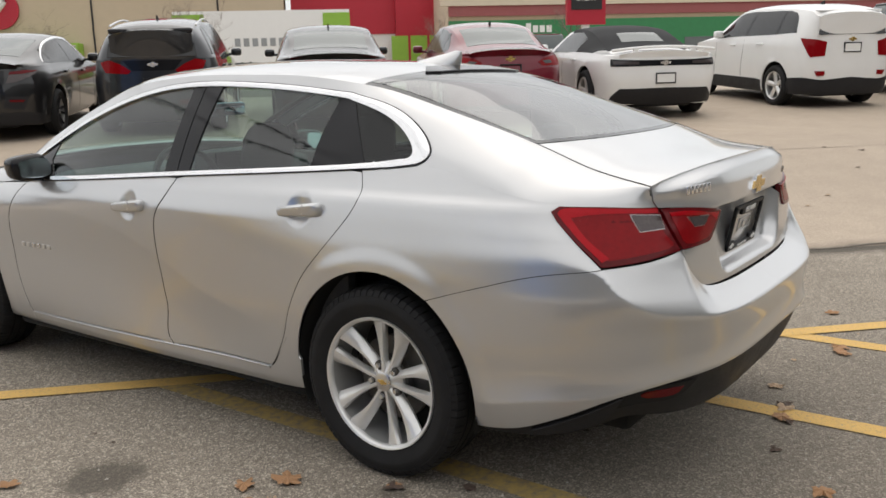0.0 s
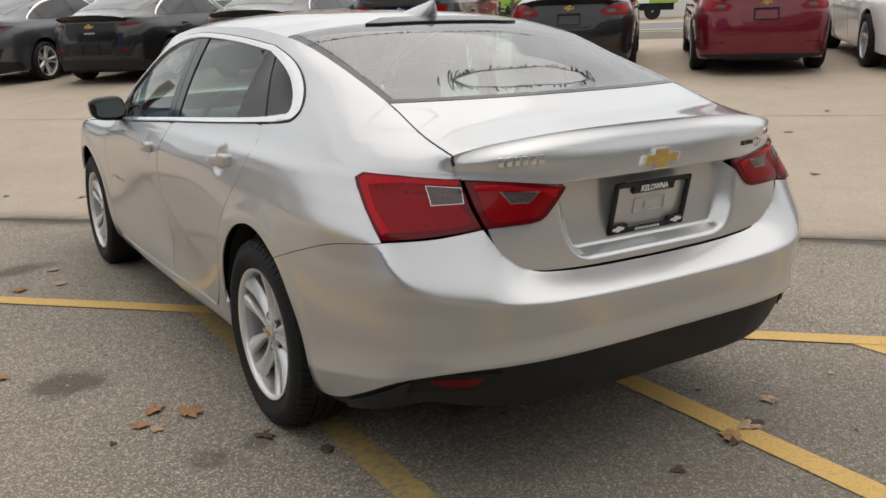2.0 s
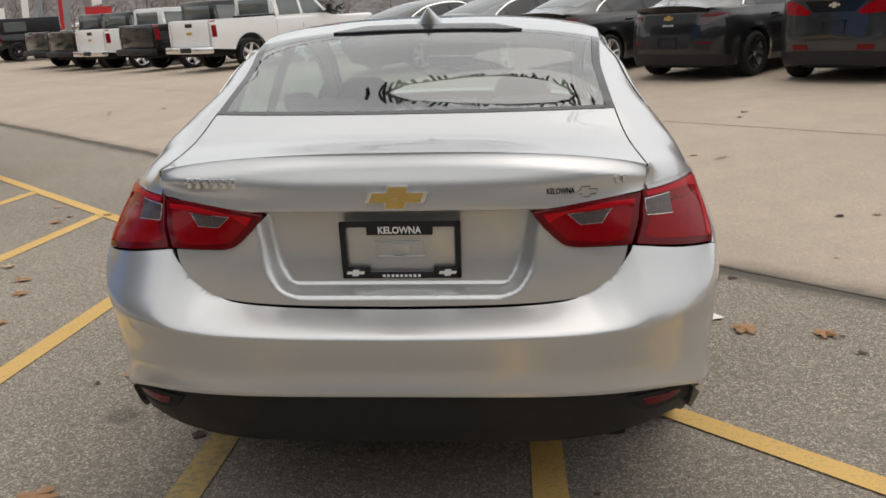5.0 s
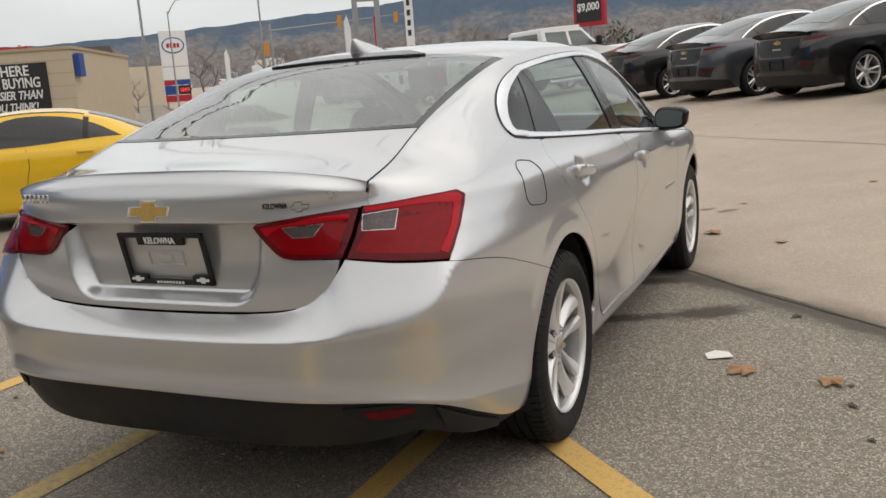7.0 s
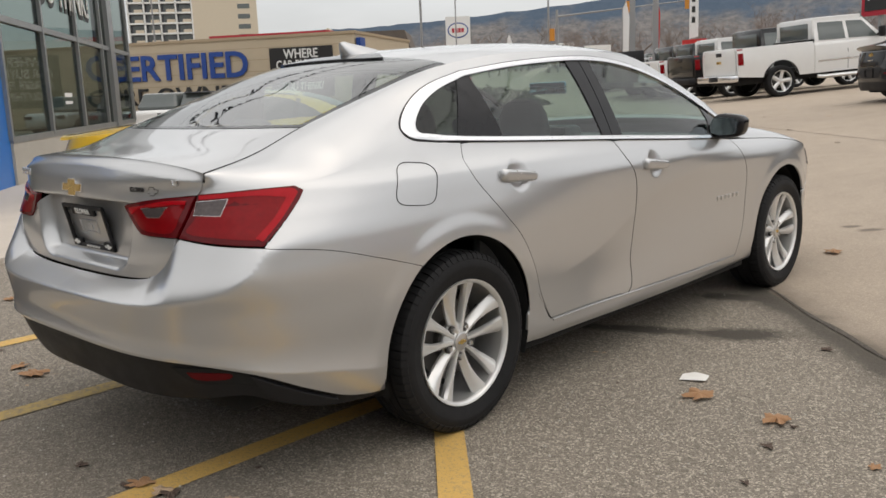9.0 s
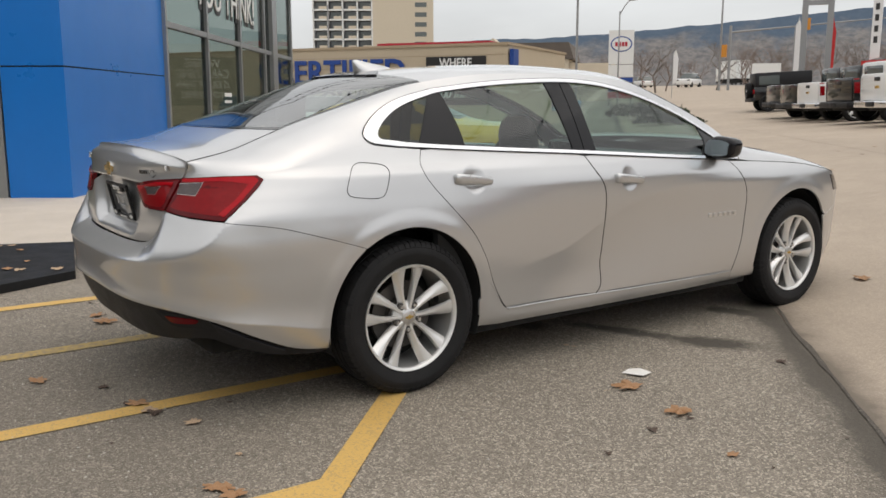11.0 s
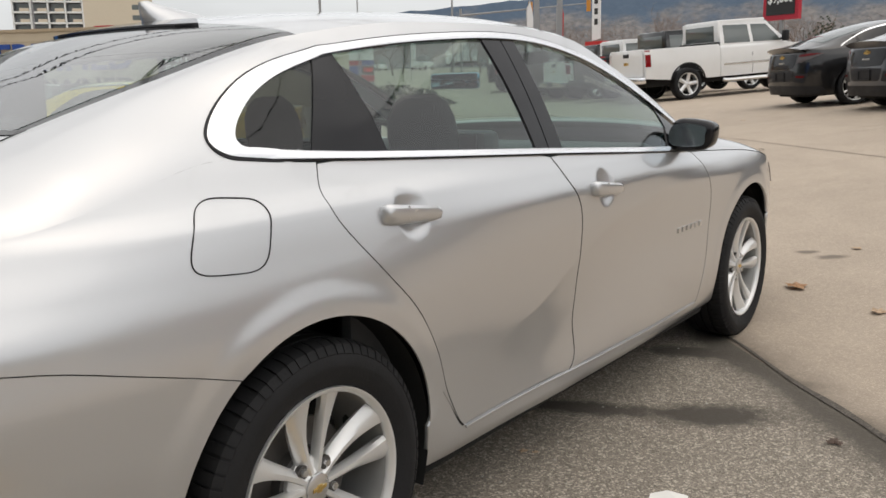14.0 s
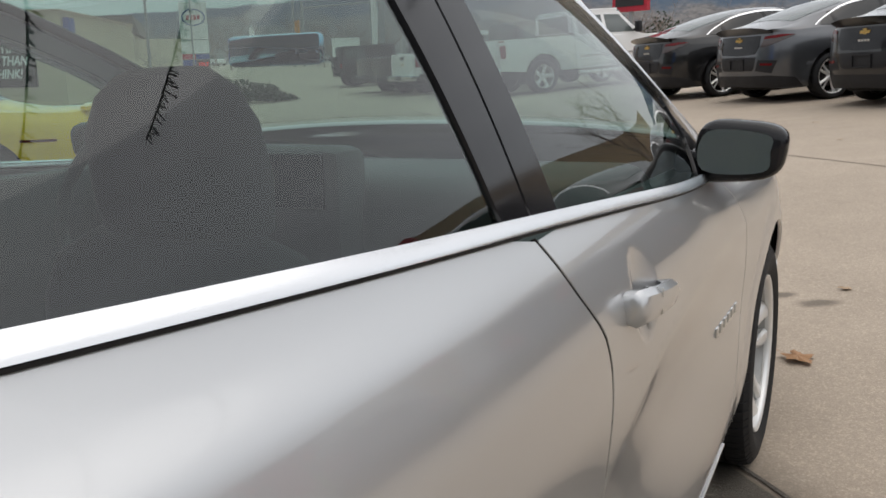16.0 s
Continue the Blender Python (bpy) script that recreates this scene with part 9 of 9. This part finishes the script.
for s, q, turn, key, kind in ((24.5, 9.0, 45, "silver_far", 0), (27.5, 15.0, 45, "white_paint", 0), (32.0, -8.2, 45, "red_paint", 1), (29.0, -16.5, 45, "grey_paint", 0), (52.0, 23.0, -45, "white_paint", 0), (11.6, -10.9, -45, "black_paint", 1)):
    p = lot(s, q)
    far_car(p.x, p.y, turn, key, kind)

# white box lorry waiting at the lights, and a roadside board
a = (-82.0, 113.0)
lorry = thing("box_lorry", pose(a[0], a[1], height(*a), 0, 0, 60), "white box lorry waiting in traffic", "lorry")
block("cargo_box", MATS["white_wall"], -1.2, -5.0, 0.9, 1.2, 1.0, 3.6, lorry, "", 0.05)
block("cab", MATS["white_wall"], -1.1, 1.1, 0.6, 1.1, 2.9, 2.9, lorry, "", 0.2)
block("cab_window", MATS["row_glass"], -1.0, 2.88, 1.7, 1.0, 2.93, 2.6, lorry)
block("chassis", MATS["void"], -1.0, -4.8, 0.3, 1.0, 2.7, 0.9, lorry)
b = thing("roadside_board", pose(-27.5, 43.5, height(-27.5, 43.5), 0, 0, 38), "white and red roadside advertising board", "sign")
block("board", MATS["white_wall"], -0.8, -0.05, 0.3, 0.8, 0.05, 2.2, b)
block("board_band", MATS["red_sign"], -0.65, -0.07, 0.5, 0.65, -0.05, 0.95, b)
block("leg", MATS["pole"], -0.7, -0.04, -0.1, -0.6, 0.04, 0.4, b)
block("leg", MATS["pole"], 0.6, -0.04, -0.1, 0.7, 0.04, 0.4, b)

# fringed bunting strung over the lot
def bunting(p0, p1, sag, seed):
    rng = random.Random(seed)
    t = thing("bunting", None, "string of dark fringed bunting over the car lot", "bunting", "bunting strings")
    bm = bmesh.new()
    n = 60
    a, b = Vector(p0), Vector(p1)
    pts = [a.lerp(b, i / n) - Vector((0, 0, sag * 4 * (i / n) * (1 - i / n))) for i in range(n + 1)]
    tube(bm, pts, 0.012, 5)
    part("cord", bm, MATS["black_sign"], t)
    d = (b - a).normalized()
    verts, faces = [], []
    m = int((b - a).length / 0.075)
    for i in range(m):
        f = (i + 0.5) / m
        c = a.lerp(b, f) - Vector((0, 0, sag * 4 * f * (1 - f)))
        l = rng.uniform(0.07, 0.16)
        sw = Vector((rng.uniform(-0.08, 0.08), rng.uniform(-0.08, 0.08), 0))
        k = len(verts)
        verts += [c - d * 0.02, c + d * 0.02, c + d * 0.03 + sw - Vector((0, 0, l)), c - d * 0.015 + sw - Vector((0, 0, l))]
        faces.append((k, k + 1, k + 2, k + 3))
    fr = mesh_object("fringe", verts, faces, MATS["black_sign"], t, shade=False)
    fr["kind"] = "stuff"


bunting((-9.5, -0.8, 5.4), (6.5, 4.6, 5.6), 0.30, 3)
bunting((-9.5, 0.6, 5.4), (6.5, 6.2, 5.6), 0.30, 4)
bunting((-11.0, 2.6, 5.3), (3.5, 9.6, 5.6), 0.30, 1)
bunting((-11.0, 3.6, 5.2), (2.5, 11.2, 5.6), 0.30, 2)
